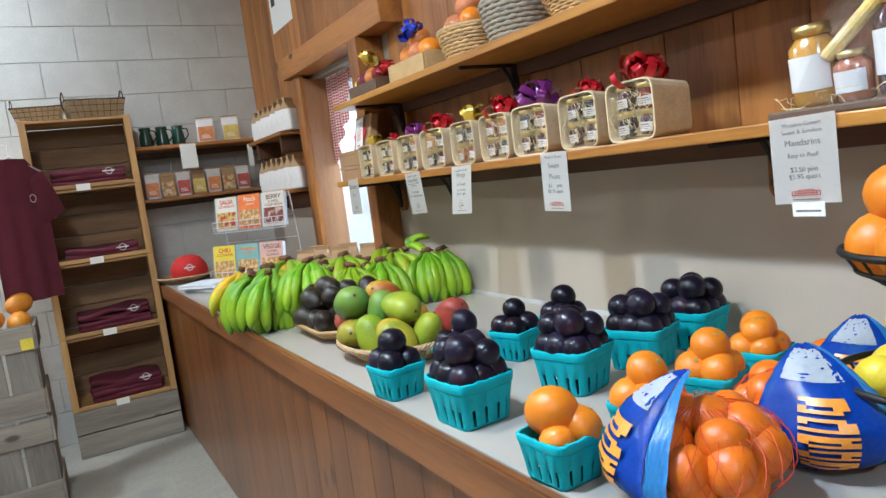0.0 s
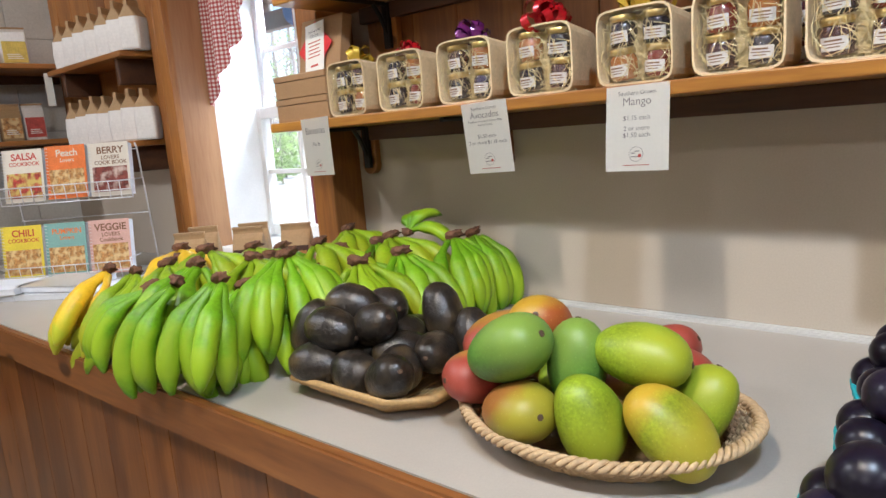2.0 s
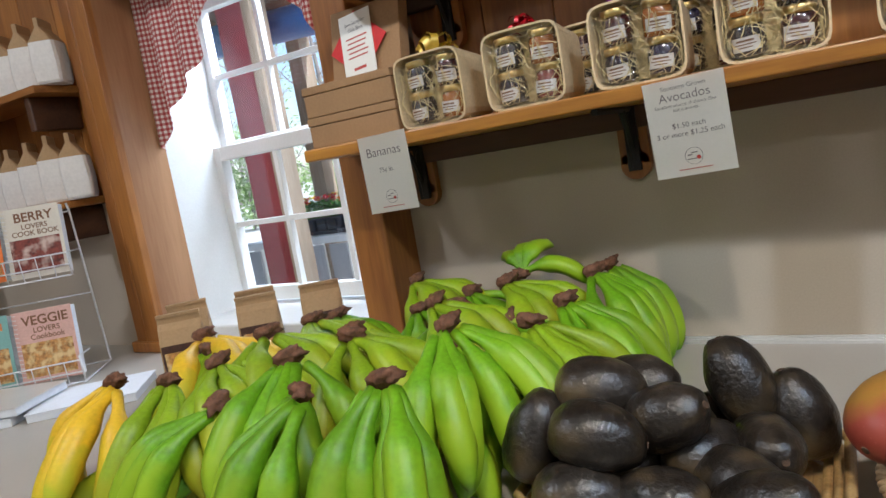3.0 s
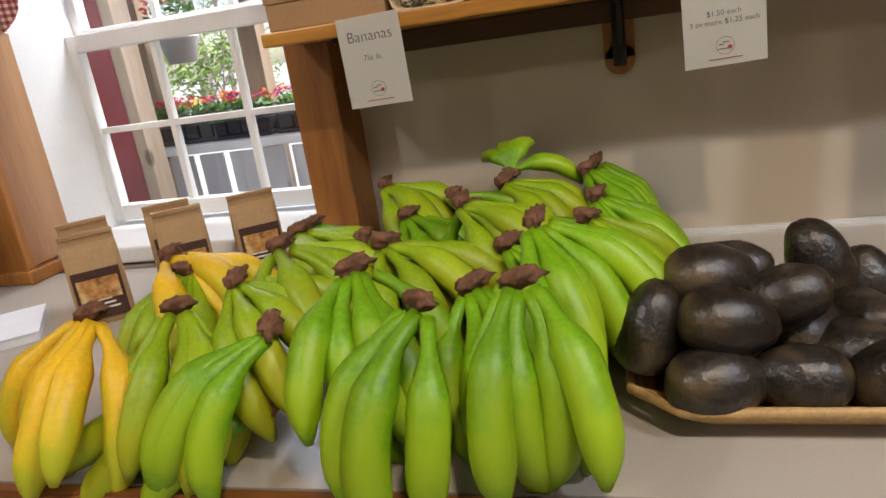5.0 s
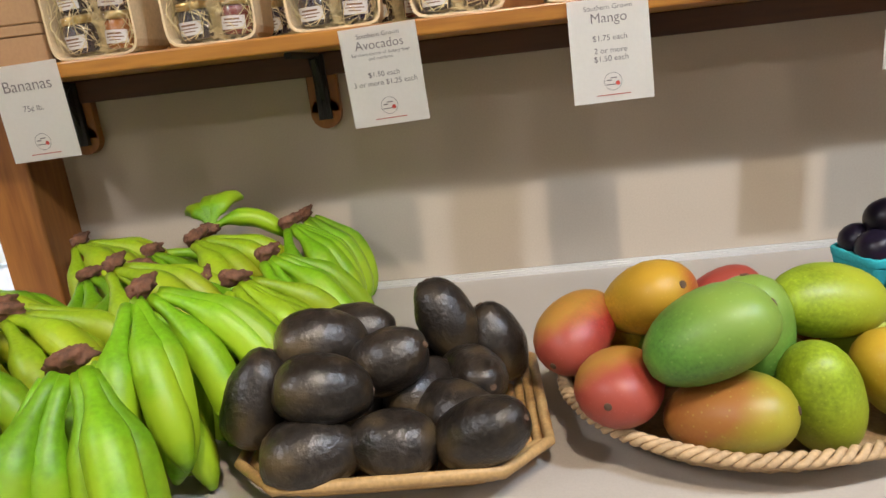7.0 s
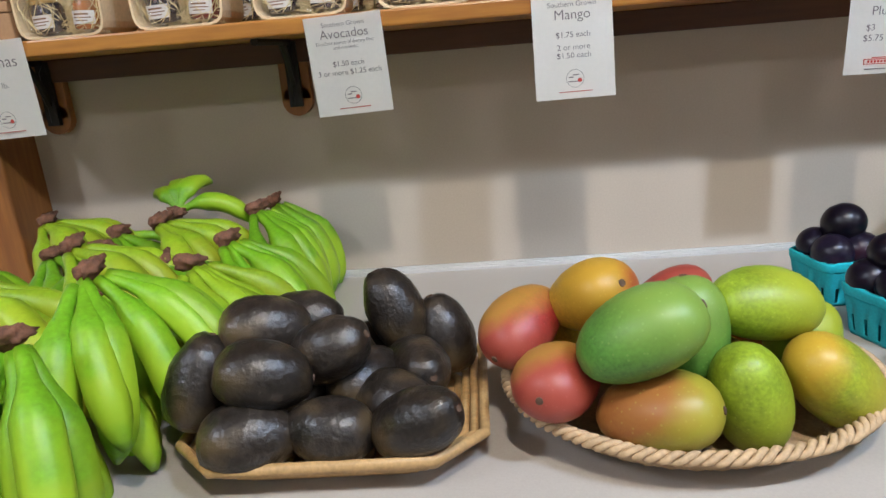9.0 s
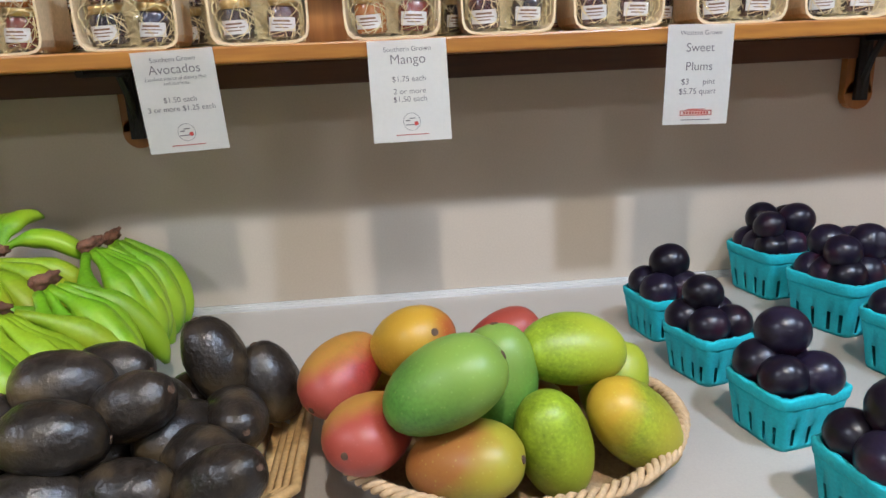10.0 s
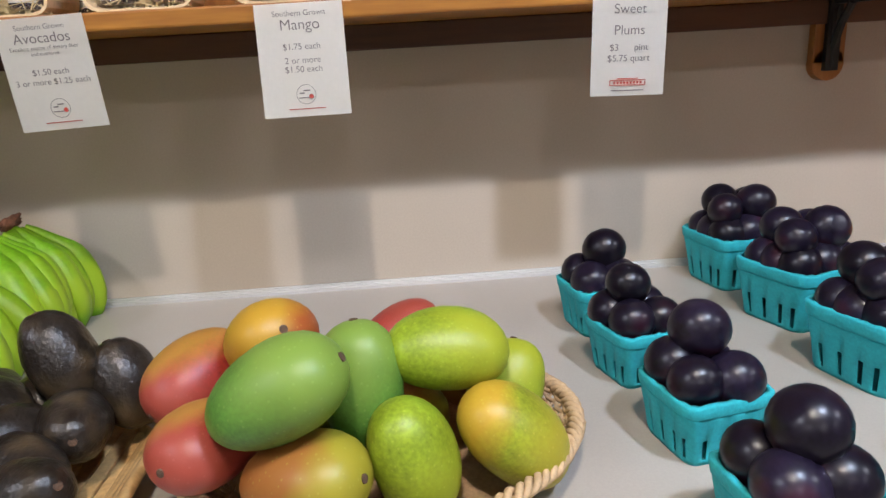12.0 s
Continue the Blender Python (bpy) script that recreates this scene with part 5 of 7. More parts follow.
def net_bag(x, y, turn, rx, ry, rz, seed, band):
    r = random.Random(seed)
    bag = thing("mandarin_bag", "blue and white plastic net bag of mandarins", "fruit bag", pose(x, y, TOP, 0, 0, turn), "bags of mandarins on the counter")

    def surf(a, b, k=1.0, peak=0.0):
        lump = 1 + 0.05 * noise.noise(Vector((math.cos(a) * 2, math.sin(a) * 2, b * 2 + seed)))
        up = max(0.0, math.sin(b))
        return Vector((rx * k * lump * math.cos(b) * math.cos(a), ry * k * lump * math.cos(b) * math.sin(a), max(0.003, rz * 0.92 + rz * k * lump * math.sin(b) + peak * up ** 4)))
    for b, n in ((-0.5, 8), (0.12, 8), (0.72, 6), (1.35, 2)):
        for i in range(n):
            a = 2 * math.pi * (i + r.uniform(-.15, .15)) / n + b
            p = surf(a, b, 0.70)
            p.z = max(p.z, 0.030)
            part("mandarin", MAND, None, bag, m=pose(*p, *any_turn(r)) @ Matrix.Scale(r.uniform(0.95, 1.12), 4))
    bm = bm_new()
    for i in range(22):
        for s in (-1, 1):
            tube(bm, [surf(2 * math.pi * i / 22 + s * 0.55 * j / 8, -0.7 + 2.1 * j / 8, 1.02) for j in range(9)], 0.0006, 3, cap=False)
    part("net", bm, M_NET, bag, "fine red plastic net")
    for name, mat, a0, a1, b0, b1, k in (("film_band", M_BAGBLUE, *band, -0.85, 1.50, 1.13), ("film_edge", M_BAGSKY, band[1], band[1] + 0.26, -0.7, 1.50, 1.12), ("film_patch", M_BAGWHITE, band[0] + 0.2, band[1] - 0.25, 0.92, 1.36, 1.145)):
        bm = bm_new()
        na, nb = 16, 20
        V = [[bm.verts.new(surf(a0 + (a1 - a0) * i / na, b0 + (b1 - b0) * j / nb, k + 0.035 * noise.noise(Vector((a0 * 3 + i * .5, j * .6, seed))) + 0.02 * noise.noise(Vector((i * 1.3, j * 1.1, seed))), 0.035)) for j in range(nb + 1)] for i in range(na + 1)]
        for i in range(na):
            for j in range(nb):
                bm.faces.new((V[i][j], V[i + 1][j], V[i + 1][j + 1], V[i][j + 1]))
        bmesh.ops.solidify(bm, geom=bm.faces[:], thickness=0.0006)
        part(name, bm, mat, bag, {"film_band": "glossy blue printed film", "film_edge": "pale blue film edge", "film_patch": "white film panel"}[name], smooth=True)
    for q in range(5):
        bm = bm_new()
        mid, bb = band[0] + (band[1] - band[0]) * 0.52, -0.50 + 0.26 * q
        cells = [(i, j) for i in range(6) for j in range(4) if not (1 <= i <= 3 and j in ((1, 2) if q % 2 else (1,))) and (i, j) not in ((5, q % 4), (0, (q + 2) % 4))]
        V = [[bm.verts.new(surf(mid + 0.62 * (i / 6 - 0.5), bb + 0.20 * j / 4, 1.175, 0.035)) for j in range(5)] for i in range(7)]
        for i, j in cells:
            bm.faces.new((V[i][j], V[i + 1][j], V[i + 1][j + 1], V[i][j + 1]))
        bmesh.ops.delete(bm, geom=[v for v in bm.verts if not v.link_faces], context="VERTS")
        part("printed_shape", bm, M_BAGGOLD, bag, "orange printed shape", smooth=True)


net_bag(0.650, 0.690, 20, 0.112, 0.105, 0.060, 3, (1.65, 2.95))
net_bag(0.842, 0.672, -20, 0.085, 0.115, 0.056, 5, (3.3, 4.9))
net_bag(1.040, 0.705, 10, 0.085, 0.095, 0.052, 8, (2.6, 4.0))

stand = thing("tiered_fruit_stand", "black wire two-tier stand holding oranges and lemons", "fruit stand", pose(0.925, 0.540, TOP))
bm = bm_new()
tube(bm, [(0, 0, 0.006), (0, 0, 0.40)], 0.006, 10)
for k in range(3):
    a = 2 * math.pi * k / 3 + 0.5
    tube(bm, [(0, 0, 0.02), (0.05 * math.cos(a), 0.05 * math.sin(a), 0.022), (0.08 * math.cos(a), 0.08 * math.sin(a), 0.005)], 0.005, 8)
part("pole", bm, M_BLACK, stand, smooth=True)
for z, r in ((0.060, 0.120), (0.225, 0.105)):
    for rr, zz in ((1.0, 0.045), (0.85, 0.02), (0.6, 0.005), (0.3, 0.0)):
        bm = bm_new()
        tube(bm, [(r * rr * math.cos(2 * math.pi * i / 40), r * rr * math.sin(2 * math.pi * i / 40), z + zz) for i in range(40)], 0.003 if rr < 1 else 0.005, 6, closed=True)
        part("bowl_ring", bm, M_BLACK, stand, smooth=True)
    for i in range(16):
        a = 2 * math.pi * i / 16
        bm = bm_new()
        tube(bm, [(r * q * math.cos(a), r * q * math.sin(a), z + w) for q, w in ((0, 0), (0.6, 0.005), (0.85, 0.02), (1, 0.045))], 0.002, 5)
        part("bowl_wire", bm, M_BLACK, stand, smooth=True)
for k in range(6):
    a = 2 * math.pi * k / 6 + 0.2
    put_fruit("lemon", LEMON, (0.925 + 0.072 * math.cos(a), 0.540 + 0.072 * math.sin(a), TOP + 0.102), any_turn(rnd), "bright yellow lemon on the wire stand", "lemon", "lemons on the wire stand", 1.1)
    if k < 5:
        put_fruit("orange", ORANGES[2], (0.925 + 0.058 * math.cos(a + 0.9), 0.540 + 0.058 * math.sin(a + 0.9), TOP + 0.275), any_turn(rnd), "large bright orange on the wire stand", "orange", "oranges on the wire stand", 1.15)
for a, z in ((1.2, 0.158), (3.0, 0.160)):
    put_fruit("lemon", LEMON, (0.925 + 0.045 * math.cos(a), 0.540 + 0.045 * math.sin(a), TOP + z), any_turn(rnd), "bright yellow lemon on the wire stand", "lemon", "lemons on the wire stand", 1.1)
for a, z in ((2.2, 0.337), (4.6, 0.335)):
    put_fruit("orange", ORANGES[2], (0.925 + 0.034 * math.cos(a), 0.540 + 0.034 * math.sin(a), TOP + z), any_turn(rnd), "large bright orange on the wire stand", "orange", "oranges on the wire stand", 1.15)

# ---- far end of the counter: shelves, bags, books ----
M_KRAFT = material("kraft_paper", (0.40, 0.25, 0.12), 0.7, vary=0.1, scale=16, fine=160, bump=0.3)
M_BAGPAPER = material("white_bag_paper", (0.74, 0.70, 0.66), 0.55, vary=0.07, scale=18, fine=120, bump=0.3)
M_ORANGEPRINT = material("orange_packet_print", (0.68, 0.24, 0.06), 0.5, vary=0.25, scale=40, bump=0.1)
M_REDPRINT = material("red_packet_print", (0.52, 0.07, 0.05), 0.5, vary=0.3, scale=40, bump=0.1)
M_YELPRINT = material("yellow_packet_print", (0.68, 0.50, 0.10), 0.5, vary=0.2, scale=40, bump=0.1)
M_BROWNPRINT = material("dark_brown_print", (0.065, 0.025, 0.015), 0.5, vary=0.3, scale=30, bump=0.1)
M_FOOD = material("food_picture", (0.52, 0.25, 0.07), 0.5, vary=0.5, scale=60, fine=150, bump=0.1, spot=(0.70, 0.52, 0.25), spot_amount=0.5, spot_scale=45)
M_SALSA = material("salsa_picture", (0.46, 0.05, 0.03), 0.5, vary=0.5, scale=50, fine=140, bump=0.05, spot=(0.62, 0.46, 0.12), spot_amount=0.6, spot_scale=38)
M_BERRYPIC = material("berry_picture", (0.22, 0.045, 0.03), 0.5, vary=0.5, scale=45, fine=140, bump=0.05, spot=(0.60, 0.45, 0.38), spot_amount=0.45, spot_scale=30)
M_TEAL = material("teal_print", (0.22, 0.42, 0.38), 0.5, vary=0.1, bump=0.05)
M_BOOKRED = material("red_cover", (0.55, 0.06, 0.04), 0.4, vary=0.2, scale=40, bump=0.05)
M_BOOKORANGE = material("orange_cover", (0.80, 0.20, 0.04), 0.4, vary=0.15, scale=40, bump=0.05)
M_BOOKCREAM = material("cream_cover", (0.72, 0.66, 0.56), 0.4, vary=0.05, scale=40, bump=0.05)
M_BOOKPINK = material("pink_cover", (0.68, 0.42, 0.36), 0.4, vary=0.1, scale=40, bump=0.05)
M_WIRE = material("white_wire", (0.72, 0.72, 0.74), 0.35, 0.3, bump=0)
M_PAGES = material("page_edges", (0.72, 0.74, 0.78), 0.6, vary=0.04, scale=30, bump=0.2)
M_GREENTIN = material("green_enamel", (0.012, 0.055, 0.035), 0.25, vary=0.2, scale=20, bump=0.05)
M_MAROON = material("maroon_cotton", (0.105, 0.012, 0.026), 0.9, vary=0.18, scale=16, fine=300, bump=0.5)
M_LOGO = material("pale_print", (0.62, 0.55, 0.52), 0.7, bump=0)
M_CAP = material("red_cap_cloth", (0.55, 0.02, 0.015), 0.75, vary=0.12, scale=30, fine=300, bump=0.3)
M_GOURD = material("orange_gourd", (0.66, 0.26, 0.02), 0.4, vary=0.2, scale=20, bump=0.1)
M_TAGYEL = material("yellow_tag", (0.78, 0.62, 0.05), 0.5, bump=0)

for z, d, z2 in ((1.66, 0.29, 1.625), (1.36, 0.29, 1.318)):
    s = thing("corner_shelf", "stained pine shelf across the block wall", "shelf")
    part("board", box(0.44, 1.24, 4.622 - d, 4.622, z - 0.02, z, 0.003), M_WOOD_X, s)
    part("cleat", box(0.46, 1.235, 4.60, 4.622, z - 0.055, z - 0.0205, 0.002), M_DARK_Y, s)
    s = thing("corner_shelf", "short stained pine shelf beside the window casing", "shelf")
    part("board", box(1.085, 1.2445, WY1 + 0.13, 4.325, z2 - 0.02, z2, 0.003), M_WOOD_Y, s)
    part("bracket", box(1.10, 1.2395, 3.72, 3.745, z2 - 0.11, z2 - 0.0205, 0.004), M_DARK_Y, s, "dark wooden bracket")
    part("bracket", box(1.10, 1.2395, 4.2, 4.225, z2 - 0.11, z2 - 0.0205, 0.004), M_DARK_Y, s, "dark wooden bracket")


def paper_bag(m, w, d, h, body, label, lab_text, group, front_mat=None, seed=0, pinch=False):
    """A filled paper packet with a pinched and folded top; it faces -y."""
    r = random.Random(seed)
    b = thing("paper_bag", lab_text, "paper bag", m, group)
    bm = bm_new()
    n = 6
    rows = []
    for t, sw, sd in (((0, 0.9, 0.92), (0.04, 1, 1), (0.3, 1.04, 1.08), (0.64, 1.0, 0.98), (0.70, 0.98, 0.80), (0.88, 0.92, 0.12), (1.0, 0.9, 0.07)) if pinch else ((0, 0.94, 0.92), (0.04, 1, 1), (0.3, 1.02, 1.06), (0.6, 1.0, 0.95), (0.80, 0.99, 0.45), (0.88, 0.98, 0.10), (1.0, 0.96, 0.07))):
        ring = []
        for k in range(4 * n):
            p = rounded(k, 4 * n, 1.0)
            j = 1 + 0.02 * noise.noise(Vector((k, t * 9, seed)))
            ring.append(bm.verts.new((p.x * w / 2 * sw * j, p.y * d / 2 * sd * j, h * t)))
        rows.append(ring)
    for a, c in zip(rows, rows[1:]):
        for k in range(4 * n):
            bm.faces.new((a[k], a[(k + 1) % (4 * n)], c[(k + 1) % (4 * n)], c[k]))
    bm.faces.new(rows[0][::-1]), bm.faces.new(rows[-1])
    pouch = part("pouch", bm, body, b)
    if pinch:
        pouch.data.materials.append(M_KRAFT)
        for f in pouch.data.polygons:
            f.material_index = 1 if f.center.z > 0.66 * h else 0
    if front_mat:
        bm = bm_new()
        V = [[bm.verts.new((w * (i / 4 - 0.5) * 0.86, -d / 2 * (1.12, 1.13, 1.12, 1.08, 1.02)[j] - 0.001, h * (0.08 + 0.135 * j))) for j in range(5)] for i in range(5)]
        for i in range(4):
            for j in range(4):
                bm.faces.new((V[i][j], V[i + 1][j], V[i + 1][j + 1], V[i][j + 1]))
        part("front_label", bm, front_mat, b, label)
        bm = bm_new()
        for k in range(3):
            add_box(bm, -w * 0.28, w * 0.28 * (1 - 0.2 * k), -d / 2 * 1.14 - 0.002, -d / 2 * 1.14 - 0.0012, h * (0.18 + 0.05 * k), h * (0.20 + 0.05 * k))
        part("bars", bm, M_PAPER, b)
    part("fold", box(-w * (0.46 if pinch else 0.49), w * (0.46 if pinch else 0.49), -0.006, 0.006, h * (0.84 if pinch else 0.955), h * 1.0, 0.001), M_KRAFT, b, "folded kraft strip")
    return b


# packets along the corner shelves
for k, x in enumerate((0.53, 0.62, 0.71)):
    c = thing("milk_can", "small dark green enamel jug", "jug", pose(x, 4.46, 1.66), "green jugs on the corner shelf")
    bm = bm_new()
    lathe(bm, [(0, 0), (0.036, 0), (0.038, 0.02), (0.033, 0.075), (0.028, 0.09), (0.034, 0.115), (0.032, 0.115), (0.026, 0.09), (0, 0.088)], 20)
    part("body", bm, M_GREENTIN, c, smooth=True)
    bm = bm_new()
    tube(bm, [(0.03, 0, 0.10), (0.055, 0, 0.095), (0.06, 0, 0.06), (0.036, 0, 0.03)], 0.004, 6)
    part("handle", bm, M_GREENTIN, c, smooth=True)
FR = [M_ORANGEPRINT, M_YELPRINT, M_REDPRINT, M_FOOD]
LB = {"w": "white paper packet with a printed orange label", "k": "pinched white paper bag with a folded kraft top"}
for k, x in enumerate((0.87, 1.02)):
    paper_bag(pose(x, 4.45, 1.66, 0, 0, -10), 0.10, 0.06, 0.155, M_BAGPAPER, "printed label", LB["w"], "packets on the corner shelves", FR[k], k)
for k in range(7):
    paper_bag(pose(1.150, 4.26 - 0.100 * k, 1.626, 0, 0, 34 + (k * 17) % 17), 0.080, 0.070, 0.168 + 0.004 * (k % 3), M_BAGPAPER, "printed label", LB["k"], "packets on the corner shelves", FR[(k + 2) % 4] if k < 2 else None, k + 5, True)
for k in range(7):
    paper_bag(pose(0.52 + 0.088 * k, 4.45, 1.361, 0, 0, -8), 0.080, 0.05, 0.150, (M_BAGPAPER, M_KRAFT)[k % 2], "printed label", "small packet with a bright printed front", "packets on the corner shelves", FR[(k * 3) % 4], k + 15)
for k in range(7):
    paper_bag(pose(1.150, 4.26 - 0.100 * k, 1.319, 0, 0, 34 + (k * 19) % 17), 0.080, 0.070, 0.176 + 0.004 * (k % 3), M_BAGPAPER, "printed label", LB["k"], "packets on the corner shelves", FR[k % 4] if k < 2 else None, k + 25, True)
for x, y, z, h in ((0.73, 4.328, 1.655, 0.14), (1.085, 4.32, 1.62, 0.13)):
    t = thing("paper_notice", "small white paper notice on the shelf edge", "notice", pose(x, y, z, 90, 0, 0))
    part("card", box(-0.045 if h > 0.135 else -0.015, 0.045 if h > 0.135 else 0.015, -h, 0, 0, 0.0008), M_PAPER, t)

# wire rack of cookbooks, turned towards the aisle
rack = thing("cookbook_rack", "white wire counter rack holding two tiers of cookbooks", "book rack", pose(0.880, 3.745, TOP, 0, 0, -50))
RW = 0.225
bm = bm_new()
for sx in (-RW, RW):
    tube(bm, [(sx, -0.10, 0.004), (sx, 0.10, 0.004), (sx, 0.06, 0.42), (sx, 0.05, 0.44)], 0.003, 6)
    tube(bm, [(sx, -0.10, 0.018), (sx, -0.105, 0.07), (sx, -0.03, 0.07)], 0.0025, 6)
    tube(bm, [(sx, -0.02, 0.262), (sx, -0.025, 0.32), (sx, 0.06, 0.32)], 0.0025, 6)
for yy, z in ((-0.10, 0.004), (0.10, 0.004), (-0.105, 0.06), (-0.10, 0.03), (-0.025, 0.32), (-0.022, 0.29), (0.06, 0.42), (0.07, 0.20), (-0.02, 0.262)):
    tube(bm, [(-RW, yy, z), (RW, yy, z)], 0.0022, 6)
for k in range(13):
    x = -RW + 2 * RW * k / 12
    tube(bm, [(x, -0.10, 0.004), (x, -0.105, 0.06)], 0.0014, 5)
    tube(bm, [(x, -0.02, 0.262), (x, -0.025, 0.32)], 0.0014, 5)
part("wire_frame", bm, M_WIRE, rack, "white coated wire frame", smooth=True)


def book(x, z, lean, cover, title, title_mat, second, picture, label):
    b = thing("cookbook", label, "book", pose(0.880, 3.745, TOP, 0, 0, -50) @ pose(x, -0.085 if z < 0.1 else -0.008, z, lean, 0, 0), "cookbooks in the wire rack")
    w, h = 0.138, 0.178
    part("page_block", box(-w / 2 + 0.004, w / 2 - 0.002, 0.0015, 0.032, 0.002, h - 0.003, 0.001), M_PAGES, b, "thick white page block")
    part("cover", box(-w / 2, w / 2, 0, 0.0014, 0, h), cover, b)
    part("picture", box(-w * 0.42, w * 0.44, -0.0008, -0.0001, h * 0.08, h * 0.55), picture, b, "printed food picture")
    bm = bm_new()
    for k in range(16):
        z0 = 0.008 + (h - 0.016) * k / 15
        tube(bm, [(-w / 2 + 0.010, -0.002, z0), (-w / 2 - 0.002, -0.004, z0 + 0.002), (-w / 2 - 0.006, 0.012, z0 + 0.002), (-w / 2 + 0.004, 0.034, z0)], 0.0012, 4)
    part("spiral", bm, M_WIRE, b, "white comb binding")
    m = Matrix(((1, 0, 0, 0.006), (0, 0, -1, -0.0006), (0, 1, 0, h * 0.80), (0, 0, 0, 1)))
    text_mesh(title, 0.032 if len(title) < 7 else 0.024, title_mat, b, m, weight=0.022)
    for i, line in enumerate(second):
        m = Matrix(((1, 0, 0, 0.006), (0, 0, -1, -0.0006), (0, 1, 0, h * (0.69 - 0.095 * i)), (0, 0, 0, 1)))
        text_mesh(line, 0.018, title_mat, b, m, weight=0.015)


book(-0.148, 0.270, -8, M_BOOKCREAM, "SALSA", M_BOOKRED, ("COOKBOOK",), M_SALSA, "spiral-bound cookbook with a red pepper cover")
book(0.0, 0.273, -8, M_BOOKORANGE, "Peach", M_BOOKCREAM, ("Lovers",), M_FOOD, "spiral-bound cookbook with an orange cover")
book(0.148, 0.271, -8, M_BOOKCREAM, "BERRY", M_INK_BROWN, ("LOVERS", "COOK BOOK"), M_BERRYPIC, "spiral-bound cookbook with a cream berry cover")
book(-0.148, 0.020, -8, M_TAGYEL, "CHILI", M_BOOKRED, ("COOKBOOK",), M_FOOD, "spiral-bound cookbook with a yellow chili cover")
book(0.0, 0.020, -8, M_TEAL, "PUMPKIN", M_BOOKORANGE, ("Lovers",), M_FOOD, "spiral-bound cookbook with a pale teal cover")
book(0.148, 0.020, -8, M_BOOKPINK, "VEGGIE", M_INK_BROWN, ("LOVERS", "Cookbook"), M_FOOD, "spiral-bound cookbook with a pink vegetable cover")
for k, (x, y, z, t) in enumerate(((0.72, 3.52, 0, 32), (0.74, 3.50, 0.022, 26), (0.86, 3.33, 0, 40), (0.62, 3.68, 0, 30), (0.60, 3.66, 0.022, 38))):
    b = thing("booklet", "white spiral booklet lying flat on the counter", "book", pose(x, y, TOP + z, 0, 0, t), "booklets lying on the counter")
    part("page_block", box(-0.085, 0.085, -0.11, 0.11, 0.0, 0.016, 0.002), M_PAGES, b)
    part("cover", box(-0.087, 0.087, -0.112, 0.112, 0.0165, 0.019, 0.0005), (M_PAGES, M_TRIM)[k % 2], b, "pale blue-white cover")

# brown paper bags of nuts before the window
for k, (x, y, t) in enumerate(((0.955, 3.120, -50), (1.050, 3.210, -48), (1.085, 3.020, -52), (1.150, 3.090, -48), (1.180, 2.915, -52))):
    b = paper_bag(pose(x, y, TOP, 0, 0, t), 0.092, 0.060, 0.166, M_KRAFT, "dark brown label", "kraft paper bag of nuts with a dark picture label", "nut bags by the window", M_BROWNPRINT, k + 40)
    part("picture", box(-0.034, 0.034, -0.0362, -0.0354, 0.048, 0.088), M_FOOD, b, "printed picture of nuts")

# red cap on a woven tray
tr = thing("woven_tray", "round woven straw tray under a red cap", "tray", pose(0.60, 4.27, TOP))
for k in range(6):
    bm = bm_new()
    tube(bm, [((0.10 + 0.012 * k) * math.cos(2 * math.pi * i / 60), (0.10 + 0.012 * k) * math.sin(2 * math.pi * i / 60), 0.006 + 0.006 * k) for i in range(60)], 0.006, 6, closed=True)
    part("coil", bm, M_WICKER, tr, smooth=True)
bm = bm_new()
lathe(bm, [(0, 0.002), (0.105, 0.002), (0.105, 0.008), (0, 0.008)], 32)
part("base", bm, M_WICKER, tr)
cap = thing("baseball_cap", "red cloth cap with a white front print", "cap", pose(0.615, 4.26, TOP + 0.030, 0, 0, 0))
bm = bm_new()
lathe(bm, [(0.098, 0), (0.104, 0.03), (0.096, 0.065), (0.070, 0.10), (0.035, 0.118), (0, 0.122)], 28)
part("crown", bm, M_CAP, cap, smooth=True)
bm = bm_new()
V = [[bm.verts.new((0.095 * math.sin(a) * (1 + 0.0 * q), -0.080 - 0.075 * q * math.cos(a * 0.9), 0.012 - 0.012 * q - 0.018 * math.sin(a) ** 2)) for q in (0, 0.5, 1)] for a in [(-1.2 + 2.4 * i / 12) for i in range(13)]]
for i in range(12):
    for j in range(2):
        bm.faces.new((V[i][j], V[i + 1][j], V[i + 1][j + 1], V[i][j + 1]))
bmesh.ops.solidify(bm, geom=bm.faces[:], thickness=0.003)
part("brim", bm, M_CAP, cap, smooth=True)
bm = flat_ring(0.014, 0.019)
add_box(bm, -0.03, 0.03, -0.004, 0.003, 0, 0.0008)
part("front_print", bm, M_LOGO, cap, "white printed emblem", m=pose(-0.01, -0.100, 0.055, 78, 0, 0))

# ---- crate shelves with folded shirts ----
CW, CD, CX, CYF = 0.54, 0.30, 0.176, 4.30


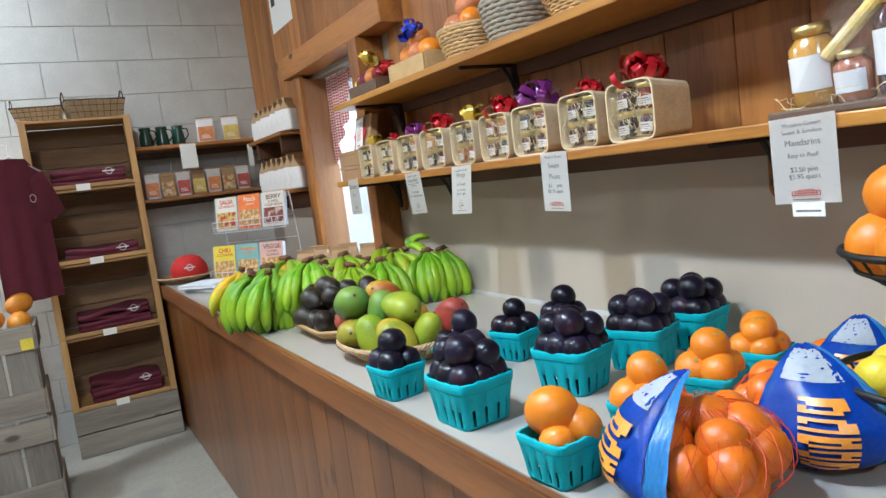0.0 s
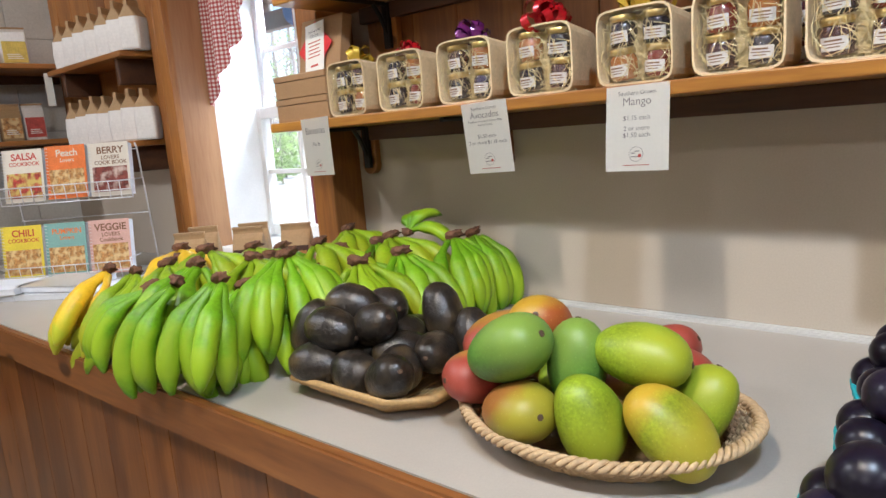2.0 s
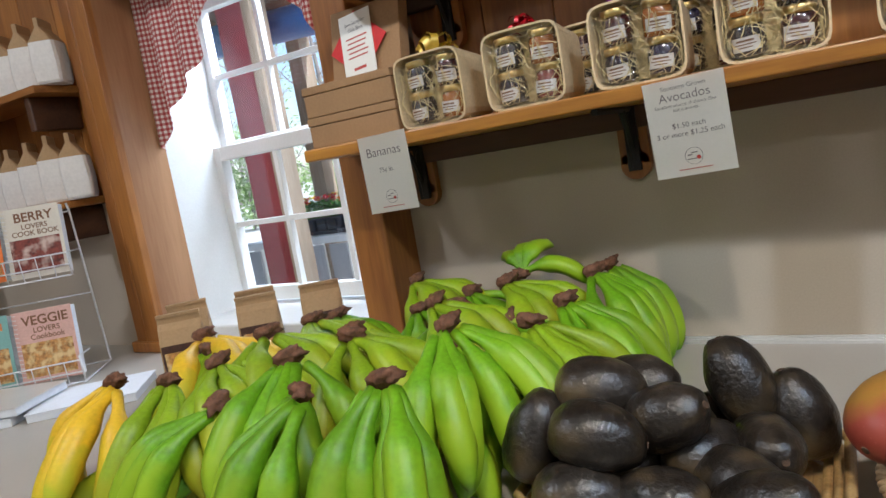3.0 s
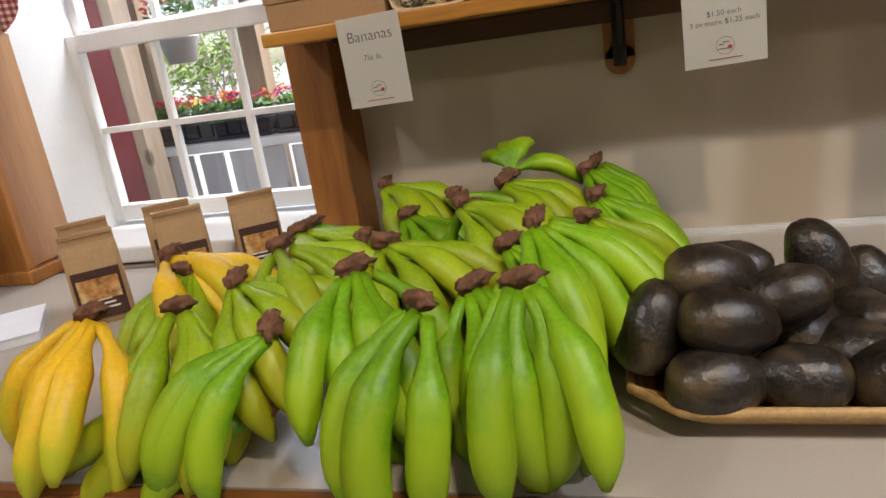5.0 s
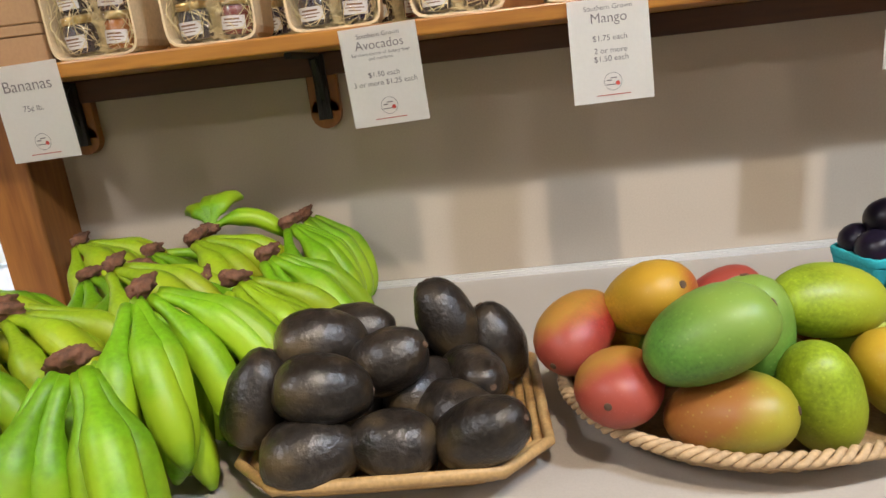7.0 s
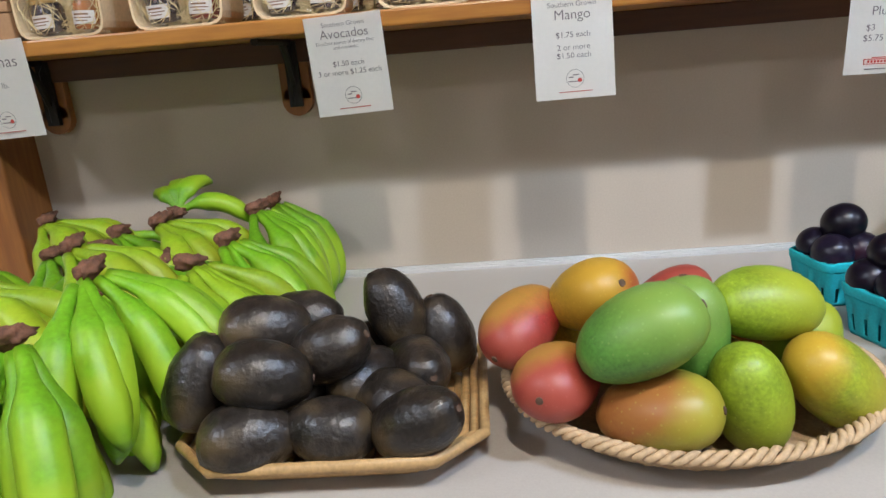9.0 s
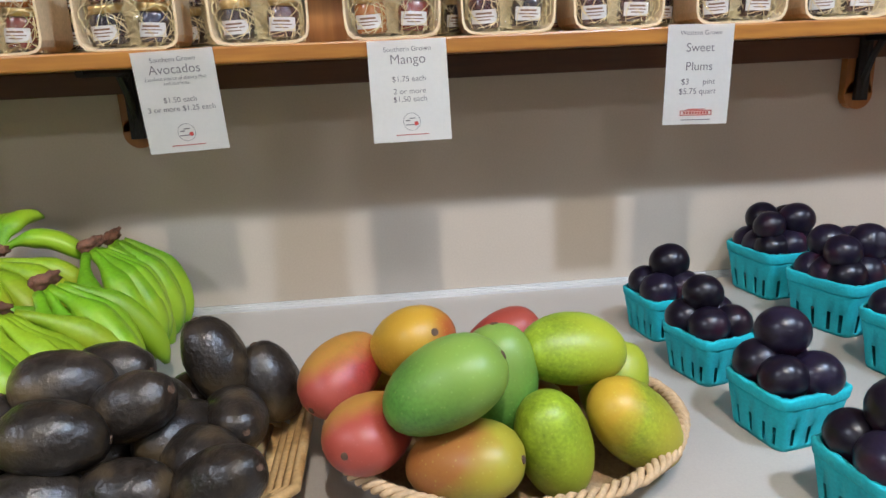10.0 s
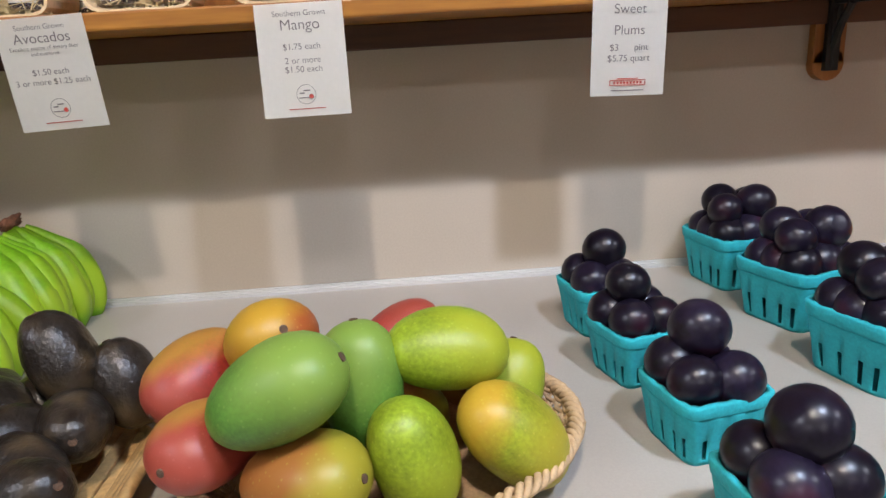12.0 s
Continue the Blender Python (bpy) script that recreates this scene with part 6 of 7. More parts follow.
def crate_unit(z, h, closed=False):
    c = thing("wooden_crate", "grey weathered wooden crate standing on the floor" if closed else "honey wooden crate on its side used as a shelf", "crate", pose(CX, CYF, z), "stacked crates with shirts")
    mx, mz = (M_CRATE, M_CRATE_Z) if closed else (M_BOX_X, M_BOX_Z)
    t = 0.014
    for s in (-1, 1):
        part("side_board", box(s * (CW / 2 - t / 2) - t / 2, s * (CW / 2 - t / 2) + t / 2, 0, CD, 0.001, h - 0.001, 0.002), mz, c)
    part("bottom_board", box(-CW / 2 + t, CW / 2 - t, 0.002, CD, 0.001, 0.016, 0.002), mx, c)
    part("top_board", box(-CW / 2 + t, CW / 2 - t, 0.002, CD, h - 0.016, h - 0.001, 0.002), mx, c)
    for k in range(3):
        part("back_board", box(-CW / 2 + t, CW / 2 - t, CD - 0.012, CD, 0.02 + (h - 0.04) * k / 3 + 0.002, 0.02 + (h - 0.04) * (k + 1) / 3 - 0.002, 0.001), M_BOX_SHADED if not closed else M_CRATE, c)
    if closed:
        for k in range(2):
            part("front_board", box(-CW / 2, CW / 2, -0.012, -0.0005, h * k / 2 + 0.004, h * (k + 1) / 2 - 0.004, 0.002), M_CRATE, c)
    else:
        for s in (-1, 1):
            part("corner_post", box(s * (CW / 2 - 0.018) - 0.017, s * (CW / 2 - 0.018) + 0.017, -0.012, -0.0005, 0.0, h, 0.002), M_BOX_Z, c)
        part("front_lip", box(-CW / 2 + 0.036, CW / 2 - 0.036, -0.011, -0.0005, 0.001, 0.022, 0.002), M_BOX_X, c)


crate_unit(0.0, 0.262, True)
ZS = [0.263, 0.664, 1.065, 1.466]
for z in ZS:
    crate_unit(z, 0.400 if z < 1.4 else 0.374)


def folded_shirts(z, n, seed, x=0.12):
    r = random.Random(seed)
    s = thing("folded_shirts", "stack of folded maroon cotton shirts with a pale print", "shirts", pose(CX + x - 0.10, CYF + 0.13, z), "folded shirts in the crates")
    for k in range(n):
        bm = box(-0.185, 0.185, -0.11, 0.13, 0.026 * k, 0.026 * k + 0.030, 0.011)
        bmesh.ops.subdivide_edges(bm, edges=[e for e in bm.edges if e.calc_length() > 0.1], cuts=7, use_grid_fill=True)
        for v in bm.verts:
            v.co += Vector((0.008 * noise.noise(v.co * 9 + Vector((seed, k, 0))), 0.012 * noise.noise(v.co * 8 + Vector((0, seed, k))), max(0, v.co.z - 0.004) * 0.35 * noise.noise(v.co * 7 + Vector((k, 2, seed)))))
        for v in bm.verts:
            v.co.z = max(v.co.z, 0)
        part("shirt", bm, M_MAROON, s, smooth=True)
    bm = flat_ring(0.016, 0.020)
    add_box(bm, -0.034, 0.03, -0.003, 0.003, 0, 0.0008)
    part("print", bm, M_LOGO, s, "pale printed emblem", m=pose(0.10, -0.119, 0.026 * n - 0.014, 80, 0, 0))
    t = thing("price_tag", "small white paper tag on the crate edge", "price tag", pose(CX - 0.02, CYF - 0.0125, z - 0.012, 90, 0, 0), "price tags on the crates")
    part("card", box(-0.034, 0.034, -0.018, 0.018, 0, 0.0008), M_PAPER, t)


for k, z in enumerate(ZS):
    folded_shirts(z + 0.0165, (4, 4, 2, 3)[k], k)

# shirt on a hanger
sh = thing("hanging_shirt", "maroon cotton t-shirt on a hanger with a chest print", "t-shirt", pose(-0.150, 4.06, 0.93, 0, 0, 38) @ Matrix.Diagonal((0.98, 1, 1.20, 1)))
bm = bm_new()
rows = []
for j in range(15):
    z = 0.585 * j / 14
    ws = 0.158 if z < 0.36 else (0.158 + (z - 0.30) * 0.05 if z < 0.5 else max(0.05, 0.175 - (z - 0.5) * 1.1))
    rows.append([(-ws + 2 * ws * i / 16, z) for i in range(17)])
for side in (-1, 1):
    V = [[bm.verts.new((x, side * 0.016 * math.cos(math.pi * 0.5 * abs(2 * i / 16 - 1)) + 0.012 * math.sin(i * 1.1) * (1 - j / 16) * 0.9, z)) for i, (x, z) in enumerate(row)] for j, row in enumerate(rows)]
    for j in range(14):
        for i in range(16):
            bm.faces.new((V[j][i], V[j][i + 1], V[j + 1][i + 1], V[j + 1][i]))
part("body", bm, M_MAROON, sh, smooth=True)
for s in (-1, 1):
    bm = bm_new()
    lathe(bm, [(0, -0.008), (0.075, 0), (0.068, 0.10), (0.055, 0.19), (0, 0.21)], 16)
    bmesh.ops.scale(bm, vec=(1.0, 0.26, 1), verts=bm.verts)
    part("sleeve", bm, M_MAROON, sh, smooth=True, m=pose(s * 0.19, 0, 0.335, 0, -s * 22, 0))
part("chest_print", flat_ring(0.014, 0.018), M_LOGO, sh, "pale printed emblem", m=pose(0.07, -0.024, 0.42, 90, 0, 0))
bm = bm_new()
tube(bm, [(-0.16, 0, 0.53), (0, 0, 0.595), (0.16, 0, 0.53)], 0.005, 6)
tube(bm, [(0, 0, 0.595), (0, 0, 0.64), (0.02, 0.02, 0.66), (0.03, 0.06, 0.65)], 0.002, 5)
tube(bm, [(0.03, 0.06, 0.65), (0.03, 0.235, 0.655)], 0.002, 5)
part("hanger", bm, M_WHITE, sh, "thin hanger hooked to the crate", smooth=True)

# wire baskets on the top crate


def wire_basket(x, y, z, l, d, h, turn, pale):
    b = thing("wire_basket", "pale lined wire basket with a loop handle", "basket", pose(x, y, z, 0, 0, turn), "baskets on the crate shelf")
    bm = bm_new()
    for k, (s, zz) in enumerate(((0.84, 0.004), (0.90, h * 0.35), (0.95, h * 0.7), (1.0, h))):
        tube(bm, [(sx * l / 2 * s, sy * d / 2 * s, zz) for sx, sy in ((-1, -1), (1, -1), (1, 1), (-1, 1))], 0.0016 if k < 3 else 0.004, 6, closed=True)
    for k in range(9):
        x0 = -l / 2 + l * k / 8
        for sy in (-1, 1):
            tube(bm, [(x0 * 0.84, sy * d / 2 * 0.84, 0.004), (x0, sy * d / 2, h)], 0.0012, 5)
    part("wire_cage", bm, M_STEM, b, "rusty brown wire", smooth=True)
    bm = bm_new()
    lo = [bm.verts.new((sx * l / 2 * 0.82, sy * d / 2 * 0.82, 0.003)) for sx, sy in ((-1, -1), (1, -1), (1, 1), (-1, 1))]
    hi = [bm.verts.new((sx * l / 2 * 0.975, sy * d / 2 * 0.975, h * 0.96)) for sx, sy in ((-1, -1), (1, -1), (1, 1), (-1, 1))]
    bm.faces.new(lo)
    for k in range(4):
        bm.faces.new((lo[k], lo[(k + 1) % 4], hi[(k + 1) % 4], hi[k]))
    bmesh.ops.solidify(bm, geom=bm.faces[:], thickness=0.003)
    part("liner", bm, M_TILL, b, "pale woven liner")
    for s in (-1, 1):
        bm = bm_new()
        tube(bm, [(s * l / 2, 0.05 * math.cos(a), h + 0.055 * math.sin(a)) for a in [math.pi * i / 10 for i in range(11)]], 0.003, 6)
        part("handle", bm, M_STEM, b, "rusty wire loop handle", smooth=True)


wire_basket(0.285, CYF + 0.13, 1.8405, 0.30, 0.20, 0.10, 6, True)
wire_basket(0.010, CYF + 0.14, 1.8405, 0.24, 0.20, 0.075, -5, True)

# gourds on slatted crates in the aisle
gc = thing("slatted_crate", "tall grey weathered slatted crate stack with a yellow tag", "crate", pose(-0.515, 3.72, 0))
for k in range(2):
    z0 = 0.435 * k
    for s in (0, 1):
        part("rail_board", box(0 - 0.3, 0.34, -0.012, 0, z0 + 0.01 + s * 0.30, z0 + 0.12 + s * 0.30, 0.002), M_CRATE, gc)
        part("side_board", box(0.341, 0.353, -0.012, 0.34, z0 + 0.01 + s * 0.30, z0 + 0.12 + s * 0.30, 0.002), M_CRATE_Y, gc)
    for j in range(5):
        part("slat", box(-0.295 + 0.128 * j, -0.295 + 0.128 * j + 0.115, 0.001, 0.013, z0 + 0.005, z0 + 0.425, 0.002), M_CRATE_Z, gc)
    for j in range(3):
        part("slat", box(0.328, 0.340, 0.014 + 0.108 * j, 0.014 + 0.108 * j + 0.098, z0 + 0.005, z0 + 0.425, 0.002), M_CRATE_Z, gc)
part("crate_floor", box(-0.295, 0.327, 0.014, 0.34, 0.78, 0.80), M_CRATE, gc)
part("yellow_tag", box(0.285, 0.335, -0.014, -0.0125, 0.75, 0.80), M_TAGYEL, gc, "yellow paper tag")
for k in range(9):
    bm = ball([(0 if j in (0, 12) else 0.055 * math.sin(math.pi * j / 12) ** 0.8 * (1 - 0.35 * (j / 12) ** 2), -0.07 * math.cos(math.pi * j / 12)) for j in range(13)], 16)
    g = part("gourd", bm, M_GOURD, None, smooth=True)
    g.matrix_basis = pose(-0.515 + 0.29 - 0.115 * (k % 4), 3.80 + 0.09 * (k // 4), 0.86 + 0.075 * (k // 6) + 0.03 * (k % 2), 80, 20 * k, 40 * k)
    tagged(g, "small smooth orange gourd in the crate", "gourd", "gourds in the slatted crate")

# notices on the board wall
for y0, y1, z0, z1 in ((3.66, 4.02, 2.20, 2.66), (3.30, 3.48, 2.36, 2.60)):
    p = thing("wall_poster", "white paper poster with a dark green block", "poster", pose(1.2438, y0, z0))
    part("sheet", box(-0.0008, 0, 0, y1 - y0, 0, z1 - z0), M_PAPER, p)
    part("print", box(-0.0014, -0.0009, (y1 - y0) * 0.72, (y1 - y0) * 0.9, (z1 - z0) * 0.3, (z1 - z0) * 0.8), M_GREENTIN, p)

# gingham valance in the window
M_GING = bpy.data.materials.new("red_gingham")
M_GING.use_nodes = True
gn, gl = M_GING.node_tree.nodes, M_GING.node_tree.links
tc, sp = gn.new("ShaderNodeTexCoord"), gn.new("ShaderNodeSeparateXYZ")
gl.new(tc.outputs["UV"], sp.inputs[0])
halves = []
for ax in ("X", "Y"):
    mu, fr, gt = gn.new("ShaderNodeMath"), gn.new("ShaderNodeMath"), gn.new("ShaderNodeMath")
    mu.operation, fr.operation, gt.operation = "MULTIPLY", "FRACT", "GREATER_THAN"
    mu.inputs[1].default_value, gt.inputs[1].default_value = 70.0, 0.5
    gl.new(sp.outputs[ax], mu.inputs[0]), gl.new(mu.outputs[0], fr.inputs[0]), gl.new(fr.outputs[0], gt.inputs[0])
    halves.append(gt)
sm, rpg = gn.new("ShaderNodeMath"), gn.new("ShaderNodeValToRGB")
sm.operation = "MULTIPLY_ADD"
sm.inputs[1].default_value = 0.5
hf = gn.new("ShaderNodeMath")
hf.operation = "MULTIPLY"
hf.inputs[1].default_value = 0.5
gl.new(halves[0].outputs[0], sm.inputs[0]), gl.new(halves[1].outputs[0], hf.inputs[0]), gl.new(hf.outputs[0], sm.inputs[2])
gl.new(sm.outputs[0], rpg.inputs["Fac"])
rpg.color_ramp.interpolation = "CONSTANT"
rpg.color_ramp.elements[0].color = (0.74, 0.68, 0.64, 1)
rpg.color_ramp.elements[1].position, rpg.color_ramp.elements[1].color = 0.4, (0.50, 0.20, 0.18, 1)
rpg.color_ramp.elements.new(0.9).color = (0.34, 0.035, 0.04, 1)
gl.new(rpg.outputs["Color"], gn["Principled BSDF"].inputs["Base Color"])
gn["Principled BSDF"].inputs["Roughness"].default_value = 0.9
cur = thing("valance_curtain", "red and white gingham valance curtain with scalloped tails", "curtain", pose(1.32, 0, 0))
bm = bm_new()
uvl = bm.loops.layers.uv.new("UVMap")
PROF = [(3.525, 1.40), (3.50, 1.415), (3.44, 1.50), (3.36, 1.57), (3.29, 1.62), (3.25, 1.74), (3.17, 1.80), (3.08, 1.79), (3.00, 1.72), (2.93, 1.64), (2.87, 1.56), (2.80, 1.45)]
n, mr = 66, 14
V, UV = [], {}
for i in range(n + 1):
    f = i / n * (len(PROF) - 1)
    k = min(int(f), len(PROF) - 2)
    yb, zb = [PROF[k][q] + (PROF[k + 1][q] - PROF[k][q]) * (f - k) for q in (0, 1)]
    zb += 0.010 * abs(math.sin(f * 2.6))
    col = []
    for j in range(mr + 1):
        z = 1.855 + (zb - 1.855) * j / mr
        v = bm.verts.new((0.014 * math.sin(f * 5.2) * (0.4 + 0.6 * j / mr), yb, z))
        UV[v] = (f * 0.085, z)
        col.append(v)
    V.append(col)
for i in range(n):
    for j in range(mr):
        fc = bm.faces.new((V[i][j], V[i + 1][j], V[i + 1][j + 1], V[i][j + 1]))
        for lp in fc.loops:
            lp[uvl].uv = UV[lp.vert]
part("cloth", bm, M_GING, cur, smooth=True)
bm = bm_new()
tube(bm, [(0, 2.80, 1.856), (0, 3.527, 1.856)], 0.005, 8)
part("rod", bm, M_WHITE, cur)

# ---- outside the window ----
M_GRAVEL = material("pale_gravel", (0.58, 0.57, 0.55), 0.9, vary=0.15, scale=1.5, fine=30, bump=0.4)
M_MAROONP = material("barn_red_paint", (0.30, 0.022, 0.035), 0.5, vary=0.1, scale=10, bump=0.1)
M_POSTW = wood("pale_post_wood", (0.48, 0.38, 0.28), (0.30, 0.22, 0.15), "z", 0.8)
M_ROOFB = wood("porch_boards", (0.22, 0.12, 0.07), (0.12, 0.06, 0.035), "x", 0.7)
M_BLUE = material("blue_tarp", (0.03, 0.14, 0.42), 0.5, vary=0.1, scale=6, bump=0.1)
M_TRAY = material("black_plant_tray", (0.02, 0.022, 0.03), 0.5, bump=0.1)
M_LEAF = material("plant_leaf", (0.07, 0.20, 0.03), 0.5, vary=0.3, scale=30, bump=0.1)
M_LEAF2 = material("spring_leaf", (0.24, 0.38, 0.09), 0.6, vary=0.3, scale=3, bump=0)
M_PETAL = {"red": material("red_petal", (0.62, 0.02, 0.03), 0.5, bump=0), "orange": material("orange_petal", (0.72, 0.20, 0.02), 0.5, bump=0), "pink": material("pink_petal", (0.65, 0.06, 0.22), 0.5, bump=0), "yellow": material("yellow_petal", (0.75, 0.52, 0.05), 0.5, bump=0)}
M_BARK = wood("grey_bark", (0.40, 0.36, 0.33), (0.24, 0.21, 0.19), "z", 0.9)
M_FENCE = wood("pale_pallet_wood", (0.55, 0.55, 0.54), (0.38, 0.38, 0.38), "z", 0.8)
structure("ground", box(1.565, 260, -160, 200, -0.3, -0.12), M_GRAVEL, "pale gravel yard outside the window", "ground")
porch = thing("porch_roof", "brown boarded porch roof on posts", "porch")
bm = bm_new()
v = [bm.verts.new(p) for p in ((1.56, -1, 2.55), (3.3, -1, 2.316), (3.3, 12, 2.316), (1.56, 12, 2.55), (1.56, -1, 2.63), (3.3, -1, 2.39), (3.3, 12, 2.39), (1.56, 12, 2.63))]
for f in ((0, 1, 2, 3), (4, 7, 6, 5), (0, 4, 5, 1), (1, 5, 6, 2), (2, 6, 7, 3), (3, 7, 4, 0)):
    bm.faces.new([v[i] for i in f])
part("roof_deck", bm, M_ROOFB, porch)
for k in range(22):
    yy = -0.8 + 0.6 * k
    bm = bm_new()
    v = [bm.verts.new(p) for p in ((1.57, yy, 2.45), (3.28, yy, 2.22), (3.28, yy + 0.05, 2.22), (1.57, yy + 0.05, 2.45), (1.57, yy, 2.5485), (3.28, yy, 2.317), (3.28, yy + 0.05, 2.317), (1.57, yy + 0.05, 2.5485))]
    for f in ((0, 1, 2, 3), (4, 7, 6, 5), (0, 4, 5, 1), (1, 5, 6, 2), (2, 6, 7, 3), (3, 7, 4, 0)):
        bm.faces.new([v[i] for i in f])
    part("rafter", bm, M_ROOFB, porch)
part("eave_beam", box(3.16, 3.25, -1, 12, 2.10, 2.23, 0.01), M_ROOFB, porch)
bp = thing("barn_post", "barn-red painted porch post with a pale edge", "post", pose(2.2, 3.97, -0.12))
part("post", box(-0.07, 0.07, -0.075, 0.075, 0, 2.45, 0.004), M_MAROONP, bp)
part("edge_board", box(-0.075, 0.02, -0.125, -0.0755, 0, 2.45, 0.004), M_POSTW, bp, "pale wooden edge board")
part("foot", box(-0.10, 0.10, -0.13, 0.10, 0, 0.9, 0.01), M_MAROONP, bp)
tarp = thing("rolled_awning", "rolled blue awning under the porch roof", "awning", pose(2.34, 3.4, 1.915))
bm = bm_new()
tube(bm, [(0, -0.9, -0.06), (0, 0.9, 0.03)], 0.07, 14)
part("roll", bm, M_BLUE, tarp, smooth=True)
for dy in (-0.7, 0.7):
    bm = bm_new()
    tube(bm, [(0, dy, 0.05), (0, dy, 0.47)], 0.004, 6)
    part("hanging_wire", bm, M_BLACK, tarp)
for x, y in ((3.205, 4.55), (3.205, 3.92), (3.205, 6.4)):
    p = thing("porch_post", "pale weathered wooden porch post", "post", pose(x, y, -0.12), "porch posts")
    part("post", box(-0.05, 0.05, -0.05, 0.05, 0, 2.22, 0.004), M_POSTW, p)


def leaves(bm, n, rx, ry, rz, size, seed, flat=0.0):
    r = random.Random(seed)
    for _ in range(n):
        d = Vector((r.gauss(0, 1), r.gauss(0, 1), r.gauss(0, 1))).normalized() * r.uniform(0.3, 1) ** 0.5
        c = Vector((d.x * rx, d.y * ry, d.z * rz))
        a = Vector((r.uniform(-1, 1), r.uniform(-1, 1), r.uniform(-.6, 1))).normalized()
        b = a.orthogonal().normalized()
        s = size * r.uniform(0.6, 1.3)
        bm.faces.new([bm.verts.new(c + q) for q in (-a * s, b * s * 0.4, a * s, -b * s * 0.4)])


hp = thing("hanging_planter", "white plastic hanging pot with red begonias", "planter", pose(3.2, 4.33, 1.33))
bm = bm_new()
lathe(bm, [(0, 0), (0.072, 0), (0.098, 0.115), (0.106, 0.118), (0.106, 0.128), (0.094, 0.128), (0.07, 0.02), (0, 0.02)], 24)
part("pot", bm, M_WHITE, hp, smooth=True)
bm = bm_new()
leaves(bm, 260, 0.12, 0.12, 0.12, 0.026, 4)
bmesh.ops.translate(bm, vec=(0, 0, 0.24), verts=bm.verts)
part("foliage", bm, M_LEAF, hp, "dark green leaves")
bm = bm_new()
for q in ((-0.08, 0.08, 0.31), (-0.10, 0.03, 0.35), (-0.09, -0.03, 0.30), (-0.07, 0.10, 0.27)):
    t = bm_new()
    leaves(t, 14, 0.022, 0.022, 0.022, 0.016, int(q[2] * 100))
    merge(bm, t, pose(*q))
part("blossoms", bm, M_PETAL["red"], hp, "red blossoms")
for k in range(3):
    a = 2 * math.pi * k / 3
    bm = bm_new()
    tube(bm, [(0.1 * math.cos(a), 0.1 * math.sin(a), 0.125), (0, 0, 0.55), (0, 0, 0.775)], 0.002, 4)
    part("hanger", bm, M_WHITE, hp)
tb = thing("plant_table", "long white display table for bedding plants", "table", pose(3.15, 4.0, -0.12))
part("tabletop", box(-0.32, 0.32, -1.3, 0.95, 1.03, 1.07, 0.005), M_WHITE, tb)
for sx in (-0.26, 0.26):
    for sy in (-1.2, 0.85):
        part("leg", box(sx - 0.03, sx + 0.03, sy - 0.03, sy + 0.03, 0, 1.03, 0.003), M_WHITE, tb)
for k in range(14):
    part("side_slat", box(-0.335, -0.3205, -1.29 + 0.16 * k, -1.29 + 0.16 * k + 0.125, 0.45, 1.025, 0.003), M_FENCE, tb)
cols = list(M_PETAL)
for k in range(6):
    x, y = 3.02 + 0.27 * (k // 3), 4.50 - 0.50 * (k % 3)
    pt = thing("plant_tray", "black cell tray of flowering bedding plants", "plant tray", pose(x, y, 0.951), "trays of bedding plants")
    bm = bm_new()
    add_box(bm, -0.12, 0.12, -0.235, 0.235, 0, 0.02, 0.004)
    for i in range(6):
        for j in (-1, 1):
            add_box(bm, j * 0.06 - 0.05, j * 0.06 + 0.05, -0.225 + 0.0755 * i, -0.225 + 0.0755 * i + 0.066, 0.02, 0.085, 0.006)
    part("cells", bm, M_TRAY, pt)
    bm = bm_new()
    leaves(bm, 420, 0.125, 0.235, 0.055, 0.024, k)
    bmesh.ops.translate(bm, vec=(0, 0, 0.13), verts=bm.verts)
    part("foliage", bm, M_LEAF, pt, "bright green leaves")
    for q in range(2):
        bm = bm_new()
        r = random.Random(k * 3 + q)
        for _ in range(14):
            t = bm_new()
            leaves(t, 10, 0.018, 0.018, 0.012, 0.014, r.randrange(999))
            merge(bm, t, pose(r.uniform(-0.11, 0.11), r.uniform(-0.22, 0.22), r.uniform(0.175, 0.205)))
        part("blossoms", bm, M_PETAL[cols[(k + q) % 4]], pt, "bright blossoms")
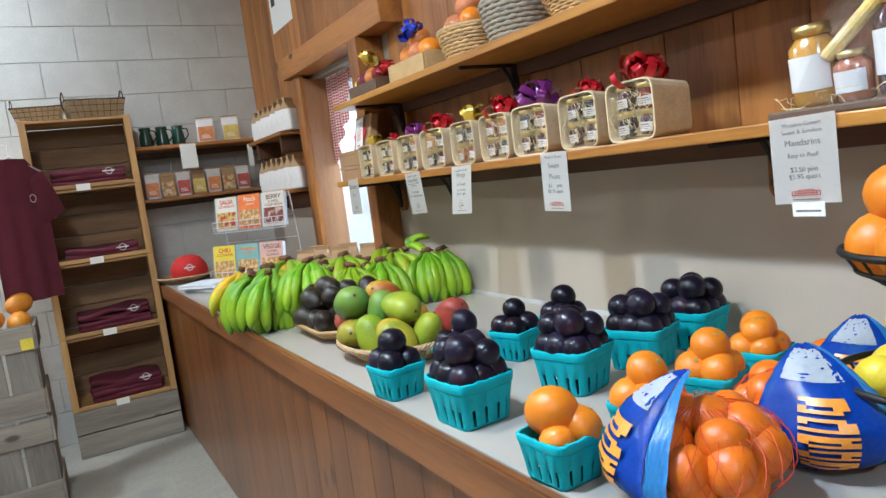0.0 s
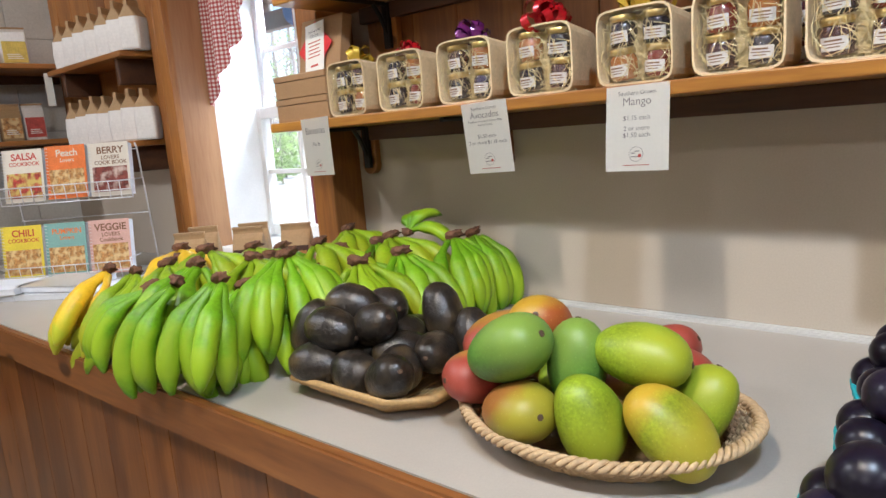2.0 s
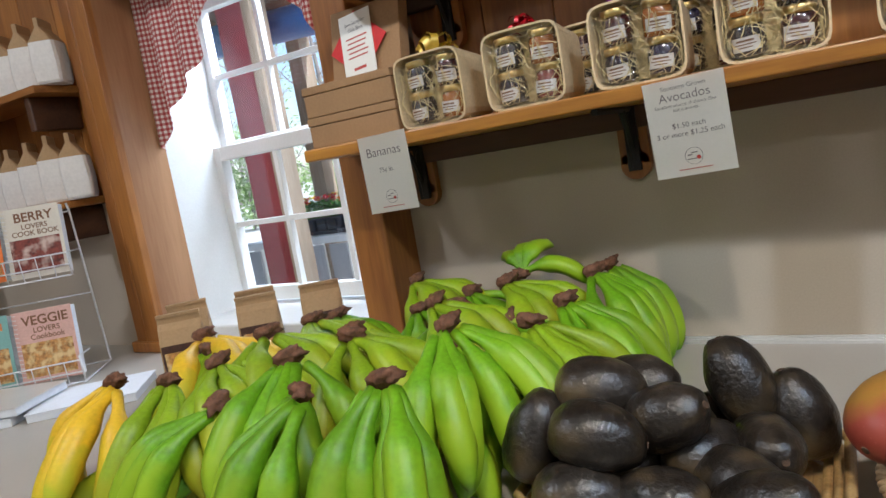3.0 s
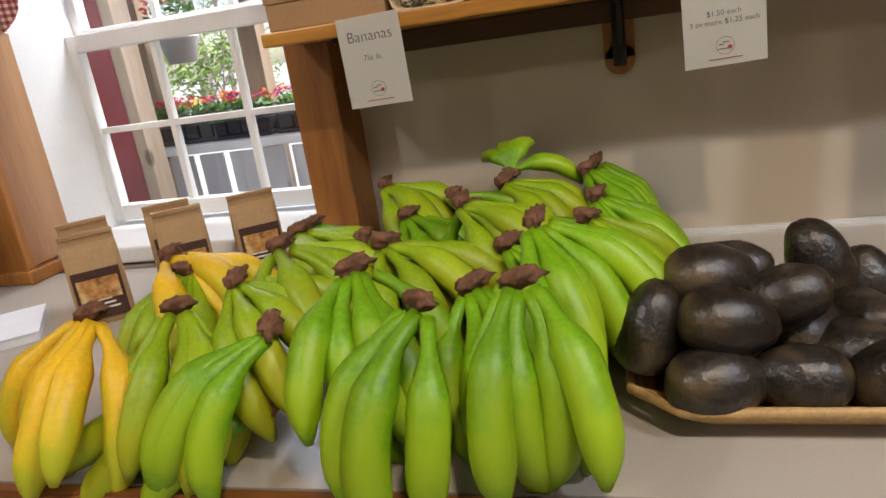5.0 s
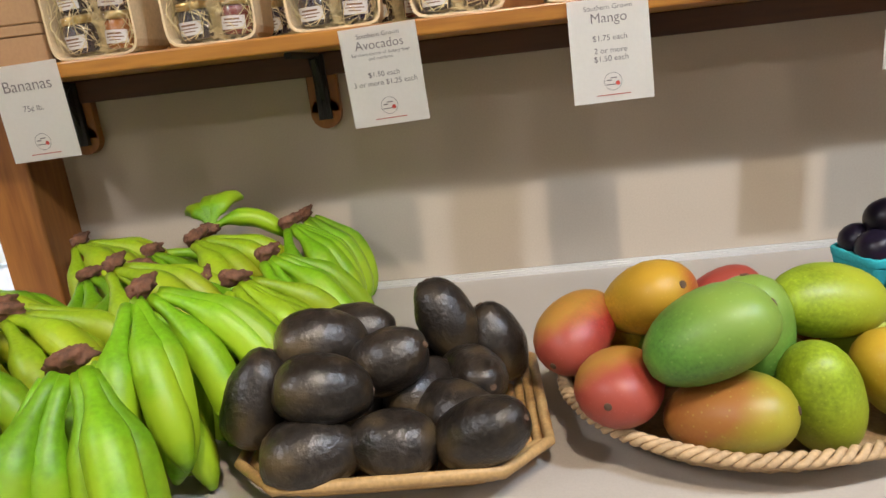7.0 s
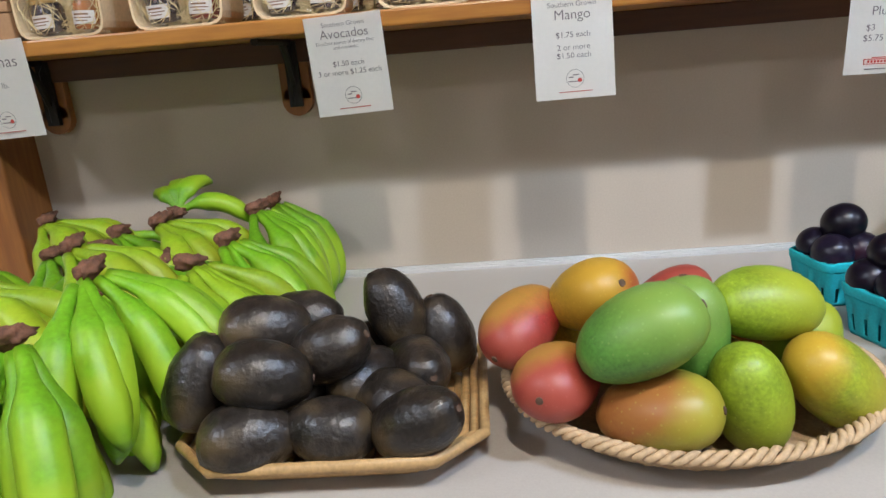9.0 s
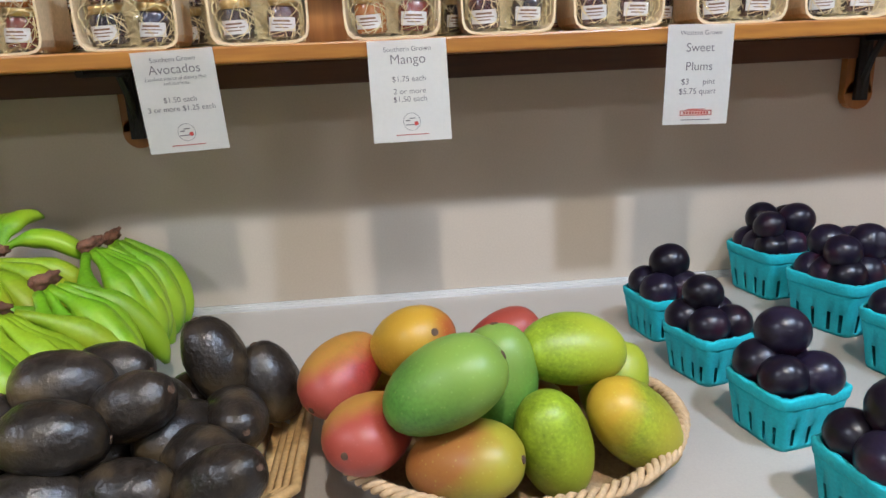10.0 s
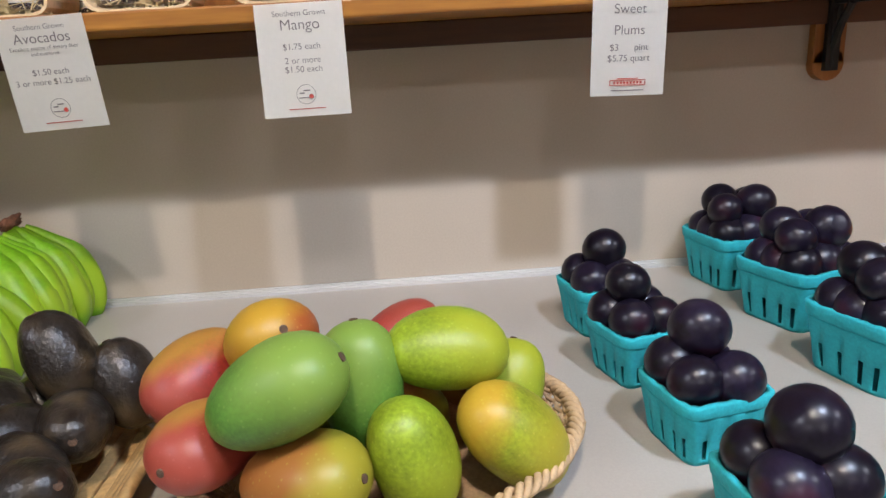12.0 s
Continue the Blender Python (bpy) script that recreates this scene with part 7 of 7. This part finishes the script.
# spring bushes and bare woods beyond the yard
rt = random.Random(5)
for k in range(16):
    x, y = rt.uniform(13, 19), 6 + 1.7 * k + rt.uniform(-.8, .8)
    b = thing("bush", "loose spring-green bush with fresh leaves", "bush", pose(x, y, -0.12), "bushes beyond the yard")
    bm = bm_new()
    h = rt.uniform(1.6, 3.2)
    for c in range(9):
        t = bm_new()
        leaves(t, 170, 0.55, 0.55, 0.5, 0.085, k * 20 + c)
        merge(bm, t, pose(rt.uniform(-.8, .8), rt.uniform(-1.1, 1.1), rt.uniform(0.4, h)))
    part("crown", bm, M_LEAF2, b)
    bm = bm_new()
    for c in range(5):
        tube(bm, [(0, 0, 0), (rt.uniform(-.2, .2), rt.uniform(-.2, .2), h * 0.4), (rt.uniform(-.8, .8), rt.uniform(-.9, .9), h)], [0.04, 0.025, 0.008], 5)
    part("stems", bm, M_BARK, b)
for k in range(60):
    x, y = rt.uniform(22, 44), rt.uniform(8, 75)
    t = thing("tree", "bare grey spring tree at the wood's edge", "tree", pose(x, y, -0.12), "bare trees beyond the yard")
    h = rt.uniform(9, 15)
    bm = bm_new()
    lean = Vector((rt.uniform(-.6, .6), rt.uniform(-.6, .6), 0))
    tube(bm, [lean * (q / 5) ** 2 + Vector((0, 0, h * q / 5)) for q in range(6)], [0.20 * (1 - 0.17 * q) for q in range(6)], 7)
    part("trunk", bm, M_BARK, t)
    bm = bm_new()
    for q in range(14):
        z = rt.uniform(0.15, 0.95) * h
        a = rt.uniform(0, 6.28)
        L = rt.uniform(1.2, 3.2) * (1.1 - z / h)
        p0 = lean * (z / h) ** 2 + Vector((0, 0, z))
        d = Vector((math.cos(a), math.sin(a), rt.uniform(0.4, 1.0)))
        tube(bm, [p0, p0 + d * L * 0.5, p0 + d * L + Vector((0, 0, L * 0.25))], [0.05, 0.03, 0.012], 4)
        for w in range(5):
            f = rt.uniform(0.3, 1)
            b2 = p0 + d * L * f
            tube(bm, [b2, b2 + Vector((rt.uniform(-1, 1), rt.uniform(-1, 1), rt.uniform(0, 1))) * 0.8], [0.018, 0.006], 3)
    part("limbs", bm, M_BARK, t)
    bm = bm_new()
    leaves(bm, 160, 2.0, 2.0, h * 0.35, 0.13, k)
    bmesh.ops.translate(bm, vec=(lean.x * 0.5, lean.y * 0.5, h * 0.6), verts=bm.verts)
    part("crown", bm, M_LEAF2, t, "sparse fresh leaves")
